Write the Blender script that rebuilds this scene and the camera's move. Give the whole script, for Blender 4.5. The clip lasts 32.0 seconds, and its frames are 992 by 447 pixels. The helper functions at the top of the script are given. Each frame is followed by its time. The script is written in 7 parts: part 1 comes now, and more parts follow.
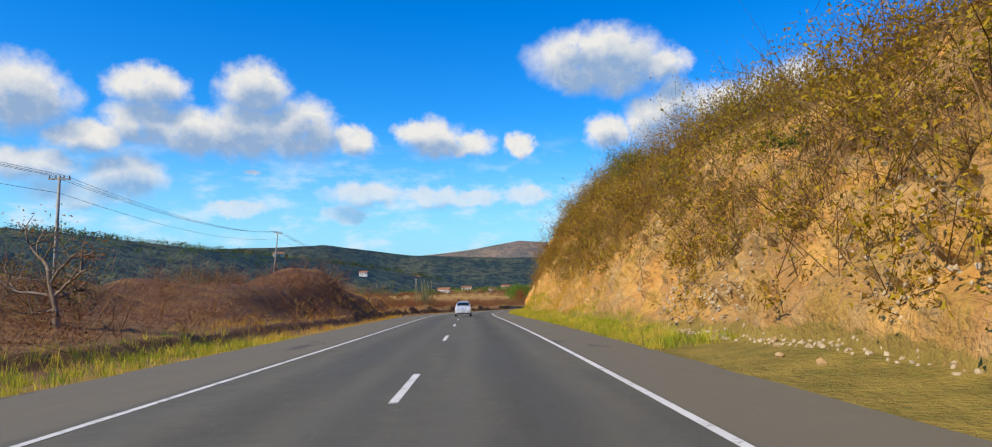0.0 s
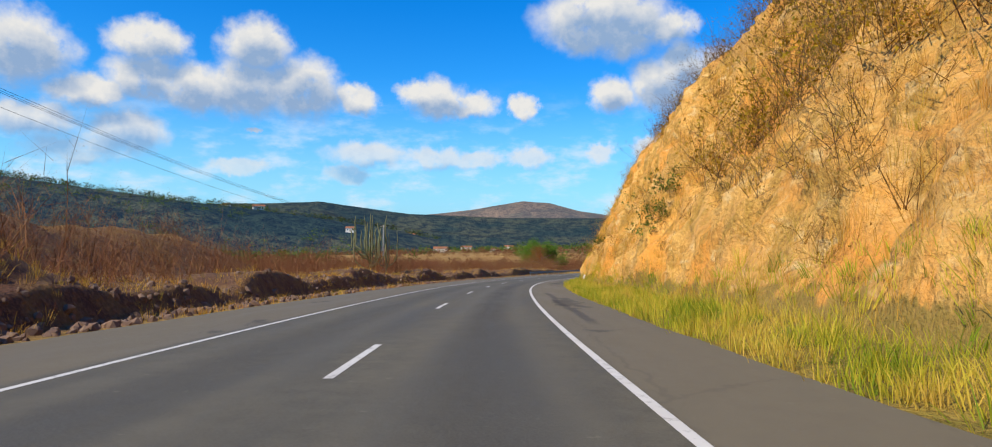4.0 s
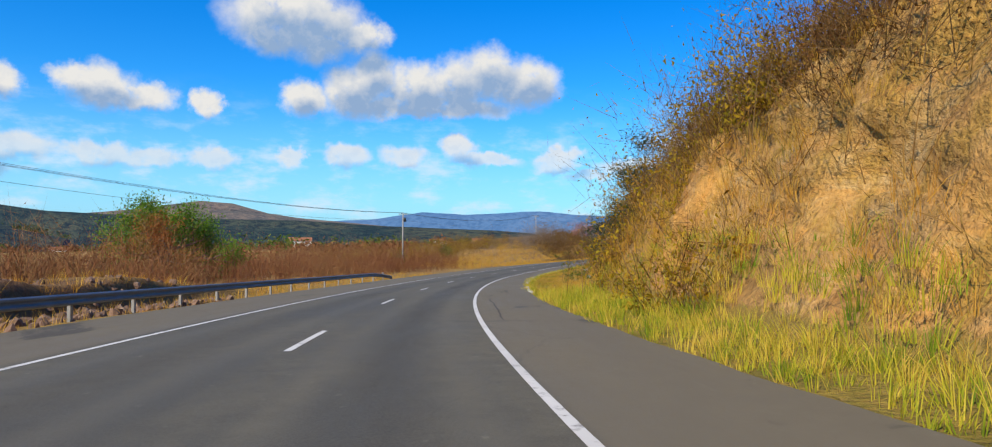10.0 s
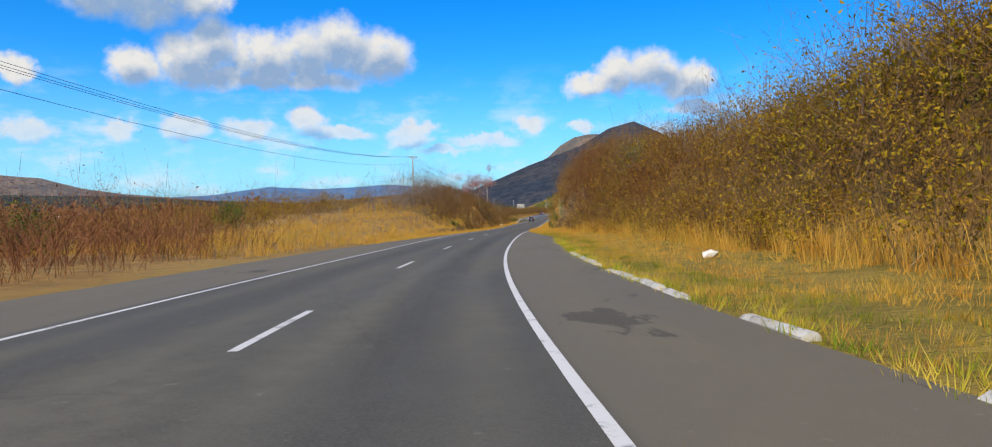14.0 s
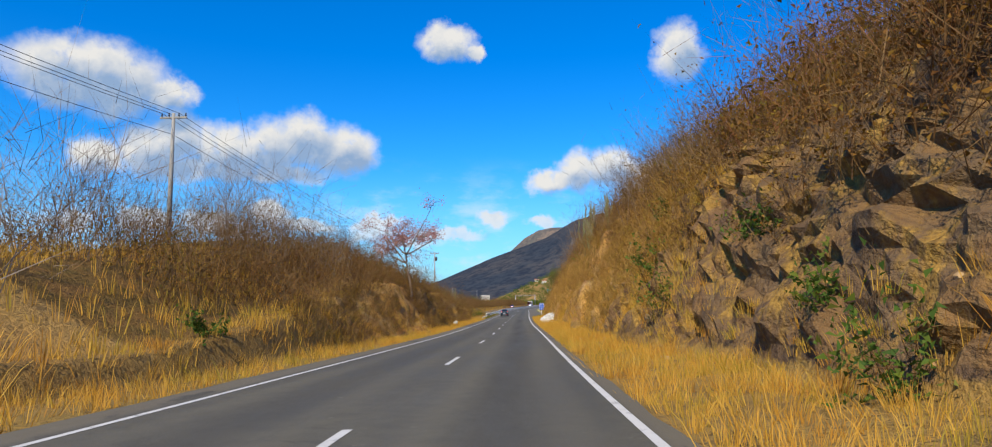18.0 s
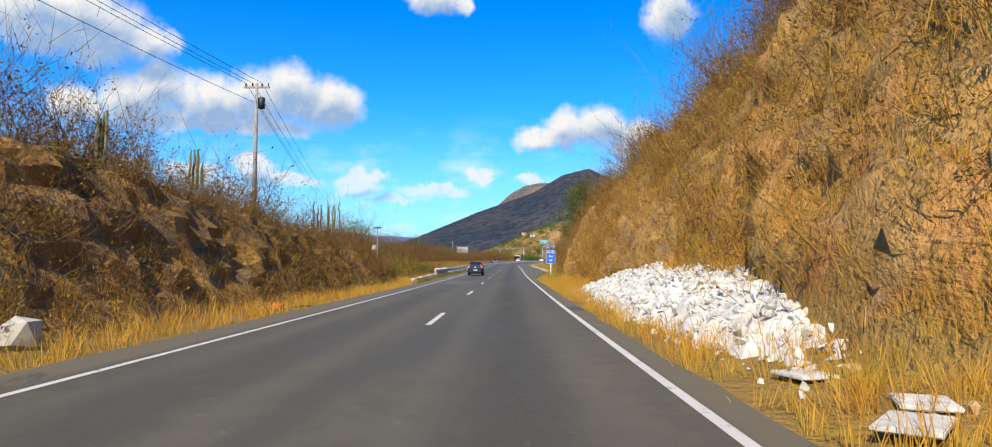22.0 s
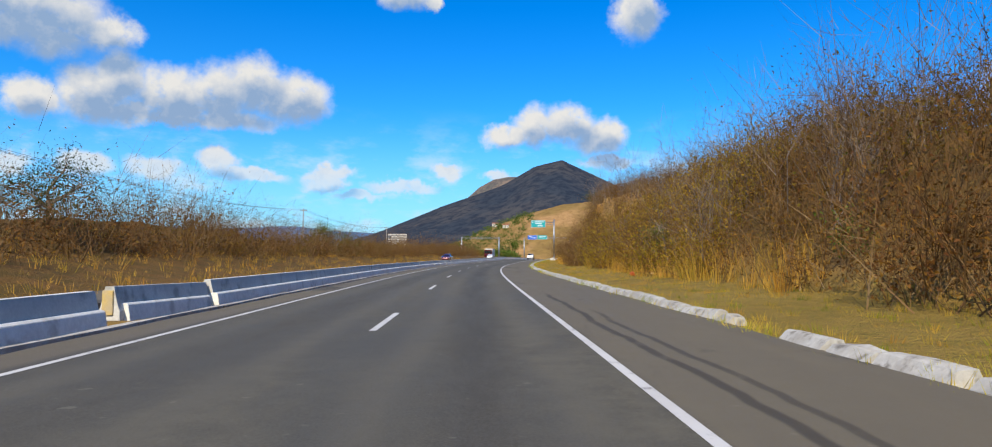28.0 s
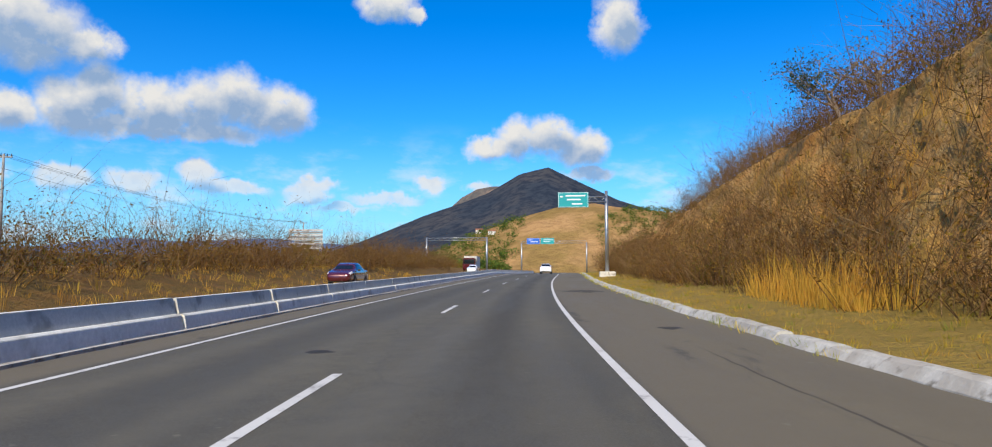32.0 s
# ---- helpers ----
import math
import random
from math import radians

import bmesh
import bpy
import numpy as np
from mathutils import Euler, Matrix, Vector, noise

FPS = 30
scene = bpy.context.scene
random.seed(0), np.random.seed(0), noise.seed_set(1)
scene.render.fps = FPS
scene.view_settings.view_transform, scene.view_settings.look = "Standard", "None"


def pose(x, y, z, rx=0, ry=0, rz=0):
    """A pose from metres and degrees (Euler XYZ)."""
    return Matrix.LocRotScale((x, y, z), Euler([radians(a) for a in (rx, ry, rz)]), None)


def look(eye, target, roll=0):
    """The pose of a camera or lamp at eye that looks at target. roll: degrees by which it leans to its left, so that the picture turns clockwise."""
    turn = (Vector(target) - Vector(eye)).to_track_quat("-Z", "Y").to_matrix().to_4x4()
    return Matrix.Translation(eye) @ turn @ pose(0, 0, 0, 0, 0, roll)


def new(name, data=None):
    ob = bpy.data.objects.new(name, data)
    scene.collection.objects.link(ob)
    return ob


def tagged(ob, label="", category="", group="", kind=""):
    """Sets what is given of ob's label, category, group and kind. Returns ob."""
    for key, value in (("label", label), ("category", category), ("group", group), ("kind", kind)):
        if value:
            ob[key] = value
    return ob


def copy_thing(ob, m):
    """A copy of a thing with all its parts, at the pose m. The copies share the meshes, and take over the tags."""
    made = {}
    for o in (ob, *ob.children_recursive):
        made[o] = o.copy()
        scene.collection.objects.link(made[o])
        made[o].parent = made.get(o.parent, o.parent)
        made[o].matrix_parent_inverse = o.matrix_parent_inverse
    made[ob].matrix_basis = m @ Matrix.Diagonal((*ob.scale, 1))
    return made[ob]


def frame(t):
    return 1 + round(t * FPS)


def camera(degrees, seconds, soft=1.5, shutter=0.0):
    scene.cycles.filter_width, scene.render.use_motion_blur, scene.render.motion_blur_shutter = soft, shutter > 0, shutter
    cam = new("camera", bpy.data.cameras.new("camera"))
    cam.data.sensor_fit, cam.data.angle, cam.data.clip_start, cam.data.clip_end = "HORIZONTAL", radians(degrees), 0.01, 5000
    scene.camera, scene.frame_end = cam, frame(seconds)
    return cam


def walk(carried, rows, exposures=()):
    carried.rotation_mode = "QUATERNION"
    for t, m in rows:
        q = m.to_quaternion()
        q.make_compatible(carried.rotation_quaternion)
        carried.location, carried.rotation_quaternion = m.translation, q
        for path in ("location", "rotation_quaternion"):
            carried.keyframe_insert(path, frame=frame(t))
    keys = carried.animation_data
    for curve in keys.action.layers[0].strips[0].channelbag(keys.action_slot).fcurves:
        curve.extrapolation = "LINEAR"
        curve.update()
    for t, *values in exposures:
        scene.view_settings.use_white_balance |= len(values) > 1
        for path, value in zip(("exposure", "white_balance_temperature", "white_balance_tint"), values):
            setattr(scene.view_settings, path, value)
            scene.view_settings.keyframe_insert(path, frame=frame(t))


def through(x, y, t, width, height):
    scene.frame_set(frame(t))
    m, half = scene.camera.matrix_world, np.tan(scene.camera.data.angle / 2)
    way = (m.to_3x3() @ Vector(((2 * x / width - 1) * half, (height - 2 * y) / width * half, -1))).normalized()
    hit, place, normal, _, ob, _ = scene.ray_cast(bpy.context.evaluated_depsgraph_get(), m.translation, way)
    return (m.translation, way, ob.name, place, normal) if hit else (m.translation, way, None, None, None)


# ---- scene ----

# The highway: bends in 1/1000 per metre every 20 m, grades in per cent every 40 m
KAPPA = [0.29, 0.49, 0.49, 0.33, -0.1, -1.22, -1.65, -1.31, -2.36, -3.44, -3.41, -3.75, -3.48, -2.92, -2.51, -3.36, -3.29, -2.25, -1.08, -0.42, -0.93, -0.2, 0.34, 0.21, -0.27, -0.33, 0.11, -0.19, -0.34, 0.04, 0.42, 0.21, -0.38, -0.94, -1.38, -1.5, -1.57, -0.7, -1.2, 0.0]
GRADE = [-2.99, -3.07, -3.35, -3.95, -4.09, -3.57, -2.85, -1.99, -0.65, 0.71, -0.21, 0.27, 0.93, 1.36, 1.69, 1.93, 1.89, 1.91, 2.11, 2.48]
RS = np.arange(-160, 1400, 1.0)
_k = np.interp(RS, -20 + 20.0 * np.arange(len(KAPPA)), KAPPA) / 1000
_k[RS > 760] = 0
_k[RS < -20] = 0
_i0 = int(np.argmin(abs(RS)))
RH = np.cumsum(_k)
RH -= RH[int(np.argmin(abs(RS + 20)))]
_g = np.interp(RS, -20 + 40.0 * np.arange(len(GRADE)), GRADE) / 100
_g[RS > 780] *= 0.5
RX, RY, RZ = np.cumsum(-np.sin(RH)), np.cumsum(np.cos(RH)), np.cumsum(_g)
RX, RY, RZ = RX - RX[_i0], RY - RY[_i0], RZ - RZ[_i0]


def road_z(s):
    return np.interp(s, RS, RZ)


def heading(s):
    return np.interp(s, RS, RH)


def road_xy(s, u):
    """Plan place at s metres along the lane line and u metres to its right."""
    h = np.interp(s, RS, RH)
    return np.interp(s, RS, RX) + u * np.cos(h), np.interp(s, RS, RY) + u * np.sin(h)


def spot(s, u, up=0.0):
    x, y = road_xy(s, u)
    return Vector((float(x), float(y), float(road_z(s)) + up))


# Seconds, metres along, metres right of the lane line, yaw, pitch, roll
PATH = [
    (0, 0.16, 1.2, -0.7, 4.43, 0.99), (0.5, 10.14, 1.43, -0.28, 3.6, 0.16), (1, 20.15, 1.66, -0.27, 2.78, -0.52),
    (1.5, 30.31, 1.7, -0.25, 2.07, 0.16), (2, 40.51, 1.73, -0.97, 0.56, 0.77), (2.5, 50.68, 1.77, -1.52, 1.09, 0.84),
    (4.5, 91.46, 1.91, -0.41, 1.43, -0.14), (5, 101.89, 1.95, -0.5, 0.52, 0.61), (5.5, 112.46, 1.9, -1.57, -0.5, 0.19),
    (6, 123.08, 1.85, -3.79, -0.88, -0.43), (6.5, 133.69, 2.1, -5.55, -1.99, -0.27), (7, 144.2, 2.34, -6.83, -2.9, 0.04),
    (7.5, 154.4, 2.46, -7.39, -2.08, 0.08), (8, 164.51, 2.58, -8.78, -1.1, 0.58), (8.5, 174.74, 2.48, -12.07, 0.67, 0.26),
    (9, 185.01, 2.38, -18.93, -0.46, -1.28), (9.5, 195.31, 2.27, -21.92, 2.34, -0.4), (10, 205.65, 2.16, -24.8, 1.99, -0.17),
    (10.5, 216.03, 2.16, -27.24, 1.95, -0.22), (11, 226.43, 2.17, -30.52, 2.59, 0.08), (11.5, 236.75, 2.26, -33.76, 2.29, -0.68),
    (12, 247.14, 2.35, -34.61, 0.45, -0.44), (12.5, 257.78, 2.51, -35.94, 1.17, -0.6), (13, 268.49, 2.67, -37.54, 1.29, -0.39),
    (13.5, 279.12, 2.62, -36.24, -0.29, 1.36), (15.5, 321.37, 2.44, -36.84, 2.7, -0.63), (16, 331.8, 2.39, -37.97, 4.2, 0.58),
    (16.5, 342.17, 2.08, -38.35, 2.43, -0.87), (17, 352.5, 1.76, -37.46, 4.97, -1.71), (17.5, 362.75, 1.92, -37.95, 6.36, -1.84),
    (18, 373.03, 2.07, -39.24, 7.3, 0.78), (18.5, 383.49, 1.93, -41.06, 5.55, 0.56), (19, 394.03, 1.78, -42.3, -1.69, -1.3),
    (19.5, 404.63, 1.69, -41.75, 1.1, -1.14), (20, 415.24, 1.6, -40.39, 2.55, -0.97), (20.5, 425.83, 1.59, -40.56, 4.42, -1.14),
    (21, 436.43, 1.59, -40.66, 4.29, -0.9), (21.5, 447.06, 1.66, -40.84, 2.93, -0.6), (22, 457.72, 1.73, -40.46, 3.88, -0.11),
    (22.5, 468.46, 1.8, -40.45, 3.92, -0.01), (23, 479.17, 1.86, -40.77, 4.54, -0.26), (23.5, 489.61, 1.7, -40.74, 2.58, -0.79),
    (24, 500.17, 1.55, -40.4, 5.43, -1.54), (24.5, 511.25, 1.61, -40.79, 3.4, -1.94), (25, 522.49, 1.67, -41.8, 3.61, -1.86),
    (25.5, 533.65, 1.7, -42.1, 4.53, -0.96), (27.5, 578.1, 1.82, -43.07, 2.68, -0.62), (28, 589.07, 1.85, -43, 3.65, -0.2),
    (28.5, 599.94, 1.9, -42.93, 5.12, -0.18), (29, 610.81, 1.95, -42.76, 4.43, 0.28), (29.5, 621.79, 2.02, -43.02, 4.11, 0.23),
    (30, 632.83, 2.09, -43.2, 4.1, 0.05), (30.5, 643.94, 2.12, -43.32, 4.35, -0.02), (31, 655.03, 2.15, -43.67, 4.43, -0.64),
    (31.5, 665.98, 2.17, -43.84, 4.33, -0), (32, 676.88, 2.19, -44.3, 4.59, 0.12),
]
cam = camera(69.0, 32.0, 1.1)
# the clip brightens inside the rock cut
EXPOSURES = [(0, 0.38), (5, 0.35), (17.5, 0.35), (19, 0.5), (20, 1.0), (21, 0.78), (22, 0.55), (23, 0.5), (24, 0.4), (25, 0.33), (32, 0.33)]
walk(cam, [(t, pose(*spot(s, d, 1.35), 90 + pitch, roll, yaw)) for t, s, d, yaw, pitch, roll in PATH], EXPOSURES)

# Daylight: sun from the left, more behind after the bend, blue sky with cumulus
SUN_EL, SUN_AZ = radians(42), radians(238)
sun = new("sun", bpy.data.lights.new("sun", "SUN"))
sun.data.energy, sun.data.angle, sun.data.color = 4.8, radians(0.53), (1.0, 0.87, 0.66)
sun.matrix_world = look((math.sin(SUN_AZ) * math.cos(SUN_EL), math.cos(SUN_AZ) * math.cos(SUN_EL), math.sin(SUN_EL)), (0, 0, 0))

# Cloud puffs: bearing to the left of the start heading, height, half width, half height, in degrees
PUFFS = [
    (29.1, 10.4, 2.6, 1.1), (25.7, 11.6, 2.5, 1.6), (22.1, 11.3, 2.8, 1.8), (17.8, 14.6, 2.4, 2.0), (18.6, 11.3, 3.3, 2.1), (14.4, 11.6, 2.9, 2.4),
    (10.5, 11.0, 1.7, 1.1), (25.2, 14.1, 2.5, 1.4), (33.1, 12.8, 3.2, 2.3), (32.4, 8.3, 3.0, 1.3), (26.6, 7.7, 2.7, 1.8), (29.7, 6.4, 3.1, 1.0),
    (4.1, 11.3, 2.3, 1.5), (5.8, 11.7, 1.5, 1.0), (1.8, 10.6, 2.5, 1.0), (-2.8, 10.4, 1.1, 0.9), (-7.5, 16.4, 2.5, 1.9), (-11.0, 16.5, 3.0, 2.3),
    (-14.4, 16.1, 1.9, 1.3), (9.5, 6.8, 3.2, 1.0), (4.0, 6.6, 2.3, 0.9), (1.0, 6.4, 2.0, 0.8), (-3.5, 6.6, 2.0, 0.8), (17.8, 8.1, 0.6, 0.3),
    (10.9, 5.2, 1.7, 0.7), (19.1, 5.6, 2.0, 0.6), (-9.8, 11.4, 1.6, 1.4), (-13.2, 12.1, 2.2, 1.9), (-15.0, 13.2, 1.9, 1.8), (-18.4, 12.4, 2.5, 1.9),
    (-21.8, 13.0, 2.5, 2.1), (-24.3, 13.8, 2.5, 2.0), (-27.3, 12.9, 2.5, 1.9), (-19.3, 11.1, 7.4, 0.9), (-29.8, 7.3, 1.9, 0.6), (-32.1, 5.6, 1.5, 0.4),
    (-8.8, 17.3, 4.9, 2.1), (-35.5, 21.4, 2.5, 1.3), (-54.2, 19.7, 1.9, 2.3), (-43.6, 10.5, 2.0, 1.0), (-46.2, 11.3, 2.0, 1.5), (-48.7, 11.5, 2.2, 1.6),
    (-51.2, 10.4, 2.0, 1.4), (-51.6, 8.4, 2.0, 0.6), (-12.8, 7.2, 1.7, 0.9), (-17.5, 7.4, 2.0, 0.9), (-21.8, 7.9, 1.4, 0.9), (-24.1, 7.0, 2.9, 0.6),
    (-29.7, 6.6, 1.7, 0.6), (-35.6, 6.3, 3.0, 0.5), (-39.1, 7.6, 1.3, 0.6), (-43.1, 7.3, 1.3, 0.5), (-8.8, 6.9, 0.9, 0.7), (-38.0, 20.7, 0.8, 0.6),
    (60, 12, 6, 3), (80, 9, 8, 2), (-85, 12, 7, 3), (-110, 10, 9, 3), (130, 12, 9, 3), (170, 14, 9, 4), (-150, 12, 9, 3),
]


class Nodes:
    """Short hand for building a node tree."""

    def __init__(self, tree):
        self.tree = tree
        tree.nodes.clear()

    def add(self, kind, values=(), **props):
        n = self.tree.nodes.new(kind)
        for key, v in props.items():
            setattr(n, key, v)
        for key, v in (values.items() if isinstance(values, dict) else enumerate(values)):
            if v is None:
                continue
            if isinstance(v, bpy.types.NodeSocket):
                self.tree.links.new(v, n.inputs[key])
            else:
                n.inputs[key].default_value = v
        return n

    def math(self, op, a, b=None, c=None, clamp=False):
        return self.add("ShaderNodeMath", (a, b, c), operation=op, use_clamp=clamp).outputs[0]

    def vec(self, op, a, b=None, c=None):
        n = self.add("ShaderNodeVectorMath", (a, b, c), operation=op)
        return n.outputs["Value"] if op in ("LENGTH", "DOT_PRODUCT", "DISTANCE") else n.outputs[0]

    def ramp(self, fac, lo, hi, a=0.0, b=1.0, smooth=True):
        return self.add("ShaderNodeMapRange", {0: fac, 1: lo, 2: hi, 3: a, 4: b}, interpolation_type="SMOOTHSTEP" if smooth else "LINEAR").outputs[0]

    def mix(self, fac, a, b, blend="MIX"):
        n = self.tree.nodes.new("ShaderNodeMix")
        n.data_type, n.blend_type = "RGBA", blend
        for key, v in ((0, fac), (6, a), (7, b)):
            if isinstance(v, bpy.types.NodeSocket):
                self.tree.links.new(v, n.inputs[key])
            else:
                n.inputs[key].default_value = v if key == 0 or len(v) == 4 else (*v, 1)
        return n.outputs[2]

    def noise(self, vector, scale, detail=4.0, rough=0.55, distort=0.0, out=0):
        return self.add("ShaderNodeTexNoise", {"Vector": vector, "Scale": scale, "Detail": detail, "Roughness": rough, "Distortion": distort}).outputs[out]

    def link(self, a, b):
        self.tree.links.new(a, b)


world = bpy.data.worlds.new("sky")
scene.world = world
world.use_nodes = True
N = Nodes(world.node_tree)
geo_dir = N.add("ShaderNodeTexCoord").outputs["Generated"]
sep = N.add("ShaderNodeSeparateXYZ", (geo_dir,))
bearing = N.math("MULTIPLY", N.math("ARCTAN2", N.math("MULTIPLY", sep.outputs[0], -1.0), sep.outputs[1]), 180 / math.pi)
height = N.math("MULTIPLY", N.math("ARCSINE", sep.outputs[2]), 180 / math.pi)
plane = N.add("ShaderNodeCombineXYZ", (bearing, height, 0.0)).outputs[0]
wob = N.vec("SUBTRACT", N.noise(plane, 0.6, 7, 0.62, out=1), (0.5, 0.5, 0.5))
wob2 = N.vec("SUBTRACT", N.noise(plane, 0.2, 3, 0.55, out=1), (0.5, 0.5, 0.5))
swayed = N.vec("ADD", plane, N.vec("ADD", N.vec("MULTIPLY", wob, (2.6, 2.0, 0)), N.vec("MULTIPLY", wob2, (2.2, 1.2, 0))))


def cloud_field(at):
    best = 9.0
    for az, el, rx, ry in PUFFS:
        d = N.vec("LENGTH", N.vec("MULTIPLY_ADD", at, (1 / rx, 1 / ry, 0), (-az / rx, -el / ry, 0)))
        best = d if best == 9.0 else N.math("SMOOTH_MIN", best, d, 0.25)
    return best


gentle = N.vec("ADD", plane, N.vec("ADD", N.vec("MULTIPLY", wob, (1.0, 0.8, 0)), N.vec("MULTIPLY", wob2, (2.2, 1.2, 0))))
inside = cloud_field(swayed)
toward_sun = cloud_field(N.vec("ADD", gentle, (0.5, 1.5, 0)))
thick = N.math("MULTIPLY", N.ramp(inside, 1.30, 0.62), N.math("MULTIPLY", N.ramp(N.noise(plane, 0.6, 5, 0.6), 0.22, 0.45, 0.55, 1.0), N.ramp(height, 4.5, 10.5, 0.55, 1.0)), clamp=True)
lit = N.ramp(toward_sun, 0.45, 1.35)
billow = N.noise(plane, 0.9, 6, 0.6)
lit = N.math("ADD", lit, N.ramp(billow, 0.36, 0.66, -0.12, 0.14), clamp=True)
cloud_col = N.mix(lit, (0.34, 0.50, 0.76), (1.0, 0.985, 0.95))
sky = N.add("ShaderNodeTexSky", sky_type="NISHITA", sun_disc=False, sun_elevation=SUN_EL, sun_rotation=SUN_AZ, altitude=300, air_density=1.0, dust_density=0.6, ozone_density=2.0)
blue = N.add("ShaderNodeHueSaturation", {"Saturation": 1.55, "Value": 1.0, "Color": sky.outputs[0]}).outputs[0]
blue = N.mix(1.0, blue, (0.62, 1.38, 1.78), "MULTIPLY")
haze = N.ramp(height, 13.0, -1.0, 0.0, 0.75)
blue = N.mix(haze, blue, (3.3, 5.9, 8.6))
wisp = N.math("MULTIPLY", N.ramp(N.noise(N.vec("MULTIPLY", plane, (1, 2.4, 0)), 0.22, 6, 0.6), 0.46, 0.72), N.ramp(height, 13.0, 5.0, 0.0, 0.75))
blue = N.mix(wisp, blue, (6.5, 7.6, 8.6))
full = N.mix(thick, blue, N.mix(1.0, cloud_col, (7.5, 7.5, 7.5), "MULTIPLY"))
back = N.add("ShaderNodeBackground", (full, 0.087))
N.link(back.outputs[0], N.add("ShaderNodeOutputWorld").inputs[0])


def material(name, build, **sets):
    """A procedural material; build(N, bsdf, place) wires it."""
    m = bpy.data.materials.new(name)
    m.use_nodes = True
    n = Nodes(m.node_tree)
    bsdf = n.add("ShaderNodeBsdfPrincipled")
    n.link(bsdf.outputs[0], n.add("ShaderNodeOutputMaterial").inputs[0])
    for key, v in sets.items():
        bsdf.inputs[key.replace("_", " ")].default_value = v
    build(n, bsdf, n.add("ShaderNodeNewGeometry").outputs["Position"])
    return m


def bumped(n, bsdf, heightfield, strength, distance=0.02):
    n.link(n.add("ShaderNodeBump", {"Strength": strength, "Distance": distance, "Height": heightfield}).outputs[0], bsdf.inputs["Normal"])


def two_tone(a, b, scale, rough=0.8, fine=None, bump=0.3, dist=0.02, c=None):
    """Two colours by broad noise, a fine grain over them, and relief."""
    def build(n, bsdf, p):
        col = n.mix(n.ramp(n.noise(p, scale, 5), 0.38, 0.62), a, b)
        grain = n.noise(p, fine or scale * 14, 4, 0.65)
        if c:
            col = n.mix(n.ramp(n.noise(p, scale * 3.1, 4), 0.52, 0.72), col, c)
        col = n.mix(n.ramp(grain, 0.25, 0.75, 0.0, 0.45), col, tuple(x * 0.55 for x in a))
        n.link(col, bsdf.inputs["Base Color"])
        bsdf.inputs["Roughness"].default_value = rough
        bumped(n, bsdf, grain, bump, dist)
    return build


def plain(color, rough=0.5, metal=0.0, spread=0.12, scale=6.0, bump=0.05):
    def build(n, bsdf, p):
        g = n.noise(p, scale, 5, 0.6)
        n.link(n.mix(n.ramp(g, 0.3, 0.7), tuple(x * (1 - spread) for x in color), color), bsdf.inputs["Base Color"])
        n.link(n.ramp(g, 0.3, 0.7, rough * 0.85, min(1, rough * 1.15)), bsdf.inputs["Roughness"])
        bsdf.inputs["Metallic"].default_value = metal
        bumped(n, bsdf, n.noise(p, scale * 12, 3), bump, 0.01)
    return build


def leafy(colors, spot_scale=0.35, through=0.25, rough=0.7, own=0.55, drift=0.55):
    """Leaves, blades and twigs: each island its own shade, drifting over the place."""
    def build(n, bsdf, p):
        r = n.add("ShaderNodeNewGeometry").outputs["Random Per Island"]
        big = n.noise(p, spot_scale, 3, 0.5)
        pick = n.math("ADD", n.math("MULTIPLY", r, own), n.ramp(big, 0.3, 0.7, -0.1, drift), clamp=True)
        ramp = n.add("ShaderNodeValToRGB", (pick,))
        els = ramp.color_ramp.elements
        for k, col in enumerate(colors):
            at = k / (len(colors) - 1)
            el = els[k] if k < 2 else els.new(at)
            el.position = at
            el.color = (*col, 1)
        ordered = sorted(range(len(colors)))
        for k in ordered:
            els[k].position, els[k].color = k / (len(colors) - 1), (*colors[k], 1)
        n.link(ramp.outputs[0], bsdf.inputs["Base Color"])
        bsdf.inputs["Roughness"].default_value = rough
        bsdf.inputs["Specular IOR Level"].default_value = 0.15
        if through:
            out = [x for x in n.tree.nodes if x.type == "OUTPUT_MATERIAL"][0]
            t = n.add("ShaderNodeBsdfTranslucent", (ramp.outputs[0],))
            n.link(n.add("ShaderNodeMixShader", (through, bsdf.outputs[0], t.outputs[0])).outputs[0], out.inputs[0])
    return build


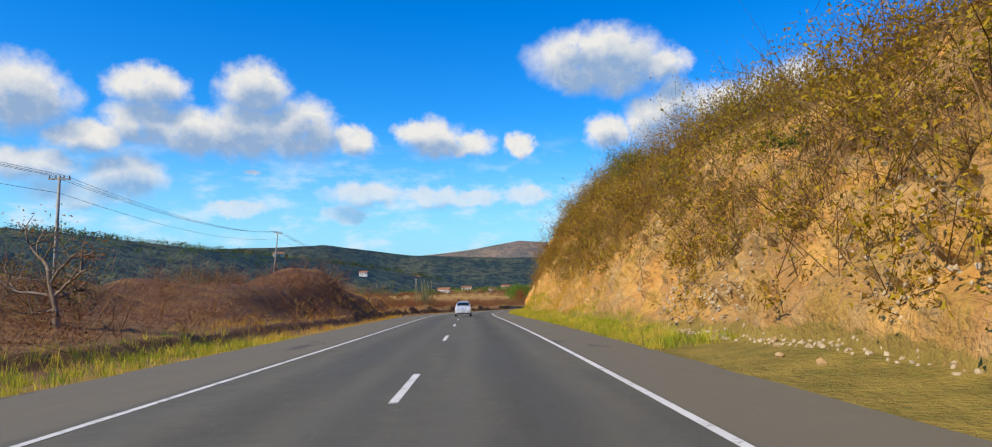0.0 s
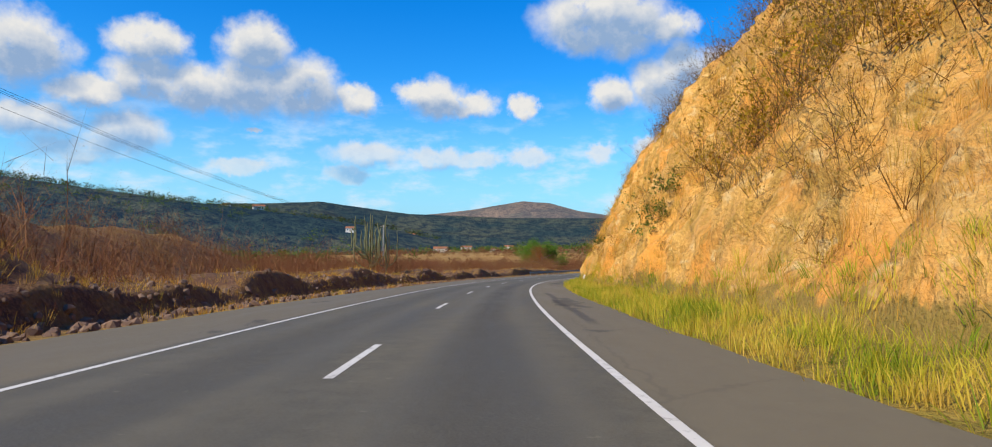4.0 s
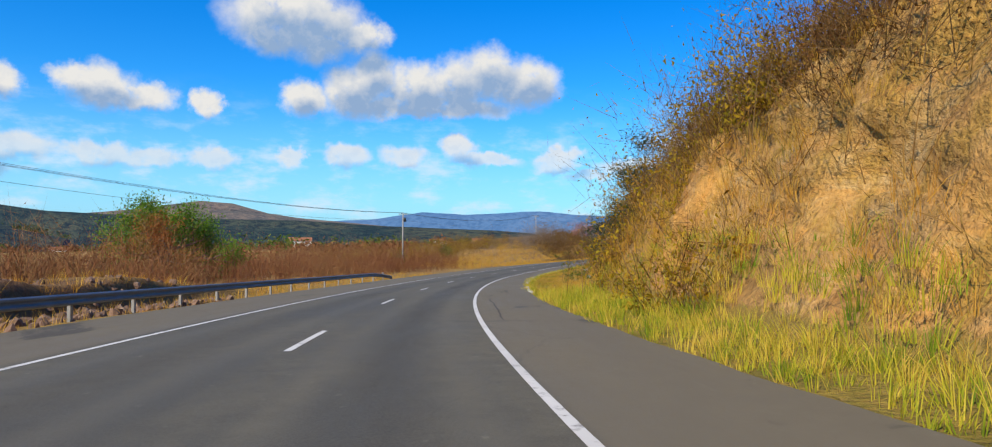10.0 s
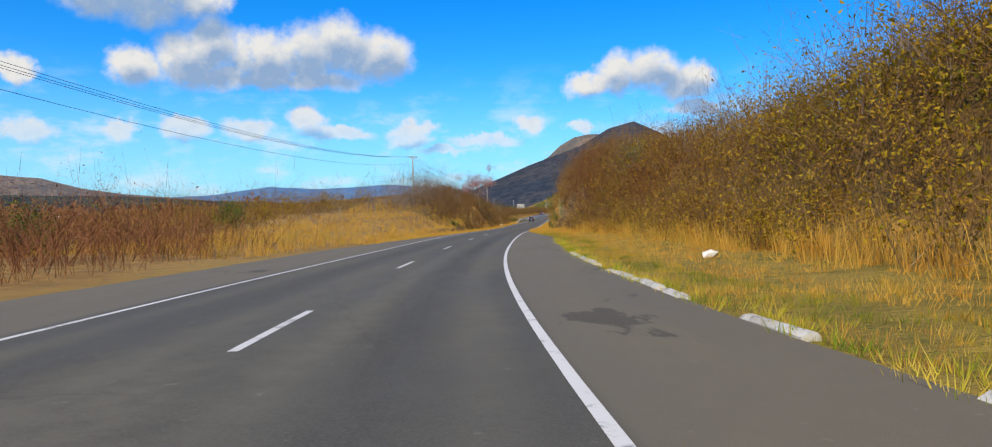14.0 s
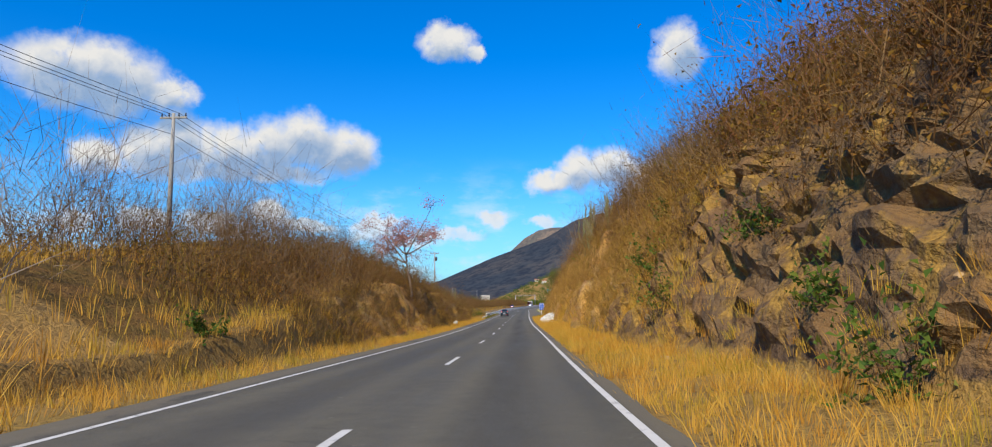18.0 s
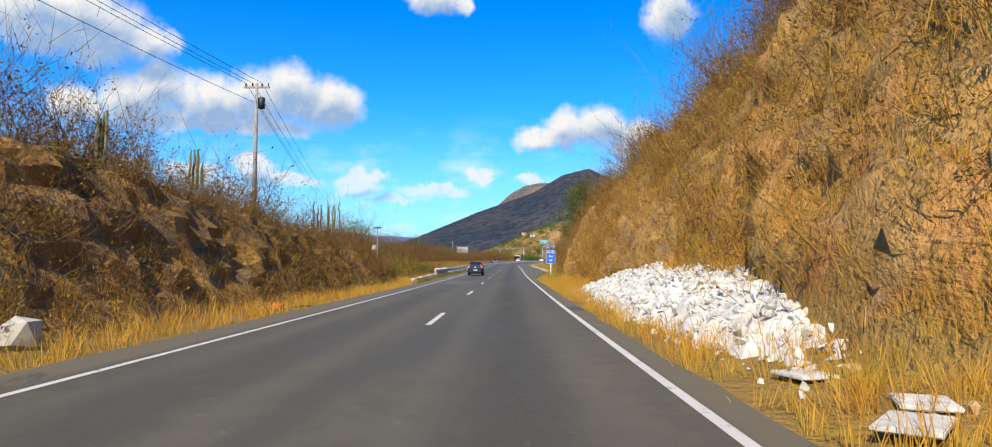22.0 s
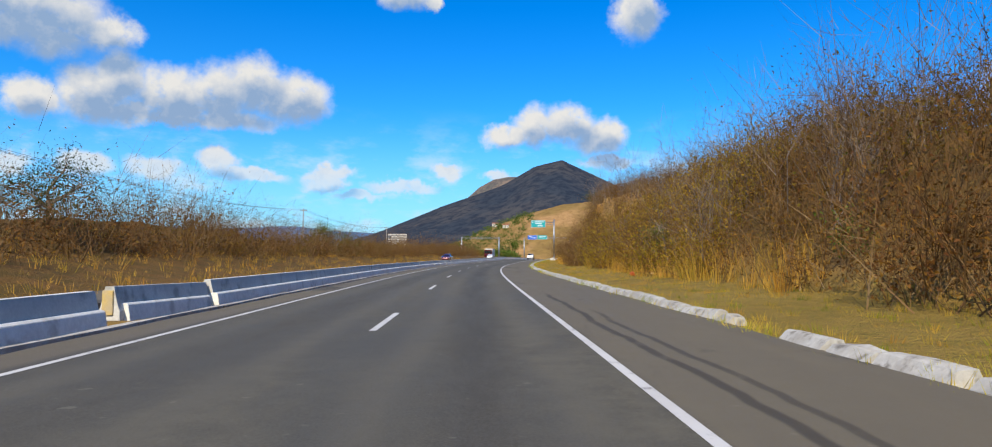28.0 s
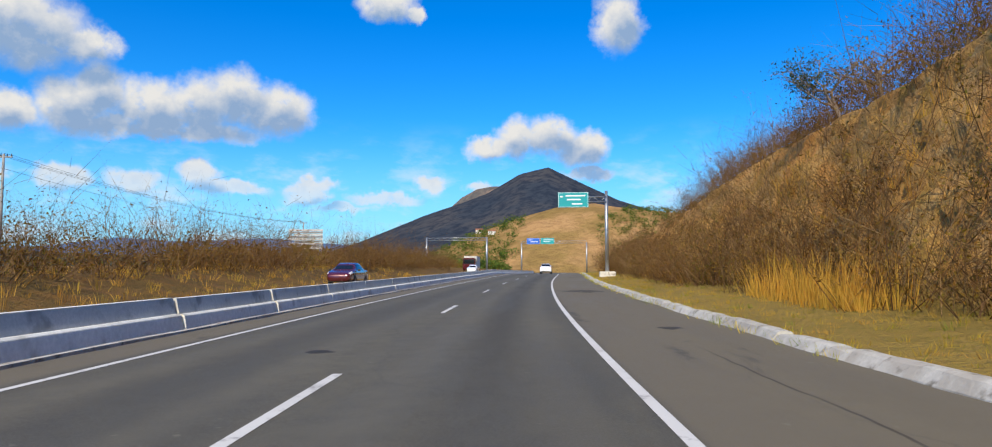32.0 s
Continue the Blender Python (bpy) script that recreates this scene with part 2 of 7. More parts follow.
def asphalt_build(n, bsdf, p):
    uv = n.add("ShaderNodeUVMap", uv_map="lay").outputs[0]
    xy = n.add("ShaderNodeSeparateXYZ", (uv,))
    grain = n.noise(p, 42, 4, 0.75)
    patch = n.noise(n.vec("MULTIPLY", uv, (1.0, 0.12, 0)), 0.7, 6, 0.65)
    broad = n.noise(n.vec("MULTIPLY", uv, (0.5, 0.05, 0)), 0.5, 3, 0.5)
    mottle = n.noise(p, 2.2, 6, 0.7)
    col = n.mix(n.ramp(patch, 0.35, 0.68), (0.0604, 0.0554, 0.0422), (0.1007, 0.0908, 0.0662))
    col = n.mix(n.ramp(broad, 0.42, 0.62, 0.0, 0.6), col, (0.1029, 0.0919, 0.0639))
    col = n.mix(n.ramp(mottle, 0.35, 0.7, 0.0, 0.65), col, (0.0514, 0.0483, 0.0388))
    # darker oil strip in the middle of each travelled lane, polished wheel tracks, paler shoulders
    for middle, share in ((1.85, 0.95), (-1.75, 0.6)):
        lane = n.math("ABSOLUTE", n.math("SUBTRACT", xy.outputs[0], middle))
        col = n.mix(n.math("MULTIPLY", n.ramp(lane, 0.85, 0.05, 0, share), n.ramp(patch, 0.3, 0.65, 0.35, 0.9)), col, (0.0381, 0.0353, 0.0297))
        track = n.math("ABSOLUTE", n.math("SUBTRACT", lane, 0.95))
        col = n.mix(n.ramp(track, 0.45, 0.05, 0, 0.30), col, (0.1096, 0.0990, 0.0730))
    side = n.ramp(n.math("ABSOLUTE", xy.outputs[0]), 3.55, 3.8)
    col = n.mix(n.math("MULTIPLY", side, 0.65), col, (0.145, 0.120, 0.078))
    wet = n.ramp(n.noise(n.vec("MULTIPLY", uv, (0.6, 0.22, 0)), 0.62, 6, 0.66, 0.6), 0.60, 0.66)
    col = n.mix(n.math("MULTIPLY", wet, n.math("MULTIPLY", side, 0.7)), col, (0.0269, 0.0248, 0.0205))
    smear = n.ramp(n.noise(n.vec("MULTIPLY", uv, (1.4, 0.5, 0)), 0.8, 6, 0.7, 1.0), 0.66, 0.74)
    col = n.mix(n.math("MULTIPLY", smear, 0.5), col, (0.0335, 0.0318, 0.0263))
    wander = n.vec("ADD", n.vec("MULTIPLY", uv, (1.0, 0.35, 0)), n.vec("MULTIPLY", n.noise(uv, 1.3, 4, out=1), (0.5, 0.5, 0)))
    crack = n.add("ShaderNodeTexVoronoi", {"Vector": wander, "Scale": 0.22}, feature="DISTANCE_TO_EDGE").outputs[0]
    col = n.mix(n.math("MULTIPLY", n.ramp(crack, 0.006, 0.002), n.ramp(broad, 0.45, 0.6, 0, 0.22)), col, (0.018, 0.018, 0.018))
    speck = n.noise(p, 5.5, 2, 0.5)
    col = n.mix(n.ramp(speck, 0.71, 0.76, 0, 0.35), col, (0.2125, 0.2004, 0.1483))
    col = n.mix(n.ramp(grain, 0.35, 0.75, 0.0, 0.5), col, (0.1398, 0.1274, 0.0981))
    # spilled oil, skid marks and a long crack, each at its own place on the road
    torn = n.noise(n.vec("MULTIPLY", uv, (1.0, 0.4, 0)), 1.5, 5, 0.65)
    for u, s, ru, rs, dark in ((5.9, 154.0, 0.75, 2.2, 0.9), (5.2, 156.8, 0.6, 1.5, 0.8), (5.4, 166.0, 0.5, 3.5, 0.75), (5.8, 181.0, 0.5, 2.0, 0.9), (5.1, 149.0, 0.16, 2.0, 0.7), (4.9, 111.0, 0.5, 5.0, 0.5), (5.0, 274.6, 0.4, 0.4, 0.4), (5.2, 283, 0.4, 1.2, 0.3), (4.75, 300, 0.5, 1.4, 0.5), (5.2, 716, 1.2, 1.5, 0.7), (5.6, 693, 0.25, 0.4, 0.8), (-0.9, 688.5, 0.3, 0.25, 0.9), (-1.9, 510, 0.9, 5.0, -0.5)):
        d = n.vec("LENGTH", n.vec("MULTIPLY_ADD", uv, (1 / ru, 1 / rs, 0), (-u / ru, -s / rs, 0)))
        hit = n.ramp(n.math("ADD", d, n.ramp(torn, 0.25, 0.75, 0.75, -0.75)), 1.0, 0.82, 0, abs(dark))
        col = n.mix(hit, col, (0.022, 0.020, 0.018) if dark > 0 else (0.17, 0.15, 0.12))
    bend = n.math("ADD", xy.outputs[0], n.ramp(n.noise(n.vec("MULTIPLY", uv, (0, 0.14, 0)), 1.0, 4, 0.6), 0.2, 0.8, -0.16, 0.16))
    for u, s0, s1, wide, dark in ((1.95, 138, 166, 0.025, 0.75), (4.35, 584, 616, 0.11, 0.6), (4.75, 586, 608, 0.09, 0.5), (4.55, 98, 125, 0.2, 0.55), (4.3, 224, 240, 0.04, 0.7), (5.3, 664, 690, 0.03, 0.6)):
        on = n.math("MULTIPLY", n.ramp(xy.outputs[1], s0, s0 + 3), n.ramp(xy.outputs[1], s1, s1 - 3))
        stripe = n.ramp(n.math("ABSOLUTE", n.math("SUBTRACT", bend, u)), wide, wide * 0.4, 0, dark)
        col = n.mix(n.math("MULTIPLY", n.math("MULTIPLY", on, stripe), n.ramp(torn, 0.3, 0.5, 0.4, 1.0)), col, (0.020, 0.018, 0.017))
    n.link(col, bsdf.inputs["Base Color"])
    bsdf.inputs["Specular IOR Level"].default_value = 0.25
    n.link(n.ramp(patch, 0.3, 0.7, 0.72, 0.9), bsdf.inputs["Roughness"])
    bumped(n, bsdf, grain, 0.4, 0.012)


def paint_build(n, bsdf, p):
    worn = n.noise(p, 3.5, 6, 0.7)
    col = n.mix(n.ramp(worn, 0.54, 0.68), (0.54, 0.53, 0.50), (0.20, 0.19, 0.18))
    col = n.mix(n.ramp(n.noise(p, 0.6, 3), 0.4, 0.7, 0, 0.35), col, (0.38, 0.36, 0.33))
    n.link(col, bsdf.inputs["Base Color"])
    bsdf.inputs["Roughness"].default_value = 0.7
    bumped(n, bsdf, n.noise(p, 60, 3), 0.3, 0.006)


def ground_build(n, bsdf, p):
    """Dry soil, burnt earth, grassy verge and cut rock, by the three lay channels of the sheet."""
    lay = n.add("ShaderNodeSeparateColor", (n.add("ShaderNodeAttribute", attribute_name="lay").outputs[0],))
    rock, green, burnt = lay.outputs[0], lay.outputs[1], lay.outputs[2]
    g1, g2, g3 = n.noise(p, 0.12, 5), n.noise(p, 0.9, 6, 0.62), n.noise(p, 7.0, 5, 0.66)
    soil = n.mix(n.ramp(g1, 0.35, 0.65), (0.30, 0.165, 0.045), (0.38, 0.23, 0.065))
    soil = n.mix(n.ramp(g2, 0.4, 0.7, 0, 0.7), soil, (0.13, 0.085, 0.04))
    grass = n.mix(n.ramp(g2, 0.35, 0.65), (0.14, 0.12, 0.018), (0.28, 0.20, 0.035))
    soil = n.mix(n.math("MULTIPLY", green, n.ramp(g3, 0.3, 0.6, 0.5, 1.0)), soil, grass)
    soil = n.mix(n.math("MULTIPLY", burnt, n.ramp(g2, 0.25, 0.6, 0.6, 1.0)), soil, n.mix(n.ramp(g3, 0.4, 0.7), (0.085, 0.040, 0.025), (0.19, 0.09, 0.046)))
    # bedded stone and raw earth in ochre, orange and grey
    tilt = n.vec("MULTIPLY", p, (0.7, 0.7, 1.9))
    bed = n.noise(tilt, 0.35, 6, 0.68, 0.8)
    ochre = n.mix(n.ramp(bed, 0.32, 0.6), (0.62, 0.28, 0.05), (0.72, 0.42, 0.11))
    ochre = n.mix(n.ramp(n.noise(tilt, 0.9, 5, 0.65, 0.5), 0.52, 0.68), ochre, (0.74, 0.52, 0.22))
    ochre = n.mix(n.ramp(n.noise(p, 0.22, 4, 0.6), 0.52, 0.66, 0, 0.8), ochre, (0.48, 0.27, 0.08))
    ochre = n.mix(n.ramp(g3, 0.50, 0.72, 0, 0.6), ochre, (0.36, 0.17, 0.04))
    # crumbling clods with dark joints, and streaks of raw orange clay
    shaken = n.vec("ADD", p, n.vec("MULTIPLY", n.noise(p, 1.6, 4, 0.6, out=1), (0.5, 0.5, 0.5)))
    clod = n.add("ShaderNodeTexVoronoi", {"Vector": shaken, "Scale": 1.7}, feature="DISTANCE_TO_EDGE").outputs[0]
    crumb = n.add("ShaderNodeTexVoronoi", {"Vector": shaken, "Scale": 5.0}).outputs[0]
    ochre = n.mix(n.ramp(n.noise(n.vec("MULTIPLY", p, (0.5, 0.5, 0.16)), 0.5, 4, 0.6, 0.6), 0.50, 0.62, 0, 0.85), ochre, (0.72, 0.30, 0.045))
    ochre = n.mix(n.math("MULTIPLY", n.ramp(clod, 0.05, 0.0), n.ramp(g2, 0.42, 0.58, 0, 0.3)), ochre, (0.17, 0.075, 0.02))
    ochre = n.mix(n.ramp(crumb, 0.25, 0.75, 0, 0.3), ochre, (0.48, 0.24, 0.055))
    grey = n.mix(n.ramp(n.noise(tilt, 0.8, 6, 0.7), 0.35, 0.62), (0.15, 0.10, 0.06), (0.34, 0.23, 0.115))
    grey = n.mix(n.ramp(n.noise(p, 0.45, 4, 0.6), 0.54, 0.66, 0, 0.85), grey, (0.40, 0.20, 0.05))
    grey = n.mix(n.ramp(n.noise(p, 2.4, 5, 0.7), 0.55, 0.72, 0, 0.5), grey, (0.09, 0.062, 0.04))
    # each block of the rock has its own tone, with dark joints between them
    blocks = n.vec("ADD", n.vec("MULTIPLY", p, (1, 1, 0.75)), n.vec("MULTIPLY", n.noise(p, 0.9, 3, 0.6, out=1), (0.8, 0.8, 0.8)))
    tone = n.add("ShaderNodeSeparateColor", (n.add("ShaderNodeTexVoronoi", {"Vector": blocks, "Scale": 0.85}).outputs["Color"],)).outputs[0]
    joint = n.add("ShaderNodeTexVoronoi", {"Vector": blocks, "Scale": 0.85}, feature="DISTANCE_TO_EDGE").outputs[0]
    grey = n.mix(n.ramp(tone, 0.70, 0.80, 0, 0.7), grey, (0.46, 0.25, 0.065))
    grey = n.mix(n.ramp(tone, 0.40, 0.28, 0, 0.6), grey, (0.085, 0.06, 0.042))
    grey = n.mix(n.ramp(joint, 0.04, 0.01, 0, 0.4), grey, (0.035, 0.026, 0.02))
    which = n.add("ShaderNodeAttribute", attribute_name="stone").outputs["Fac"]
    # high stone values give dark rock, with the shade of the cut painted in
    grey = n.mix(n.ramp(which, 0.62, 0.95, 0, 0.75), grey, (0.075, 0.048, 0.032))
    stone = n.mix(which, ochre, grey)
    tuft = n.noise(n.vec("MULTIPLY", p, (1, 1, 0.5)), 0.8, 5, 0.7)
    stone = n.mix(n.ramp(tuft, 0.48, 0.62, 0, 0.8), stone, n.mix(n.ramp(g3, 0.35, 0.65), (0.42, 0.25, 0.05), (0.24, 0.135, 0.028)))
    litter = n.mix(n.ramp(g2, 0.35, 0.65), (0.18, 0.095, 0.025), (0.12, 0.075, 0.017))
    upland = n.add("ShaderNodeAttribute", attribute_name="litter").outputs["Fac"]
    soil = n.mix(upland, soil, litter)
    col = n.mix(n.ramp(n.math("ADD", rock, n.ramp(g2, 0.3, 0.7, -0.22, 0.22)), 0.40, 0.60), soil, stone)
    n.link(col, bsdf.inputs["Base Color"])
    bsdf.inputs["Roughness"].default_value = 0.92
    bsdf.inputs["Specular IOR Level"].default_value = 0.2
    relief = n.math("ADD", n.math("MULTIPLY", g3, 0.6), n.math("ADD", n.math("MULTIPLY", bed, 1.0), n.math("ADD", n.math("MULTIPLY", n.noise(p, 2.6, 5, 0.7), 0.9), n.math("SUBTRACT", n.ramp(clod, 0.0, 0.10, 0, 0.08), n.math("MULTIPLY", crumb, 0.16)))))
    bumped(n, bsdf, relief, 0.9, 0.22)


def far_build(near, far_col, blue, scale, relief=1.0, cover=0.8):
    """A distant slope: scrub and clearings, with air haze painted on as a glow of the colour blue."""
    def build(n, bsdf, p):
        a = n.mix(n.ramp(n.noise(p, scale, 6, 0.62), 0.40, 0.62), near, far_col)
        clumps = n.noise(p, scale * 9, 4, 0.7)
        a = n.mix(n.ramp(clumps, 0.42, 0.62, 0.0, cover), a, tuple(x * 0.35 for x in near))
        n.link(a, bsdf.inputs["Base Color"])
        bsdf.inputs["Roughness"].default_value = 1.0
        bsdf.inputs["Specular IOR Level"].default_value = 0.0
        # haze stands in the emission: blue holds its colour and strength
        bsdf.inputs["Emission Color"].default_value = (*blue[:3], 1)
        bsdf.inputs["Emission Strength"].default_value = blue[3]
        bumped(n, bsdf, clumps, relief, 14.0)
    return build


M_ASPHALT = material("asphalt", asphalt_build)
M_PAINT = material("road_paint", paint_build)
M_GROUND = material("ground", ground_build)
M_SCRUB_LEAF = material("scrub_leaf", leafy([(0.13, 0.052, 0.013), (0.17, 0.085, 0.015), (0.19, 0.125, 0.011), (0.15, 0.120, 0.009), (0.07, 0.078, 0.009)], 0.11, 0.2))
M_OLIVE_LEAF = material("olive_leaf", leafy([(0.21, 0.095, 0.014), (0.31, 0.165, 0.014), (0.36, 0.235, 0.012), (0.28, 0.20, 0.010), (0.13, 0.12, 0.009)], 0.10, 0.3))
M_BROWN_LEAF = material("brown_leaf", leafy([(0.11, 0.042, 0.012), (0.15, 0.065, 0.013), (0.19, 0.095, 0.013), (0.16, 0.105, 0.010), (0.07, 0.070, 0.008)], 0.10, 0.2))
M_TWIG = material("twig", leafy([(0.07, 0.034, 0.014), (0.11, 0.057, 0.020), (0.15, 0.085, 0.030), (0.19, 0.125, 0.06)], 0.4, 0.0))
M_GOLD_LEAF = material("gold_leaf", leafy([(0.17, 0.075, 0.013), (0.25, 0.13, 0.017), (0.32, 0.19, 0.026), (0.22, 0.15, 0.018), (0.12, 0.10, 0.010)], 0.16, 0.25))
M_MOWN = material("mown_grass", leafy([(0.12, 0.16, 0.014), (0.24, 0.22, 0.02), (0.42, 0.28, 0.035), (0.46, 0.28, 0.045), (0.38, 0.20, 0.05)], 0.6, 0.3, 0.7, 0.35, 0.75))
M_GOLDTWIG = material("gold_twig", leafy([(0.16, 0.08, 0.023), (0.24, 0.13, 0.032), (0.33, 0.20, 0.05)], 0.3, 0.0))
M_GREYTWIG = material("grey_twig", leafy([(0.11, 0.085, 0.07), (0.17, 0.135, 0.11), (0.24, 0.20, 0.17)], 0.4, 0.0))
M_DRYGRASS = material("dry_grass", leafy([(0.40, 0.19, 0.03), (0.50, 0.26, 0.035), (0.58, 0.34, 0.06), (0.46, 0.29, 0.04), (0.28, 0.22, 0.025)], 0.6, 0.3, 0.7, 0.4, 0.7))
M_GREENGRASS = material("green_grass", leafy([(0.12, 0.20, 0.012), (0.25, 0.30, 0.018), (0.46, 0.41, 0.03), (0.60, 0.45, 0.06), (0.60, 0.40, 0.08)], 0.9, 0.35, 0.7, 0.35, 0.75))
M_REDSCRUB = material("bare_red_scrub", leafy([(0.12, 0.045, 0.022), (0.17, 0.065, 0.026), (0.21, 0.095, 0.036), (0.16, 0.105, 0.04)], 0.06, 0.0))
M_LEAF_GREEN = material("green_leaf", leafy([(0.035, 0.07, 0.012), (0.06, 0.11, 0.016), (0.11, 0.15, 0.02), (0.17, 0.17, 0.03)], 0.5, 0.3))
M_LEAF_DARK = material("dark_leaf", leafy([(0.022, 0.038, 0.014), (0.035, 0.055, 0.016), (0.06, 0.075, 0.018), (0.10, 0.10, 0.02)], 0.5, 0.2))
M_LEAF_BRIGHT = material("bright_green_leaf", leafy([(0.07, 0.16, 0.012), (0.12, 0.22, 0.02), (0.16, 0.26, 0.03)], 0.5, 0.3))
M_LEAF_RUST = material("rusty_leaf", leafy([(0.24, 0.07, 0.02), (0.32, 0.12, 0.03), (0.22, 0.15, 0.03), (0.10, 0.13, 0.02)], 0.3, 0.3))
M_LEAF_PINK = material("pink_blossom", leafy([(0.38, 0.17, 0.16), (0.46, 0.22, 0.20), (0.34, 0.19, 0.10)], 0.5, 0.3))
M_BARK = material("bark", two_tone((0.17, 0.12, 0.085), (0.27, 0.20, 0.145), 2.2, 0.9, 24, 0.6, 0.03))
M_CACTUS = material("cactus_skin", two_tone((0.12, 0.13, 0.05), (0.19, 0.19, 0.085), 1.2, 0.7, 20, 0.3, 0.01, (0.22, 0.20, 0.10)))
M_CONCRETE = material("weathered_concrete", two_tone((0.60, 0.58, 0.52), (0.50, 0.48, 0.43), 0.5, 0.85, 18, 0.35, 0.01, (0.26, 0.25, 0.22)))
M_WHITEWASH = material("flaking_whitewash", two_tone((0.66, 0.63, 0.57), (0.56, 0.53, 0.47), 0.8, 0.85, 9, 0.5, 0.02, (0.25, 0.21, 0.16)))
M_FOOT = material("pale_whitewash", two_tone((0.80, 0.80, 0.74), (0.70, 0.70, 0.64), 0.6, 0.85, 9, 0.3, 0.01, (0.48, 0.46, 0.40)))
M_KERB = material("worn_kerb_paint", two_tone((0.50, 0.48, 0.43), (0.36, 0.33, 0.28), 1.4, 0.9, 12, 0.6, 0.02, (0.13, 0.11, 0.08)))
M_PLASTER = material("broken_plaster", two_tone((0.64, 0.63, 0.60), (0.50, 0.49, 0.46), 1.5, 0.85, 12, 0.4, 0.01, (0.36, 0.33, 0.28)))
M_POLE = material("grey_pole", plain((0.30, 0.29, 0.27), 0.85, 0, 0.25, 3))
M_STEEL = material("galvanised_steel", plain((0.42, 0.44, 0.46), 0.42, 0.8, 0.25, 2.5))
M_RAIL = material("dull_guard_rail", plain((0.20, 0.22, 0.25), 0.5, 0.7, 0.3, 2.0))
M_WIRE = material("black_cable", plain((0.02, 0.02, 0.022), 0.6))
M_BLUE = material("blue_sign", plain((0.010, 0.11, 0.52), 0.5, 0, 0.08))
M_GREEN = material("green_sign", plain((0.0, 0.29, 0.31), 0.5, 0, 0.08))
M_SIGNWHITE = material("white_sign_film", plain((0.80, 0.81, 0.82), 0.45, 0, 0.05))
M_NAVY = material("dark_blue_car_paint", plain((0.010, 0.024, 0.038), 0.55, 0.0, 0.1, 1.0, 0.0), Coat_Weight=0.28, Coat_Roughness=0.015, Specular_IOR_Level=0.1)
M_SILVER = material("silver_car_paint", plain((0.66, 0.67, 0.69), 0.30, 0.35, 0.06, 1.0, 0.0), Coat_Weight=1.0, Coat_Roughness=0.05)
M_WHITECAR = material("white_car_paint", plain((0.80, 0.80, 0.80), 0.3, 0.0, 0.05, 1.0, 0.0), Coat_Weight=1.0, Coat_Roughness=0.05)
M_REDCAR = material("dark_red_car_paint", plain((0.10, 0.012, 0.014), 0.25, 0.2, 0.08, 1.0, 0.0), Coat_Weight=1.0, Coat_Roughness=0.05)
M_GLASS = material("tinted_glass", plain((0.010, 0.013, 0.016), 0.05, 0.0, 0.05, 1.0, 0.0), Specular_IOR_Level=0.8)
M_RUBBER = material("tyre_rubber", plain((0.018, 0.018, 0.018), 0.8, 0, 0.2, 20))
M_TRIM = material("black_plastic", plain((0.016, 0.016, 0.017), 0.55, 0, 0.1, 9))
M_RIM = material("wheel_alloy", plain((0.20, 0.20, 0.21), 0.4, 0.7, 0.1, 9))
M_REDLAMP = material("red_lamp_glass", plain((0.62, 0.035, 0.02), 0.12, 0, 0.05, 9, 0.0), Coat_Weight=1.0)
M_CLEARLAMP = material("clear_lamp_glass", plain((0.72, 0.66, 0.62), 0.12, 0, 0.05, 9, 0.0), Coat_Weight=1.0)
M_CHROME = material("chrome", plain((0.7, 0.7, 0.72), 0.15, 1.0, 0.05, 9, 0.0))
M_TILEROOF = material("clay_roof", two_tone((0.33, 0.13, 0.06), (0.24, 0.10, 0.05), 1.0, 0.9))
M_HOUSEWALL = material("painted_house_wall", plain((0.70, 0.68, 0.63), 0.85, 0, 0.15, 0.5))
M_STONE = material("loose_stone", two_tone((0.36, 0.22, 0.09), (0.44, 0.31, 0.16), 1.3, 0.92, 10, 0.5, 0.03))
M_ORANGE = material("faded_orange_plastic", plain((0.60, 0.12, 0.03), 0.6, 0, 0.2, 9))


def lattice(p, seed=0):
    """Value noise at the rows of p, 0 to 1."""
    p = np.asarray(p, float)
    i = np.floor(p).astype(np.int64)
    f = p - i
    f = f * f * (3 - 2 * f)
    total = 0.0
    for c in range(8):
        o = np.array([c & 1, (c >> 1) & 1, (c >> 2) & 1])
        q = i + o
        h = (q[..., 0] * 374761393 + q[..., 1] * 668265263 + q[..., 2] * 2147483647 + seed * 974711) & 0xFFFFFFFF
        h = ((h ^ (h >> 13)) * 1274126177) & 0xFFFFFFFF
        h = (h ^ (h >> 16)) / 4294967295.0
        w = np.where(o == 1, f, 1 - f).prod(-1)
        total = total + h * w
    return total


def fbm(p, octaves=4, seed=0):
    out, amp, p = 0.0, 0.5, np.asarray(p, float)
    for k in range(octaves):
        out = out + amp * (lattice(p * 2 ** k, seed + k) - 0.5) * 2
        amp *= 0.5
    return out


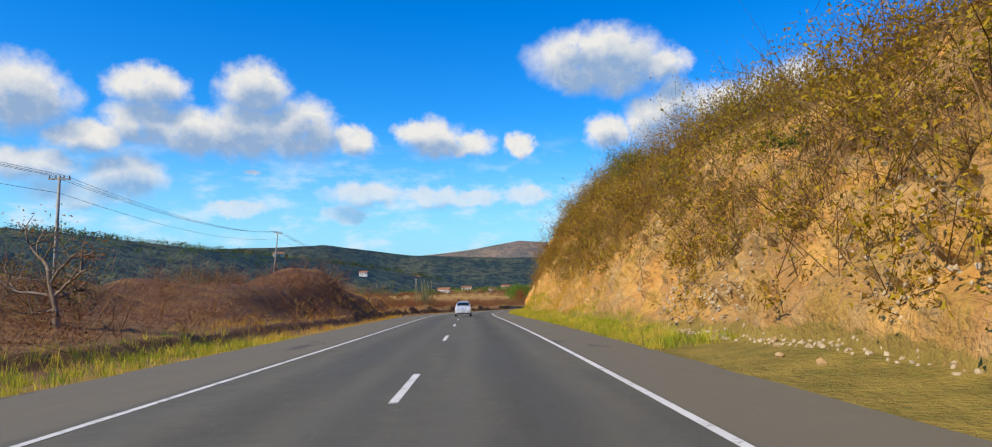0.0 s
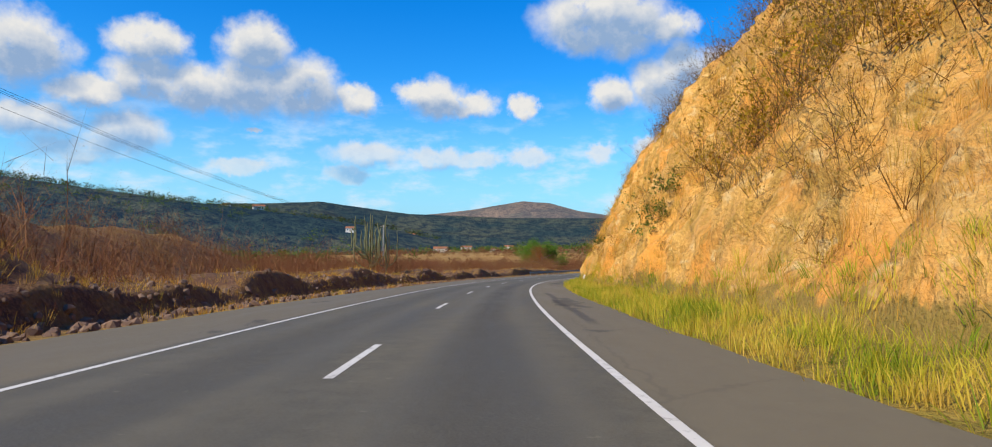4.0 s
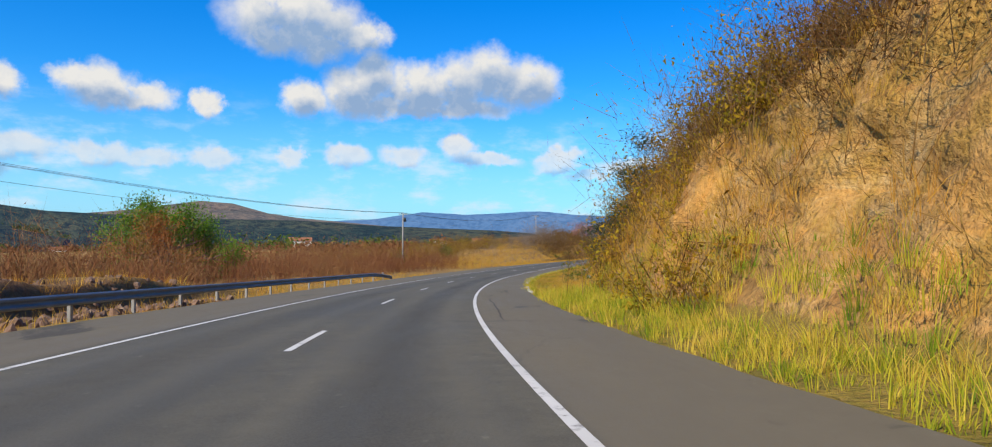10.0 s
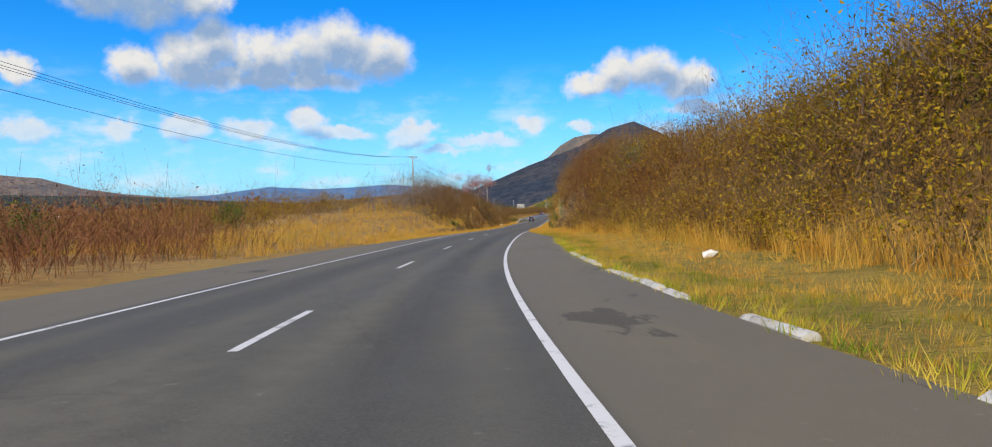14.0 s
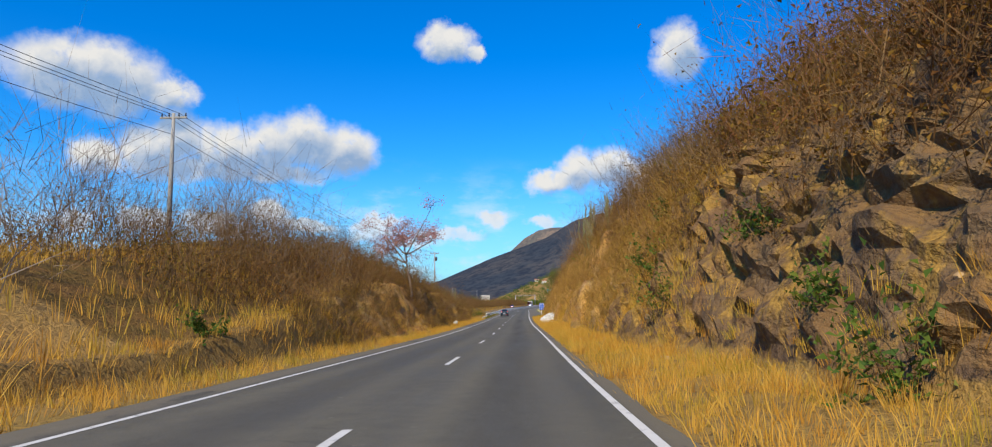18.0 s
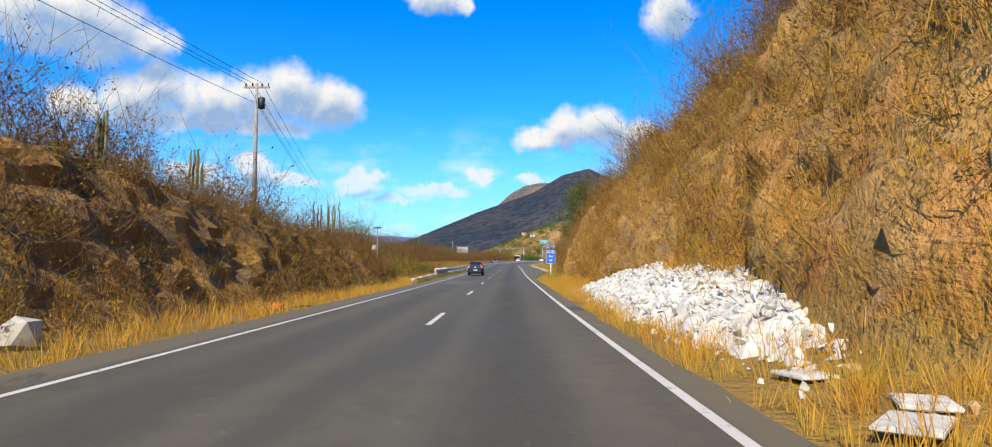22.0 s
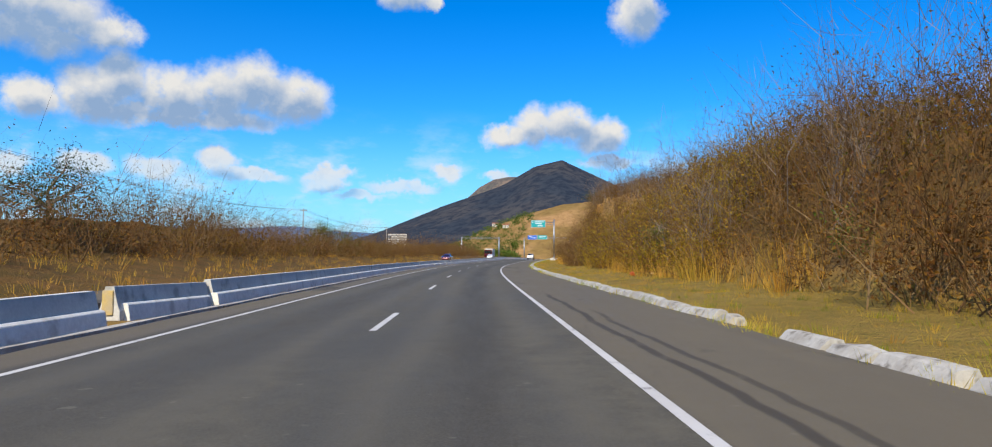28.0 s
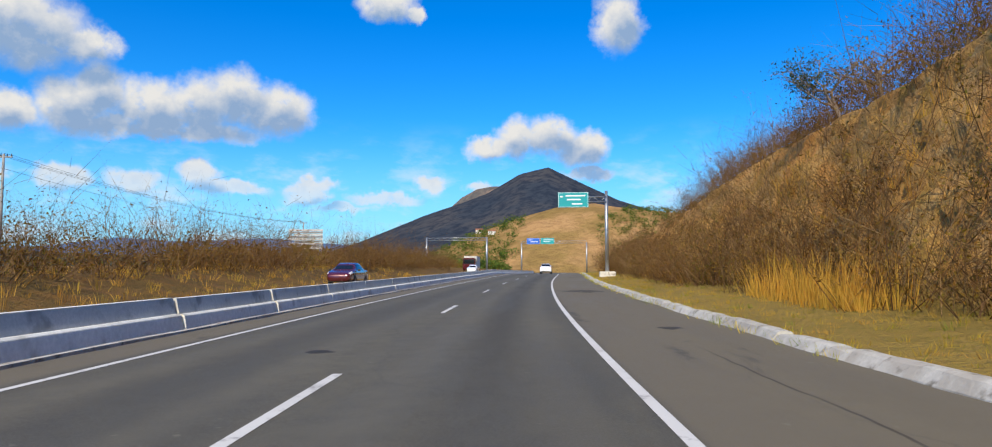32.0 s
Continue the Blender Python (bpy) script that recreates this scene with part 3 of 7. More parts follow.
def cells(p, seed=0):
    """Distance to the nearest of scattered points, and that point's own random value: broken blocks."""
    p = np.asarray(p, float)
    i = np.floor(p).astype(np.int64)
    best, val = np.full(p.shape[:-1], 9.0), np.zeros(p.shape[:-1])
    for c in range(27):
        o = np.array([c % 3 - 1, c // 3 % 3 - 1, c // 9 - 1])
        q = i + o
        r = []
        for k in range(4):
            h = (q[..., 0] * 374761393 + q[..., 1] * 668265263 + q[..., 2] * 1440662683 + (seed + k) * 97471) & 0xFFFFFFFF
            h = ((h ^ (h >> 13)) * 1274126177) & 0xFFFFFFFF
            r.append((h ^ (h >> 16)) / 4294967295.0)
        d = np.sqrt(sum((q[..., k] + r[k] - p[..., k]) ** 2 for k in range(3)))
        near = d < best
        best, val = np.where(near, d, best), np.where(near, r[3], val)
    return best, val


def sheet(name, verts, faces, mat, smooth=False):
    me = bpy.data.meshes.new(name)
    verts, faces = np.asarray(verts, np.float32), np.asarray(faces, np.int32)
    me.vertices.add(len(verts))
    me.vertices.foreach_set("co", verts.ravel())
    k = faces.shape[1]
    me.loops.add(faces.size)
    me.loops.foreach_set("vertex_index", faces.ravel())
    me.polygons.add(len(faces))
    me.polygons.foreach_set("loop_start", np.arange(0, faces.size, k, dtype=np.int32))
    me.polygons.foreach_set("use_smooth", np.full(len(faces), smooth))
    me.update(calc_edges=True)
    me.materials.append(mat)
    return me


def grid_faces(rows, cols):
    a = (np.arange(rows - 1)[:, None] * cols + np.arange(cols - 1)[None]).ravel()
    return np.stack([a, a + 1, a + cols + 1, a + cols], 1)


# Cross-section along the road: asphalt edges, foot of the cuts, height of the steep face, height of the crest
EDGE_R = ([-40, 100, 150, 200, 240, 352, 380, 525, 560, 900], [5.8, 5.95, 6.4, 6.6, 6.5, 6.6, 3.95, 4.2, 6.9, 7.0])
EDGE_L = ([-40, 90, 330, 366, 520, 900], [6.0, 6.6, 7.0, 4.3, 4.5, 4.7])
FOOT_R = ([-60, 40, 100, 215, 244, 258, 340, 365, 385, 440, 520, 545, 575, 640, 690, 780, 900], [9.2, 8.2, 8.0, 8.5, 9.8, 14.6, 14.4, 11, 6.9, 6.6, 6.8, 8.5, 13, 13, 14.8, 13, 12])
FACE_R = ([-60, 0, 40, 70, 100, 130, 175, 205, 225, 250, 270, 345, 372, 388, 420, 480, 510, 532, 552, 600, 640, 665, 680, 690, 740, 800, 900], [4, 5.0, 6.5, 8, 10.5, 12.5, 11.5, 8, 5.5, 3.4, 1.4, 1.2, 2.0, 5.0, 7.0, 8.5, 8, 5, 1.5, 1.0, 1.8, 5.5, 8.6, 8.8, 7.4, 4, 2])
CREST_R = ([-60, 0, 40, 70, 100, 130, 175, 205, 225, 250, 270, 290, 345, 372, 400, 440, 480, 510, 532, 552, 600, 640, 680, 740, 800, 900], [8, 9, 12, 15, 18, 20, 18, 12.5, 9.0, 7.5, 6.5, 6.8, 6.4, 7.5, 11, 14.5, 14.5, 11.5, 8, 4.5, 5.0, 7.0, 10.0, 10.2, 7, 4])
FOOT_L = ([-60, 60, 110, 240, 330, 370, 392, 505, 525, 900], [9.5, 9.0, 9.0, 9.2, 9.0, 7.5, 6.6, 6.8, 9.0, 11])
FACE_L = ([-60, 40, 90, 112, 235, 250, 330, 372, 392, 405, 425, 445, 470, 490, 505, 522, 560, 900], [0.3, 0.5, 0.6, 1.2, 1.0, 0.0, 0.0, 0.3, 0.8, 1.8, 3.6, 4.8, 4.6, 3.4, 2.4, 0.3, 0.1, 0.1])
CREST_L = ([-60, 40, 90, 115, 235, 260, 330, 350, 371, 403, 420, 440, 470, 490, 510, 525, 560, 900], [1.2, 1.0, 0.6, 1.1, 0.8, -0.2, 0.3, 0.4, 1.4, 4.2, 6.6, 7.6, 7.0, 4.8, 2.6, 0.8, 1.3, 1.4])
SLOPE_L = 1.25
RISE_R = ([-60, 90, 110, 225, 250, 372, 400, 530, 560, 900], [5.5, 6.5, 8.5, 7, 4.2, 4.2, 7, 7, 4.5, 6])
SLOPE_R = ([-60, 90, 110, 230, 260, 360, 385, 530, 560, 662, 684, 725, 765, 900], [1.7, 1.8, 2.2, 2.1, 1.0, 1.0, 2.4, 2.1, 1.0, 1.0, 3.2, 2.6, 1.1, 1.1])
MOUNDS = [(60, -17, 17, 5.0, 2.5), (76, -14.5, 11, 4.2, 2.7), (94, -14, 10, 3.0, 1.6), (28, -27, 20, 9, 2.6), (618, -25, 60, 6, 2.2), (545, -26, 30, 7, 1.5), (128, -38, 26, 13, 4.2)]


def table(t, s):
    return np.interp(s, t[0], t[1])


def ramp01(x):
    x = np.clip(x, 0, 1)
    return x * x * (3 - 2 * x)


def lay_of_land(s, u):
    """Height of the ground at (s, u), with how much of it is cut rock, green verge and burnt earth."""
    s, u = np.broadcast_arrays(np.asarray(s, float), np.asarray(u, float))
    rz = road_z(s)
    P = np.stack([s, u, np.zeros_like(s)], -1)
    rough = fbm(P * 0.13, 4, 3)
    # right of the road
    er, foot, face, crest = table(EDGE_R, s), table(FOOT_R, s), table(FACE_R, s), table(CREST_R, s)
    foot = foot + 0.9 * fbm(np.stack([s * 0.09, s * 0 + 3, s * 0], -1), 3, 11)
    run = np.maximum(face / table(SLOPE_R, s), 0.6)
    q = (u - foot) / run
    verge = -0.06 + 0.30 * np.clip((u - er) / np.maximum(foot - er, 0.5), 0, 1) ** 1.5
    hr = verge + face * np.clip(q, 0, 1) ** 0.9
    rise = table(RISE_R, s)
    up = np.clip((u - foot - run) / rise, 0, 1)
    hr = hr + (crest - face) * up * (1.35 - 0.35 * up)
    back = np.clip(u - foot - run - rise, 0, 400)
    hr = hr + np.minimum(back * 0.10, 3) - np.clip(back - 60, 0, 400) * 0.12
    steep = np.clip(q * 9, 0, 1) * (1 - np.clip((u - foot - run - 1.0) / 3.5, 0, 1)) * np.clip(face / 2.5 - 0.4, 0, 1) * np.interp(s, [222, 238, 360, 376, 540, 575, 650, 675, 900], [1, 0.25, 0.25, 1, 1, 0, 0, 0.75, 0.75])
    off = np.clip((u - er) / 3, 0, 1)
    hr = hr + off * rough * (0.25 + 0.06 * np.clip(u - foot, 0, 20))
    # left of the road
    el, footl, facel, crestl = table(EDGE_L, s), table(FOOT_L, s), table(FACE_L, s), table(CREST_L, s)
    w = -u
    footl = footl + 0.6 * fbm(np.stack([s * 0.11, s * 0 + 9, s * 0], -1), 3, 12)
    facel = facel * (1 + np.interp(s, [90, 105, 240, 255], [0, 0.9, 0.9, 0]) * fbm(np.stack([s * 0.16, s * 0 + 5, s * 0], -1), 3, 14))
    runl = np.maximum(facel / SLOPE_L, 0.8)
    ql = (w - footl) / runl
    hl = -0.06 - 0.10 * np.clip((w - el) / 1.5, 0, 1) + facel * ramp01(ql)
    upl = ramp01((w - footl - runl) / 6.5)
    hl = hl + (crestl - facel) * upl
    for ms, mu, ls, lu, mh in MOUNDS:
        hl = hl + mh * np.exp(-((s - ms) / ls) ** 4 - ((u - mu) / lu) ** 6) * (1 + 0.5 * rough)
    steepl = np.clip(ql * 3, 0, 1) * (1 - np.clip((w - footl - runl) / 3.0, 0, 1)) * np.clip((facel - 1.6) / 1.5, 0, 1)
    far = ramp01((w - 18) / 60)
    sink = np.interp(s, [-60, 60, 120, 330, 380, 480, 540, 900], [1.0, 0.8, 0.2, -0.8, 2.0, 3.0, 1.3, 1.5])
    hl = hl * (1 - far) + far * sink
    hl = hl + np.clip((w - el) / 4, 0, 1) * rough * (0.22 + 0.5 * far)
    right = u > 0
    h = np.where(right, np.where(u < er, -0.06, hr), np.where(w < el, -0.06, hl))
    rock = np.where(right, steep, steepl)
    # the far country settles to one level
    flat = ramp01((w - 120) / 260)
    z = (rz + h) * (1 - flat) + flat * (-13.0 + 2.5 * fbm(P * 0.01, 3, 5))
    burnt = np.where(right, 0, np.interp(s, [-60, 30, 50, 98, 108, 230, 250, 900], [0.7, 0.8, 1, 1, 0.9, 0.8, 0.1, 0.05]) * (1 - np.clip((w - 27) / 8, 0, 1)) * np.clip((w - el - 1.0) / 1.5, 0, 1))
    green = np.where(right, (1 - np.clip((u - foot + 0.3) / 1.2, 0, 1)) * np.interp(s, [-60, 360, 380, 530, 560, 900], [1, 1, 0.25, 0.4, 0.8, 0.7]), np.clip(1 - (w - el) / 5, 0, 1) * 0.5)
    return z, rock, green, burnt


def span(*runs):
    return np.concatenate([np.arange(a, b, d) for a, b, d in runs])


GS = span((-160, -40, 8), (-40, 0, 2), (0, 250, 0.5), (250, 365, 1.2), (365, 545, 0.5), (545, 800, 1.0), (800, 1000, 6), (1000, 1400, 20))
# columns follow the foot of the banks, so that the steep faces are the most finely divided
gs = GS[:, None]
er, fr, rr_ = table(EDGE_R, gs), table(FOOT_R, gs), np.maximum(table(FACE_R, gs) / table(SLOPE_R, gs), 0.8)
el_, fl, rl_ = table(EDGE_L, gs), table(FOOT_L, gs), np.maximum(table(FACE_L, gs) / SLOPE_L, 0.8)
right_cols = [er - 0.8 + np.zeros_like(gs), er + (fr - 1.0 - er) * np.linspace(0.05, 1, 6)[None], fr - 1.0 + (rr_ + 2.5) * np.linspace(0, 1, 40)[None, 1:], fr + rr_ + 1.5 + 11 * np.linspace(0, 1, 15)[None, 1:], fr + rr_ + 12.5 + np.array([[3, 7, 12, 20, 32, 50, 75, 100]])]
left_cols = [el_ - 0.8 + np.zeros_like(gs), el_ + (fl - 0.8 - el_) * np.linspace(0.05, 1, 5)[None], fl - 0.8 + (rl_ + 2.0) * np.linspace(0, 1, 22)[None, 1:], fl + rl_ + 1.2 + 14 * np.linspace(0, 1, 18)[None, 1:], fl + rl_ + 15.2 + np.array([[2, 5, 9, 14, 20, 28, 40, 60, 90, 130, 180, 250, 340, 440, 560]])]
UU = np.concatenate([-np.concatenate(left_cols, 1)[:, ::-1], np.zeros_like(gs), np.concatenate(right_cols, 1)], 1)
GU = UU[0]
SS = np.repeat(gs, UU.shape[1], 1)
ZZ, ROCK, GREEN, BURNT = lay_of_land(SS, UU)
GX, GY = road_xy(SS, UU)
# raised around 376 to 410 for dark rock and its shade, put into the colour
STONE = (np.interp(SS, [-60, 60, 90, 110, 185, 202, 222, 376, 410, 425, 455, 500, 520, 640, 900], [0.62, 0.58, 0.25, 0.0, 0.05, 0.5, 0.45, 0.95, 0.9, 0.5, 0.5, 0.5, 0.6, 0.45, 0.35]) + np.where(UU < 0, np.interp(SS, [376, 400, 440, 455, 475, 520], [-0.6, -0.25, 0.0, 0.05, 0.3, 0.3]), 0)).clip(0, 1)
# blocky relief pushes the cut faces out towards the road
q3 = np.stack([GX, GY, ZZ], -1)
near = ROCK > 0.02
push, jut = np.zeros_like(ZZ), np.zeros_like(ZZ)
qn, sn = q3[near], STONE[near]
_, v1 = cells(qn * np.array([0.62, 0.62, 0.8]) + 0.7 * fbm(qn * 0.5, 2, 8)[:, None], 5)
_, v2 = cells(qn * np.array([1.2, 1.2, 1.7]) + 0.4 * fbm(qn * 1.1, 2, 18)[:, None], 9)
_, v3 = cells(qn * np.array([2.6, 2.6, 3.4]), 19)
rill = abs(fbm(np.stack([SS[near] * 0.55, SS[near] * 0, qn[:, 2] * 0.08], -1), 3, 27))
earth = 1.5 * fbm(qn * 0.16, 3, 21) + 0.75 * fbm(qn * 0.7, 4, 22) - 0.9 * rill + 0.16 * (v2 - 0.5) + 0.14 * (v3 - 0.5) + 0.28 * fbm(qn * 1.9, 2, 24)
blocky = 0.55 * (v1 - 0.45) + 0.45 * (v2 - 0.5) + 0.22 * (v3 - 0.5) + 0.9 * fbm(qn * 0.2, 3, 21)
jut[near] = earth * (1 - sn) + blocky * sn
push = np.clip(ROCK, 0, 1) * jut
hh = np.interp(SS, RS, RH)
side = np.where(UU > 0, -1.0, 1.0)
GX, GY = GX + side * push * np.cos(hh), GY + side * push * np.sin(hh)
ZZ = ZZ + 0.35 * push * (np.clip(ROCK, 0, 1))
ground_me = sheet("ground", np.stack([GX, GY, ZZ], -1).reshape(-1, 3), grid_faces(len(GS), len(GU)), M_GROUND, True)
facet = (np.clip(ROCK, 0, 1) * STONE > 0.57)[:-1, :-1].ravel()
ground_me.polygons.foreach_set("use_smooth", ~facet)
lay = ground_me.color_attributes.new("lay", "FLOAT_COLOR", "POINT")
lay.data.foreach_set("color", np.stack([np.clip(ROCK * 1.25, 0, 1), GREEN, BURNT, np.ones_like(ZZ)], -1).astype(np.float32).ravel())
stone = ground_me.attributes.new("stone", "FLOAT", "POINT")
stone.data.foreach_set("value", STONE.astype(np.float32).ravel())
litter = ground_me.attributes.new("litter", "FLOAT", "POINT")
foot_now = np.where(UU > 0, UU - table(FOOT_R, SS) - table(FACE_R, SS) / table(SLOPE_R, SS), np.where((SS > 392) & (SS < 520), -UU - table(FOOT_L, SS) - table(FACE_L, SS) / SLOPE_L, np.where(SS > 500, -UU - 9.0, np.where(SS < 20, -UU - 10.0, -9))))
fade = np.where((UU < 0) & ((SS > 520) | (SS < 135)), ramp01((-UU - 62) / -30) * np.where(SS > 300, ramp01((SS - 512) / 40), ramp01((132 - SS) / 40)), 1.0)
litter.data.foreach_set("value", (fade * ramp01((foot_now + 0.8) / 2.0)).astype(np.float32).ravel())
ground = tagged(new("ground", ground_me), "dry ochre earth with cut rock banks and grassy verges", "ground", kind="structure")

# the plain beyond, down to the horizon
ring = np.concatenate([[0], np.geomspace(60, 4600, 40)])
ang = np.linspace(0, 2 * math.pi, 97)
RR, AA = np.meshgrid(ring, ang, indexing="ij")
PX, PY = 160 + RR * np.cos(AA), 330 + RR * np.sin(AA)
PZ = -20.0 + 6 * fbm(np.stack([PX * 0.003, PY * 0.003, PX * 0], -1), 4, 31) * ramp01((RR - 500) / 800)
plain_ob = new("plain", sheet("plain", np.stack([PX, PY, PZ], -1).reshape(-1, 3), grid_faces(len(ring), len(ang)), material("valley_floor", two_tone((0.16, 0.11, 0.045), (0.10, 0.09, 0.03), 0.012, 1.0, 0.15, 0.6, 3.0, (0.035, 0.05, 0.02))), True))
tagged(plain_ob, "dry valley floor with patches of scrub", "ground", kind="structure")


def ribbon(name, s0, s1, u0, u1, up, mat, step=2.0, thick=0.0):
    """A strip along the road between two offsets, which may be functions of s."""
    ss = np.append(np.arange(s0, s1, step), s1)
    a = u0(ss) if callable(u0) else np.full_like(ss, u0)
    b = u1(ss) if callable(u1) else np.full_like(ss, u1)
    cols = np.linspace(0, 1, 2 if not thick else 4)
    rows = []
    for c in cols:
        uu = a + (b - a) * c
        x, y = road_xy(ss, uu)
        rows.append(np.stack([x, y, road_z(ss) + up], -1))
    v = np.stack(rows, 1)
    if thick:
        lo = v[:, [0, -1]].copy()
        lo[..., 2] -= thick
        v = np.concatenate([lo[:, :1], v, lo[:, 1:]], 1)
    me = sheet(name, v.reshape(-1, 3), grid_faces(len(ss), v.shape[1])[:, ::-1], mat)
    uv = me.uv_layers.new(name="lay")
    uu = np.concatenate([[0], cols, [1]]) if thick else cols
    lay_uv = np.stack([a[:, None] + (b - a)[:, None] * uu, np.repeat(ss[:, None], len(uu), 1)], -1).reshape(-1, 2)
    idx = np.empty(len(me.loops), np.int32)
    me.loops.foreach_get("vertex_index", idx)
    uv.data.foreach_set("uv", lay_uv[idx].astype(np.float32).ravel())
    return me


def ragged(t, sign, seed):
    return lambda s: sign * (table(t, s) + 0.12 * fbm(np.stack([s * 0.6, s * 0 + seed, s * 0], -1), 3, seed))


road = tagged(new("road", ribbon("road", -150, 1300, ragged(EDGE_L, -1, 3), ragged(EDGE_R, 1, 4), 0.0, M_ASPHALT, 1.0, 0.12)), "worn dark grey asphalt highway with two lanes", "road", kind="structure")


def under(child, parent, label=""):
    child.parent = parent
    if label:
        child["label"] = label
    return child


under(new("edge_line", ribbon("edge_line", -150, 1300, 3.53, 3.66, 0.005, M_PAINT, 2.0)), road, "worn solid white edge line")
under(new("edge_line", ribbon("edge_line", -150, 1300, -3.49, -3.37, 0.005, M_PAINT, 2.0)), road, "worn solid white edge line")
for k in range(-8, 70):
    far_end = 14.1 + 16 * k
    under(new("lane_dash", ribbon("lane_dash", far_end - 4, far_end, -0.065, 0.065, 0.005, M_PAINT, 1.0)), road)


def ridge(name, eye, dist, deep, line, mat, label, base=-22.0, seed=1, rug=0.06):
    """A distant range whose crest stands at bearings and heights (degrees) seen from eye."""
    line = sorted(line)
    az = np.linspace(line[0][0], line[-1][0], 160)
    el = np.interp(az, [a for a, _ in line], [e for _, e in line])
    rr = np.linspace(-1, 1, 26)
    A, D = np.meshgrid(np.radians(az), rr, indexing="ij")
    top = np.tan(np.radians(el))[:, None] * dist + eye[2]
    dd = dist + D * deep
    X, Y = eye[0] - np.sin(A) * dd, eye[1] + np.cos(A) * dd
    n = fbm(np.stack([X, Y, X * 0], -1) / (deep * 0.35), 5, seed)
    shape = np.cos(np.clip(D, -1, 1) * math.pi / 2) ** 1.2
    Z = base + (top - base) * shape * (1 + rug * n * (1 - shape ** 6) * 3) + (top - base) * rug * 0.35 * n * shape
    return tagged(new(name, sheet(name, np.stack([X, Y, Z], -1).reshape(-1, 3), grid_faces(160, 26), mat, True)), label, "hill", kind="structure")


# Distance haze is painted in: blue glow (not on M_HILLSIDE), bluish base on M_HILL_BLUE
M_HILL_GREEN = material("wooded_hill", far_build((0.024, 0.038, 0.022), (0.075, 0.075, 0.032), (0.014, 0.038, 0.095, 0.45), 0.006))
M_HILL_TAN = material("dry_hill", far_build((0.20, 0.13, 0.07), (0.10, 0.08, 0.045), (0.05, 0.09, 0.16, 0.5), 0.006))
M_HILL_BLUE = material("haze_blue_hill", far_build((0.05, 0.08, 0.11), (0.07, 0.10, 0.13), (0.06, 0.16, 0.38, 0.7), 0.003))
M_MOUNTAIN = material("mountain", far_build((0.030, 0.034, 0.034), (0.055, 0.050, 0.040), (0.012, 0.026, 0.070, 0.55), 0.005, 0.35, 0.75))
M_HILLSIDE = material("bare_hillside", far_build((0.42, 0.25, 0.11), (0.26, 0.17, 0.06), (0, 0, 0, 0), 0.02, 0.5, 0.35))
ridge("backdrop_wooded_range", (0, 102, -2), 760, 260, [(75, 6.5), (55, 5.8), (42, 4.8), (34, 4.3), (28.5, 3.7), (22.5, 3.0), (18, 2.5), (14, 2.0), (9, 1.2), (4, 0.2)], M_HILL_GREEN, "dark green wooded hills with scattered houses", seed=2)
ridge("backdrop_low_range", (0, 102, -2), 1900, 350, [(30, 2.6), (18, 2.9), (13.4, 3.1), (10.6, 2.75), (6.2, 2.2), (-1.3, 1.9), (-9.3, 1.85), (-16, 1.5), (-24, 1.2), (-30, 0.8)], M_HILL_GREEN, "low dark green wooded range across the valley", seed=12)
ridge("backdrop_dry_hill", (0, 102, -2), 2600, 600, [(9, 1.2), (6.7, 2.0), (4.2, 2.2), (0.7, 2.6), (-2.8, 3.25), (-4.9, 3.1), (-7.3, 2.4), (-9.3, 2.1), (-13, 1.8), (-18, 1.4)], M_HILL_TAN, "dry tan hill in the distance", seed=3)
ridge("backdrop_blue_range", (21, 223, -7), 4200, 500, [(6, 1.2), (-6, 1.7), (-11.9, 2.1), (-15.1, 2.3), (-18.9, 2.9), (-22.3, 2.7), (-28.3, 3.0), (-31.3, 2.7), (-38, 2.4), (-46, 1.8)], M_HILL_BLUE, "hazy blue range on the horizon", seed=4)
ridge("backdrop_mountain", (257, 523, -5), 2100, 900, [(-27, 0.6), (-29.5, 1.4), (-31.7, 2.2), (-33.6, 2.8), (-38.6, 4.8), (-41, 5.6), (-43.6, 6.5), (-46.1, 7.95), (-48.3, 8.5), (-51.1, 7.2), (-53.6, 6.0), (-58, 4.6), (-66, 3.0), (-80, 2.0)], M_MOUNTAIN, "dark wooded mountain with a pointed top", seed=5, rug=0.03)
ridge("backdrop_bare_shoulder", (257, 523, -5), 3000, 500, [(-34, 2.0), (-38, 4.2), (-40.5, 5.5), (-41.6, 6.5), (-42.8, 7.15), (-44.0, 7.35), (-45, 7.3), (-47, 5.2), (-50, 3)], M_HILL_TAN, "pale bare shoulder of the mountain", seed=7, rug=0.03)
ridge("hillside", (302, 571, -4), 520, 170, [(-37, 1.4), (-40.1, 2.6), (-43.1, 3.9), (-46.1, 5.0), (-49.2, 5.8), (-52.1, 6.05), (-54.1, 5.7), (-58, 5.2), (-66, 4.0), (-80, 2.5)], M_HILLSIDE, "bare tan hillside with scattered trees", base=-6, seed=6, rug=0.05)


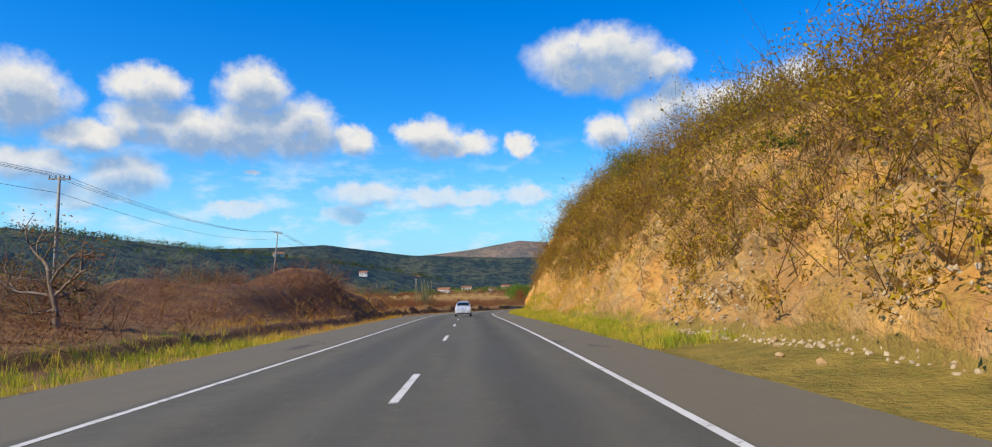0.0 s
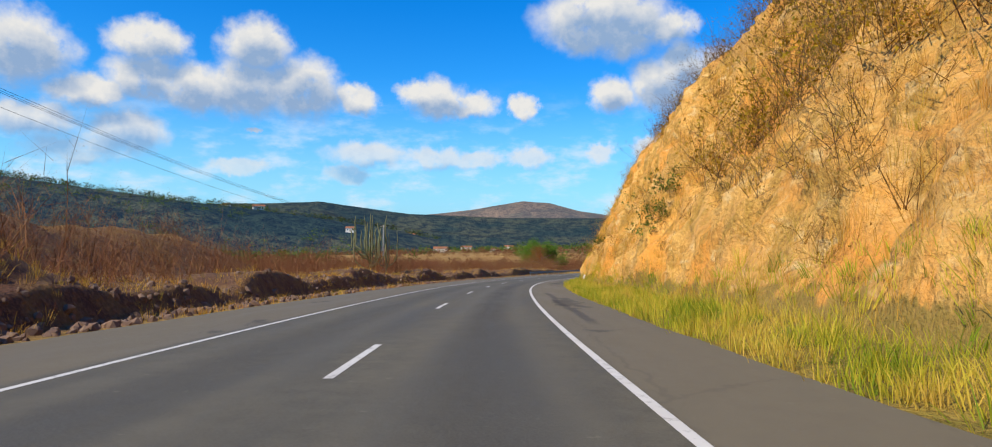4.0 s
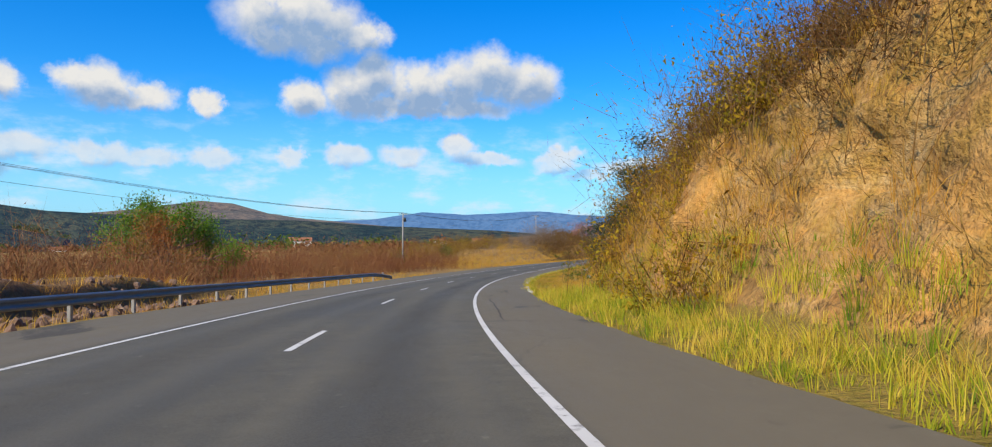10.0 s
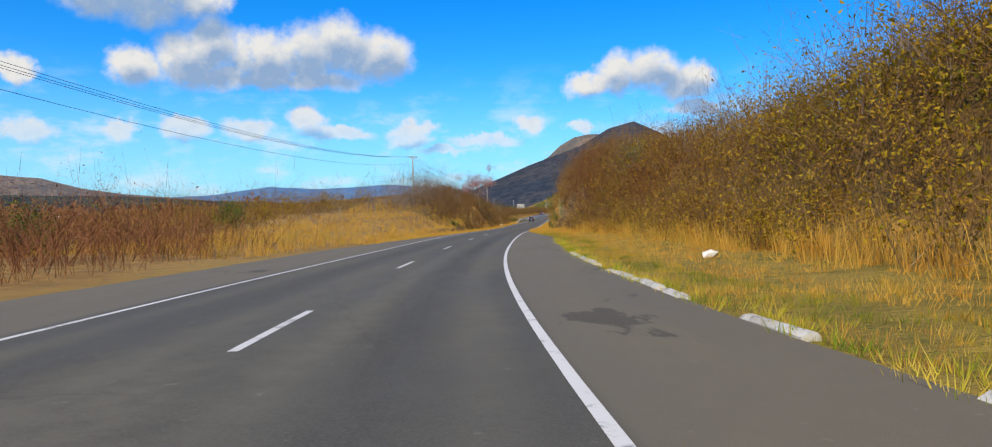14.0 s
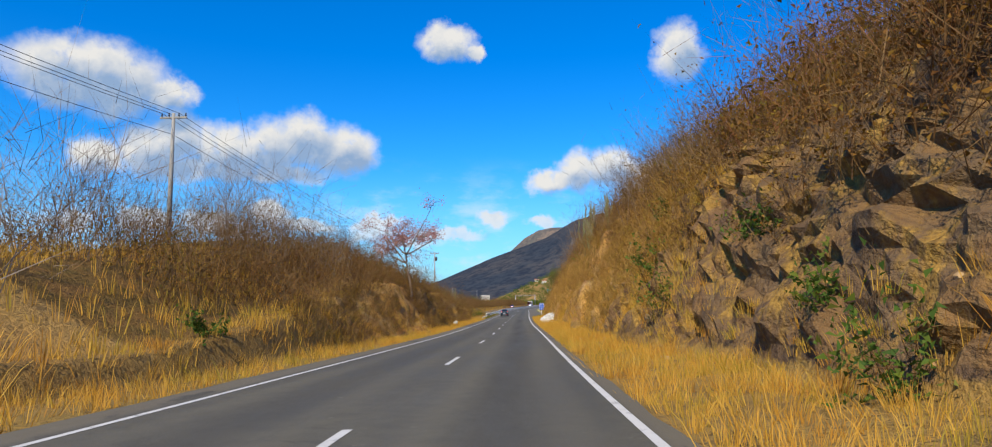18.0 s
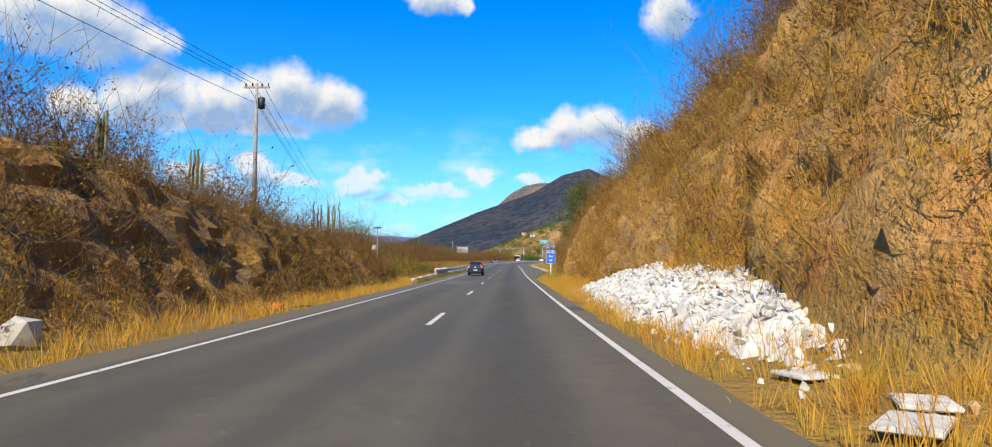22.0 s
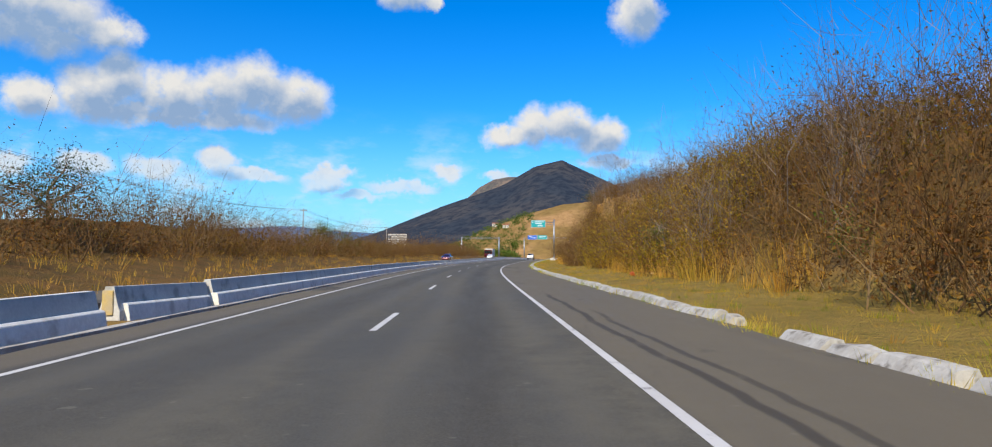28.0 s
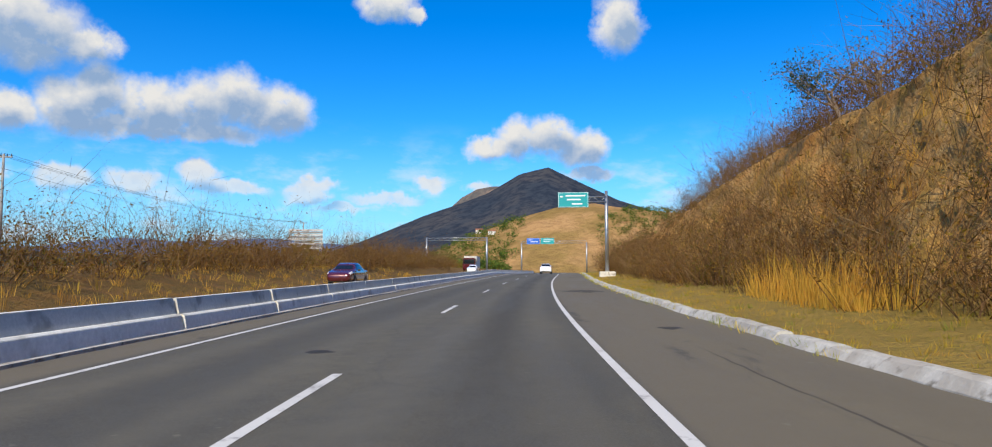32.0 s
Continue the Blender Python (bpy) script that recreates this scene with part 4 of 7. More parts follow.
class Soup:
    """Many small blades, leaves and sticks, gathered into one mesh of triangles."""

    def __init__(self, seed):
        self.rng = np.random.default_rng(seed)
        self.v, self.f, self.n = [], [], 0

    def put(self, verts, faces):
        self.v.append(verts.reshape(-1, 3))
        self.f.append(faces + self.n)
        self.n += len(self.v[-1])

    def unit(self, n):
        d = self.rng.normal(size=(n, 3))
        return d / np.linalg.norm(d, axis=1, keepdims=True)

    def leaves(self, at, size):
        """Small pointed leaves, turned at random."""
        n = len(at)
        if not n:
            return
        a, b = self.unit(n), self.unit(n)
        b = np.cross(a, b)
        b /= np.linalg.norm(b, axis=1, keepdims=True) + 1e-9
        s = (size * self.rng.uniform(0.6, 1.4, n))[:, None]
        v = np.stack([at - a * s * 0.7, at + b * s * 0.6, at + a * s * 0.9 - b * s * 0.25], 1)
        self.put(v, np.arange(n)[:, None] * 3 + np.array([0, 1, 2]))

    def slivers(self, a, b, r):
        """The finest twigs, tapering to a point."""
        n = len(a)
        side = np.cross(b - a, self.unit(n))
        side *= (r / (np.linalg.norm(side, axis=1) + 1e-9))[:, None]
        self.put(np.stack([a - side, a + side, b], 1), np.arange(n)[:, None] * 3 + np.array([0, 1, 2]))

    def blades(self, base, tip, width, short=False):
        """Grass blades that bend over: two triangles low, one at the tip."""
        n = len(base)
        if not n:
            return
        d = tip - base
        side = np.cross(d, self.unit(n))
        side /= np.linalg.norm(side, axis=1, keepdims=True) + 1e-9
        w = (width * self.rng.uniform(0.6, 1.4, n))[:, None] * side
        if short:
            self.put(np.stack([base - w, base + w, tip], 1), np.arange(n)[:, None] * 3 + np.array([0, 1, 2]))
            return
        mid = base + d * 0.55 + np.array([0, 0, 1]) * np.linalg.norm(d, axis=1, keepdims=True) * 0.12
        v = np.stack([base - w, base + w, mid - w * 0.7, mid + w * 0.7, tip], 1)
        i = np.arange(n)[:, None] * 5
        self.put(v, np.concatenate([i + [0, 1, 3], i + [0, 3, 2], i + [2, 3, 4]]))

    def sticks(self, a, b, ra, rb):
        """Three-sided tapering twigs."""
        n = len(a)
        if not n:
            return
        ra, rb = np.broadcast_to(ra, n)[:, None], np.broadcast_to(rb, n)[:, None]
        d = b - a
        d = d / (np.linalg.norm(d, axis=1, keepdims=True) + 1e-9)
        x = np.cross(d, np.where(abs(d[:, 2:3]) > 0.9, [[1.0, 0, 0]], [[0, 0, 1.0]]))
        x /= np.linalg.norm(x, axis=1, keepdims=True) + 1e-9
        y = np.cross(d, x)
        ring = [x * math.cos(t) + y * math.sin(t) for t in (0, 2.094, 4.189)]
        v = np.stack([a + r * ra for r in ring] + [b + r * rb for r in ring], 1)
        i = np.arange(n)[:, None] * 6
        self.put(v, np.concatenate([i + t for t in ([0, 1, 4], [0, 4, 3], [1, 2, 5], [1, 5, 4], [2, 0, 3], [2, 3, 5])]))

    def mesh(self, name, mat):
        return sheet(name, np.concatenate(self.v), np.concatenate(self.f), mat)


def surface(s, u):
    """World places on the ground at arrays of (s, u)."""
    z = lay_of_land(s, u)[0]
    x, y = road_xy(s, u)
    return np.stack([x, y, z], -1)


def scatter(rng, n, s0, s1, u0, u1, clump=0.05, keep=0.0, seed=50):
    """Random (s, u) in a strip, thinned by broad noise. u0 and u1 may be functions of s."""
    s = rng.uniform(s0, s1, n)
    a = u0(s) if callable(u0) else u0
    b = u1(s) if callable(u1) else u1
    u = a + (b - a) * rng.uniform(0, 1, n)
    k = fbm(np.stack([s * clump, u * clump * 2, s * 0], -1), 3, seed) > keep - 0.35 + 0.0 * s
    return s[k], u[k]


def scrub(name, seed, s, u, size, leaves, label, leaf_mat, leaf_size=0.09, twigs=8, twig_mat=None, tall=1.0, slender=1.0, fuzz=60):
    """Dry bushes as one stuff: bare twigs fanning from the root, small leaves among them."""
    tw, lf = Soup(seed), Soup(seed + 1)
    rng = tw.rng
    root = surface(s, u)
    n = len(root)
    size = size * rng.uniform(0.5, 1.35, n)
    k = twigs
    d = rng.normal(size=(n, k, 3)) * np.array([0.75, 0.75, 0.25]) / slender + np.array([0, 0, 1.0 * tall])
    d /= np.linalg.norm(d, axis=2, keepdims=True)
    ln = size[:, None, None] * rng.uniform(0.6, 1.2, (n, k, 1))
    a = np.repeat(root[:, None], k, 1) + rng.normal(size=(n, k, 3)) * np.array([0.18, 0.18, 0]) * size[:, None, None] - np.array([0, 0, 0.1])
    mid = a + d * ln * 0.55
    tip = a + d * ln + rng.normal(size=(n, k, 3)) * 0.12 * ln
    r = 0.008 + 0.003 * np.repeat(size, k)
    flat = lambda q: q.reshape(-1, 3)
    r3 = r.reshape(n, k)
    tw.sticks(flat(a[:, :4]), flat(mid[:, :4]), r3[:, :4].ravel(), r3[:, :4].ravel() * 0.7)
    tw.slivers(flat(mid[:, :4]), flat(tip[:, :4]), r3[:, :4].ravel() * 0.75)
    tw.slivers(flat(a[:, 4:]), flat(tip[:, 4:]), r3[:, 4:].ravel())
    ends = [tip]
    for _ in range(3):
        m2 = mid + (tip - mid) * rng.uniform(-0.5, 0.7, (n, k, 1))
        t2 = m2 + (d + rng.normal(size=(n, k, 3)) * 0.6) * ln * rng.uniform(0.25, 0.5, (n, k, 1))
        tw.slivers(flat(m2), flat(t2), r * 0.55)
        ends.append(t2)
    fuzz = int(fuzz * 0.68)
    if fuzz:
        j, w = rng.integers(0, k, (n, fuzz)), rng.uniform(0.2, 1.0, (n, fuzz, 1)) ** 0.8
        pick = np.take_along_axis(np.stack(ends)[rng.integers(0, len(ends))], j[..., None], 1)
        foot = np.take_along_axis(a, j[..., None], 1)
        p0 = foot + (pick - foot) * w + rng.normal(size=(n, fuzz, 3)) * 0.09 * size[:, None, None]
        way = np.take_along_axis(d, j[..., None], 1) + rng.normal(size=(n, fuzz, 3)) * 0.65
        tw.slivers(flat(p0), flat(p0 + way * size[:, None, None] * rng.uniform(0.10, 0.32, (n, fuzz, 1))), np.repeat(0.004 + 0.0012 * size, fuzz))
    ob = tagged(new(name, tw.mesh(name, twig_mat or M_TWIG)), label, "scrub", kind="stuff")
    if leaves:
        per = int(leaves * 0.82) // k + 1
        c = np.repeat(a + d * ln * 0.08, per, 1).reshape(-1, 3)
        e = np.stack([np.repeat(q, per, 1).reshape(-1, 3) for q in ends])[rng.integers(0, len(ends), len(c)), np.arange(len(c))]
        w = rng.uniform(0.15, 0.98, (len(c), 1)) ** 0.8
        at = c + (e - c) * w + rng.normal(size=c.shape) * 0.05 * np.repeat(size, len(c) // n)[:, None] * np.array([1, 1, 0.7])
        lf.leaves(at, leaf_size * 0.93)
        tagged(under(new("foliage", lf.mesh("foliage", leaf_mat)), ob), kind="stuff")
    return ob


def grass(name, seed, s, u, tall, per, width, mat, label, lean=0.35, short=None):
    """Tufts of blades: each tuft leans its own way, its blades fan out and bend over."""
    so = Soup(seed)
    rng = so.rng
    root = np.repeat(surface(s, u), per, 0)
    n = len(root)
    big = np.repeat(tall * rng.uniform(0.45, 1.5, len(s)), per)
    hgt = big * rng.uniform(0.55, 1.1, n)
    off = rng.normal(size=(n, 3)) * np.array([1, 1, 0])
    base = root + off * (0.05 + 0.10 * big[:, None]) - np.array([0, 0, 0.05])
    tuft = np.repeat(rng.normal(size=(len(s), 3)) * np.array([lean, lean, 0]) * 0.6, per, 0)
    tip = base + (tuft + off * lean * 0.7 + np.array([0, 0, 1.0])) * hgt[:, None]
    short = tall < 0.3 if short is None else short
    so.blades(base, tip, width * (1.3 if short else 1.0), short)
    return tagged(new(name, so.mesh(name, mat)), label, "grass", kind="stuff")


def right_of(extra):
    return lambda s: table(EDGE_R, s) + extra


def foot_right(extra):
    return lambda s: table(FOOT_R, s) + table(FACE_R, s) / table(SLOPE_R, s) + extra


def left_of(extra):
    return lambda s: -table(EDGE_L, s) - extra


def foot_left(extra):
    return lambda s: -table(FOOT_L, s) - table(FACE_L, s) / SLOPE_L - extra


def part(name, me, parent, label=""):
    return under(new(name, me), parent, label)


def thing(name, label, category, at=None, turn=0.0, group=""):
    ob = tagged(new(name), label, category, group)
    ob.empty_display_size = 0.2
    if at is not None:
        ob.matrix_basis = Matrix.Translation(at) @ Matrix.Rotation(turn, 4, "Z")
    return ob


def on_ground(s, u, up=0.0):
    p = surface(np.array([float(s)]), np.array([float(u)]))[0]
    return Vector((float(p[0]), float(p[1]), float(p[2]) + up))


def tube(points, radii, sides=7, cap=True):
    """A round tapering run of tube through points."""
    points = np.asarray(points, float)
    d = np.gradient(points, axis=0)
    d /= np.linalg.norm(d, axis=1, keepdims=True) + 1e-9
    x = np.cross(d, np.where(abs(d[:, 2:3]) > 0.9, [[1.0, 0, 0]], [[0, 0, 1.0]]))
    x /= np.linalg.norm(x, axis=1, keepdims=True) + 1e-9
    y = np.cross(d, x)
    a = np.arange(sides) * 2 * math.pi / sides
    rad = np.broadcast_to(np.asarray(radii, float).reshape(len(points), -1), (len(points), sides))
    v = points[:, None] + rad[..., None] * (np.cos(a)[None, :, None] * x[:, None] + np.sin(a)[None, :, None] * y[:, None])
    i = np.arange(len(points) - 1)[:, None] * sides
    j = np.arange(sides)[None]
    k = (j + 1) % sides
    f = np.stack([i + j, i + k, i + sides + k, i + sides + j], -1).reshape(-1, 4)
    f = np.concatenate([f[:, [0, 1, 2]], f[:, [0, 2, 3]]])
    v = v.reshape(-1, 3)
    if cap:
        n = len(v)
        v = np.concatenate([v, points[:1], points[-1:]])
        f = np.concatenate([f, np.stack([np.full(sides, n), k[0], j[0]], 1), np.stack([np.full(sides, n + 1), n - sides + j[0], n - sides + k[0]], 1)])
    return v, f


def joined(pieces):
    vs, fs, n = [], [], 0
    for v, f in pieces:
        vs.append(v)
        fs.append(f + n)
        n += len(v)
    return np.concatenate(vs), np.concatenate(fs)


def tree(name, seed, at, high, spread, leaf_mat, leaves, label, leaf=0.10, lean=(0, 0), trunk=0.08, bare=0.35, droop=0.0, clump=0.28, stem=0.3, frond=0.0):
    """A tree with a crooked trunk, three orders of limbs and a gappy crown."""
    g = np.random.default_rng(seed)
    ob = thing(name, label, "tree", at, g.uniform(0, 6))
    wood, tips = [], []

    def limb(start, d, length, r, order):
        pts, p, d = [np.array(start)], np.array(start), np.array(d) / np.linalg.norm(d)
        steps = 5 if order < 2 else 4
        for _ in range(steps):
            d = d + g.normal(size=3) * (0.16 if order else 0.12) + np.array([0, 0, 0.05 - droop * order])
            d /= np.linalg.norm(d)
            p = p + d * length / steps
            pts.append(p)
        wood.append(tube(pts, np.linspace(r, r * (0.55 if order < 3 else 0.2), steps + 1), 7 if order == 0 else (5 if order == 1 else 3), False))
        if order == 3:
            tips.extend(pts[1:])
            return
        kids = (7, 4, 4)[order]
        for k in range(kids):
            i = g.integers(2, steps + 1)
            out = g.normal(size=3) * np.array([1, 1, 0.5]) * (1.0 + spread) + d * 0.7 + np.array([0, 0, 0.35])
            limb(pts[i], out, g.uniform(0.26, 0.40) * high if order == 0 else length * g.uniform(0.45, 0.72), r * 0.55, order + 1)

    limb((0, 0, -0.2), (lean[0], lean[1], 1), high * stem, trunk * high * 0.22, 0)
    v, f = joined(wood)
    part("trunk", sheet("trunk", v, f, M_BARK, True), ob)
    tips = np.array(tips)
    keep = g.uniform(size=len(tips)) > bare
    tips = tips[keep]
    so = Soup(seed + 5)
    at_ = tips[g.integers(0, len(tips), int(leaves * 1.4))] + g.normal(size=(int(leaves * 1.4), 3)) * clump
    if frond:
        hang = so.unit(len(at_)) * np.array([1, 1, 0.5]) + np.array([0, 0, -0.15])
        so.slivers(at_, at_ + hang * frond * g.uniform(0.5, 1.3, (len(at_), 1)), leaf * 0.3 * g.uniform(0.7, 1.3, len(at_)))
    else:
        so.leaves(at_, leaf * 0.8)
    part("crown", so.mesh("crown", leaf_mat), ob)
    return ob


def cactus(seed, at, arms, high, label, group="columnar cacti", wide=1.0):
    """A candelabra of ribbed columns rising from one foot."""
    g = np.random.default_rng(seed)
    ob = thing("cactus", label, "cactus", at, g.uniform(0, 6), group)
    star = 1 + 0.16 * (np.arange(16) % 2)
    for k in range(arms):
        a = k * 2.4 + g.uniform(-0.3, 0.3)
        out = high * (0.0 if k == 0 else g.uniform(0.08, 0.30) * wide)
        h0, h1 = high * (0.0 if k == 0 else g.uniform(0.06, 0.35)), high * g.uniform(0.72, 1.0)
        pts = []
        for w in np.linspace(0, 1, 9):
            o = out * min(1, w * 3.2) ** 0.7 + g.normal() * 0.015 * high * w
            pts.append((o * math.cos(a), o * math.sin(a), h0 + (h1 - h0) * w ** 1.15))
        r = 0.03 + high * g.uniform(0.004, 0.007)
        prof = np.array([1.1, 1, 1, 0.96, 1, 0.95, 0.98, 0.85, 0.35])[:, None] * r * star[None]
        v, f = tube(pts, prof, 16)
        part("stem", sheet("stem", v, f, M_CACTUS), ob)
    return ob


rng = np.random.default_rng(7)

# right bank: scrub on the crest, sparser on the face
scrub("crest_scrub", 100, *scatter(rng, 760, -20, 112, foot_right(-3.0), foot_right(6.5)), 2.4, 190, "brown dry scrub with yellow-green leaves on the bank", M_OLIVE_LEAF, 0.10, fuzz=50)
scrub("leafy_bush", 101, np.array([6.0, 14, 22, 31, 40, 48, 56, 63, 66, 70, 73]), np.array([12.5, 12, 13, 12.2, 12.8, 12, 13, 11.2, 12.4, 11.4, 13]), 2.6, 650, "yellow-green leafy bushes on top of the cut", M_OLIVE_LEAF, 0.11, fuzz=30)
scrub("crest_scrub", 105, *scatter(rng, 320, 110, 232, foot_right(0.2), foot_right(6)), 1.6, 70, "brown dry scrub along the top of the orange cut", M_SCRUB_LEAF, 0.07, fuzz=60)
scrub("thicket", 110, *scatter(rng, 640, 222, 374, lambda s: table(FOOT_R, s) - 0.6, lambda s: table(FOOT_R, s) + 7.5, 0.05, -0.25), 2.9, 230, "olive and golden thicket of dry bushes beyond the verge", M_OLIVE_LEAF, 0.10, 9, None, 1.4, 1.0, 110)
scrub("crest_scrub", 120, *scatter(rng, 820, 366, 548, foot_right(-0.7), foot_right(6), 0.05, -0.1), 2.4, 110, "brown dry scrub on top of the rock cut", M_BROWN_LEAF, 0.08, 9, None, 1.2, 1.0, 110)
scrub("thicket", 111, *scatter(rng, 330, 250, 330, lambda s: table(FOOT_R, s) + 2.5, lambda s: table(FOOT_R, s) + 13, 0.05, -0.25), 3.9, 190, "golden and olive thicket on the slope", M_OLIVE_LEAF, 0.13, 8, None, 1.3, 1.0, 60)
scrub("thicket", 112, *scatter(rng, 330, 338, 402, lambda s: table(FOOT_R, s) + np.interp(s, [366, 384], [0.5, 3.0]), lambda s: table(FOOT_R, s) + 10, 0.05, -0.25), 2.7, 150, "rust-brown thicket above the end of the rock", M_BROWN_LEAF, 0.11, 8, M_REDSCRUB, 1.3, 1.0, 70)
scrub("thicket", 130, *scatter(rng, 280, 566, 626, lambda s: table(FOOT_R, s) - 0.6, lambda s: table(FOOT_R, s) + 9, 0.05, -0.25), 3.8, 190, "tall brown thicket of dry bushes on the bank", M_BROWN_LEAF, 0.09, 9, None, 1.5, 1.0, 120)
scrub("thicket", 134, *scatter(rng, 260, 624, 674, lambda s: table(FOOT_R, s) - 0.6, lambda s: table(FOOT_R, s) + np.interp(s, [640, 672], [9, 1.5]), 0.05, -0.25), 3.0, 240, "golden and olive thicket of dry bushes on the bank", M_OLIVE_LEAF, 0.10, 9, None, 1.4, 1.0, 90)
scrub("thicket", 133, *scatter(rng, 480, 670, 800, lambda s: table(FOOT_R, s) - 2.2, lambda s: table(FOOT_R, s) + 1.6, 0.06, -0.1), 3.1, 130, "brown dry bushes below the earth bank", M_BROWN_LEAF, 0.085, 9, None, 1.3, 1.0, 120)
scrub("crest_scrub", 131, *scatter(rng, 420, 664, 775, foot_right(-0.6), foot_right(6.5), 0.05, -0.05), 2.3, 110, "brown scrub along the crest of the earth bank", M_BROWN_LEAF, 0.08, 9, None, 1.2, 1.0, 110)
scrub("crest_scrub", 129, *scatter(rng, 300, 596, 672, lambda s: table(FOOT_R, s) + 7, lambda s: table(FOOT_R, s) + 15, 0.05, -0.25), 2.6, 130, "brown scrub on the hill above the thicket", M_BROWN_LEAF, 0.11, 8, None, 1.2, 1.0, 60)
scrub("face_scrub", 128, *scatter(rng, 200, 636, 668, lambda s: table(FOOT_R, s) + 0.5, foot_right(1.5), 0.06, -0.2), 2.0, 130, "golden and olive scrub on the earth slope", M_OLIVE_LEAF, 0.09, 8, None, 1.2, 1.0, 60)
scrub("verge_scrub", 132, *scatter(rng, 300, 524, 570, lambda s: table(FOOT_R, s) - 0.3, foot_right(4), 0.05, -0.2), 1.6, 140, "low brown and green scrub on the slope below the trees", M_OLIVE_LEAF, 0.07, 9, None, 1.2, 1.0, 80)
scrub("face_scrub", 135, *scatter(rng, 1450, 398, 548, lambda s: table(FOOT_R, s) + 0.1, foot_right(0.5), 0.1, -0.1), 1.35, 55, "dry golden scrub clinging to the rock face", M_GOLD_LEAF, 0.065, 8, M_GOLDTWIG, 1.0, 1.0, 60)
scrub("face_scrub", 136, *scatter(rng, 130, 354, 377, lambda s: table(FOOT_R, s) - 0.3, foot_right(0.5), 0.1, -0.1), 1.6, 90, "dry brown scrub hanging over the end of the rock", M_BROWN_LEAF, 0.055, 8, None, 1.0, 1.0, 50)
scrub("face_scrub", 137, *scatter(rng, 560, -10, 106, lambda s: table(FOOT_R, s) + 1.6, foot_right(0.3), 0.1, 0.05), 1.25, 60, "olive and brown scrub clinging to the cut", M_OLIVE_LEAF, 0.05, 8, fuzz=40)
scrub("face_scrub", 138, *scatter(rng, 300, 92, 232, lambda s: table(FOOT_R, s) + 0.6, foot_right(0.6), 0.12, 0.15), 1.1, 26, "dry straw-brown scrub clinging to the orange cut", M_GOLD_LEAF, 0.05, 8, M_GOLDTWIG, 1.0, 1.0, 60)
scrub("face_scrub", 127, *scatter(rng, 300, 190, 240, lambda s: table(FOOT_R, s) + 2.0, foot_right(2.0), 0.1, -0.1), 1.5, 60, "brown dry scrub over the upper part of the cut", M_BROWN_LEAF, 0.07, 8, None, 1.0, 1.0, 60)
scrub("face_scrub", 139, *scatter(rng, 900, 404, 520, lambda s: -table(FOOT_L, s) - 0.2, foot_left(0.3), 0.1, 0.0), 1.0, 50, "dry golden scrub clinging to the rock face", M_GOLD_LEAF, 0.055, 8, None, 1.0, 1.0, 60)
# left: red-brown bare shrubs on the plain, scrub on the rock cut
scrub("bare_shrubs", 140, *scatter(rng, 1150, 100, 334, lambda s: -table(FOOT_L, s) - 2.2, -30, 0.05, -0.1), 2.1, 30, "leafless reddish brown shrubs on burnt ground", M_REDSCRUB, 0.05, 8, M_REDSCRUB, 1.4, 1.6, 45)
scrub("bare_shrubs", 145, *scatter(rng, 850, 90, 375, -30, -75, 0.05, -0.1), 2.5, 40, "leafless reddish brown shrubs on the plain", M_REDSCRUB, 0.10, 5, M_REDSCRUB, 1.3, 1.3, 30)
scrub("bare_shrubs", 146, *scatter(rng, 300, 252, 340, -13, -33, 0.05, -0.2), 3.3, 70, "tall rust-brown bushes with few leaves beside the road", M_REDSCRUB, 0.09, 8, M_REDSCRUB, 1.4, 1.2, 60)
scrub("bank_scrub", 150, *scatter(rng, 560, 396, 525, foot_left(0.3), -18, 0.05, -0.1), 2.5, 110, "brown dry scrub on top of the rock cut", M_BROWN_LEAF, 0.08, 9, None, 1.2, 1.0, 110)
scrub("roadside_scrub", 160, *scatter(rng, 760, 535, 800, -15.3, -20, 0.05, -0.2), 3.2, 110, "brown scrub behind the concrete barrier", M_BROWN_LEAF, 0.09, fuzz=60)
scrub("roadside_scrub", 161, *scatter(rng, 380, 522, 860, -20, -30, 0.05, -0.2), 3.3, 100, "taller brown scrub further from the barrier", M_BROWN_LEAF, 0.11, fuzz=40)
scrub("burnt_scrub", 170, *scatter(rng, 900, -30, 112, left_of(3.5), -34), 1.6, 25, "burnt leafless shrubs on the mound", M_REDSCRUB, 0.06, 8, M_REDSCRUB, fuzz=50)
# tall bare saplings that stand above the thickets
scrub("bare_saplings", 172, *scatter(rng, 26, 250, 372, foot_right(2.0), foot_right(5), 0.05, -0.4), 3.6, 0, "tall leafless grey saplings standing out of the thicket", M_SCRUB_LEAF, 0.05, 9, M_GREYTWIG, 1.8, 1.2, 150)
scrub("bare_saplings", 173, *scatter(rng, 44, 575, 692, foot_right(-1.0), foot_right(5), 0.05, -0.4), 4.6, 0, "tall leafless grey saplings standing out of the thicket", M_SCRUB_LEAF, 0.05, 9, M_GREYTWIG, 2.0, 1.2, 170)
scrub("bare_saplings", 174, *scatter(rng, 45, 386, 432, -11.5, -20, 0.05, -0.4), 4.0, 0, "leafless pale grey saplings on the left bank", M_SCRUB_LEAF, 0.05, 9, M_GREYTWIG, 1.8, 1.2, 150)
scrub("bare_saplings", 175, *scatter(rng, 60, 400, 545, foot_right(0.0), foot_right(5), 0.05, -0.4), 4.2, 0, "leafless grey saplings on top of the rock cut", M_SCRUB_LEAF, 0.05, 9, M_GREYTWIG, 1.8, 1.2, 150)
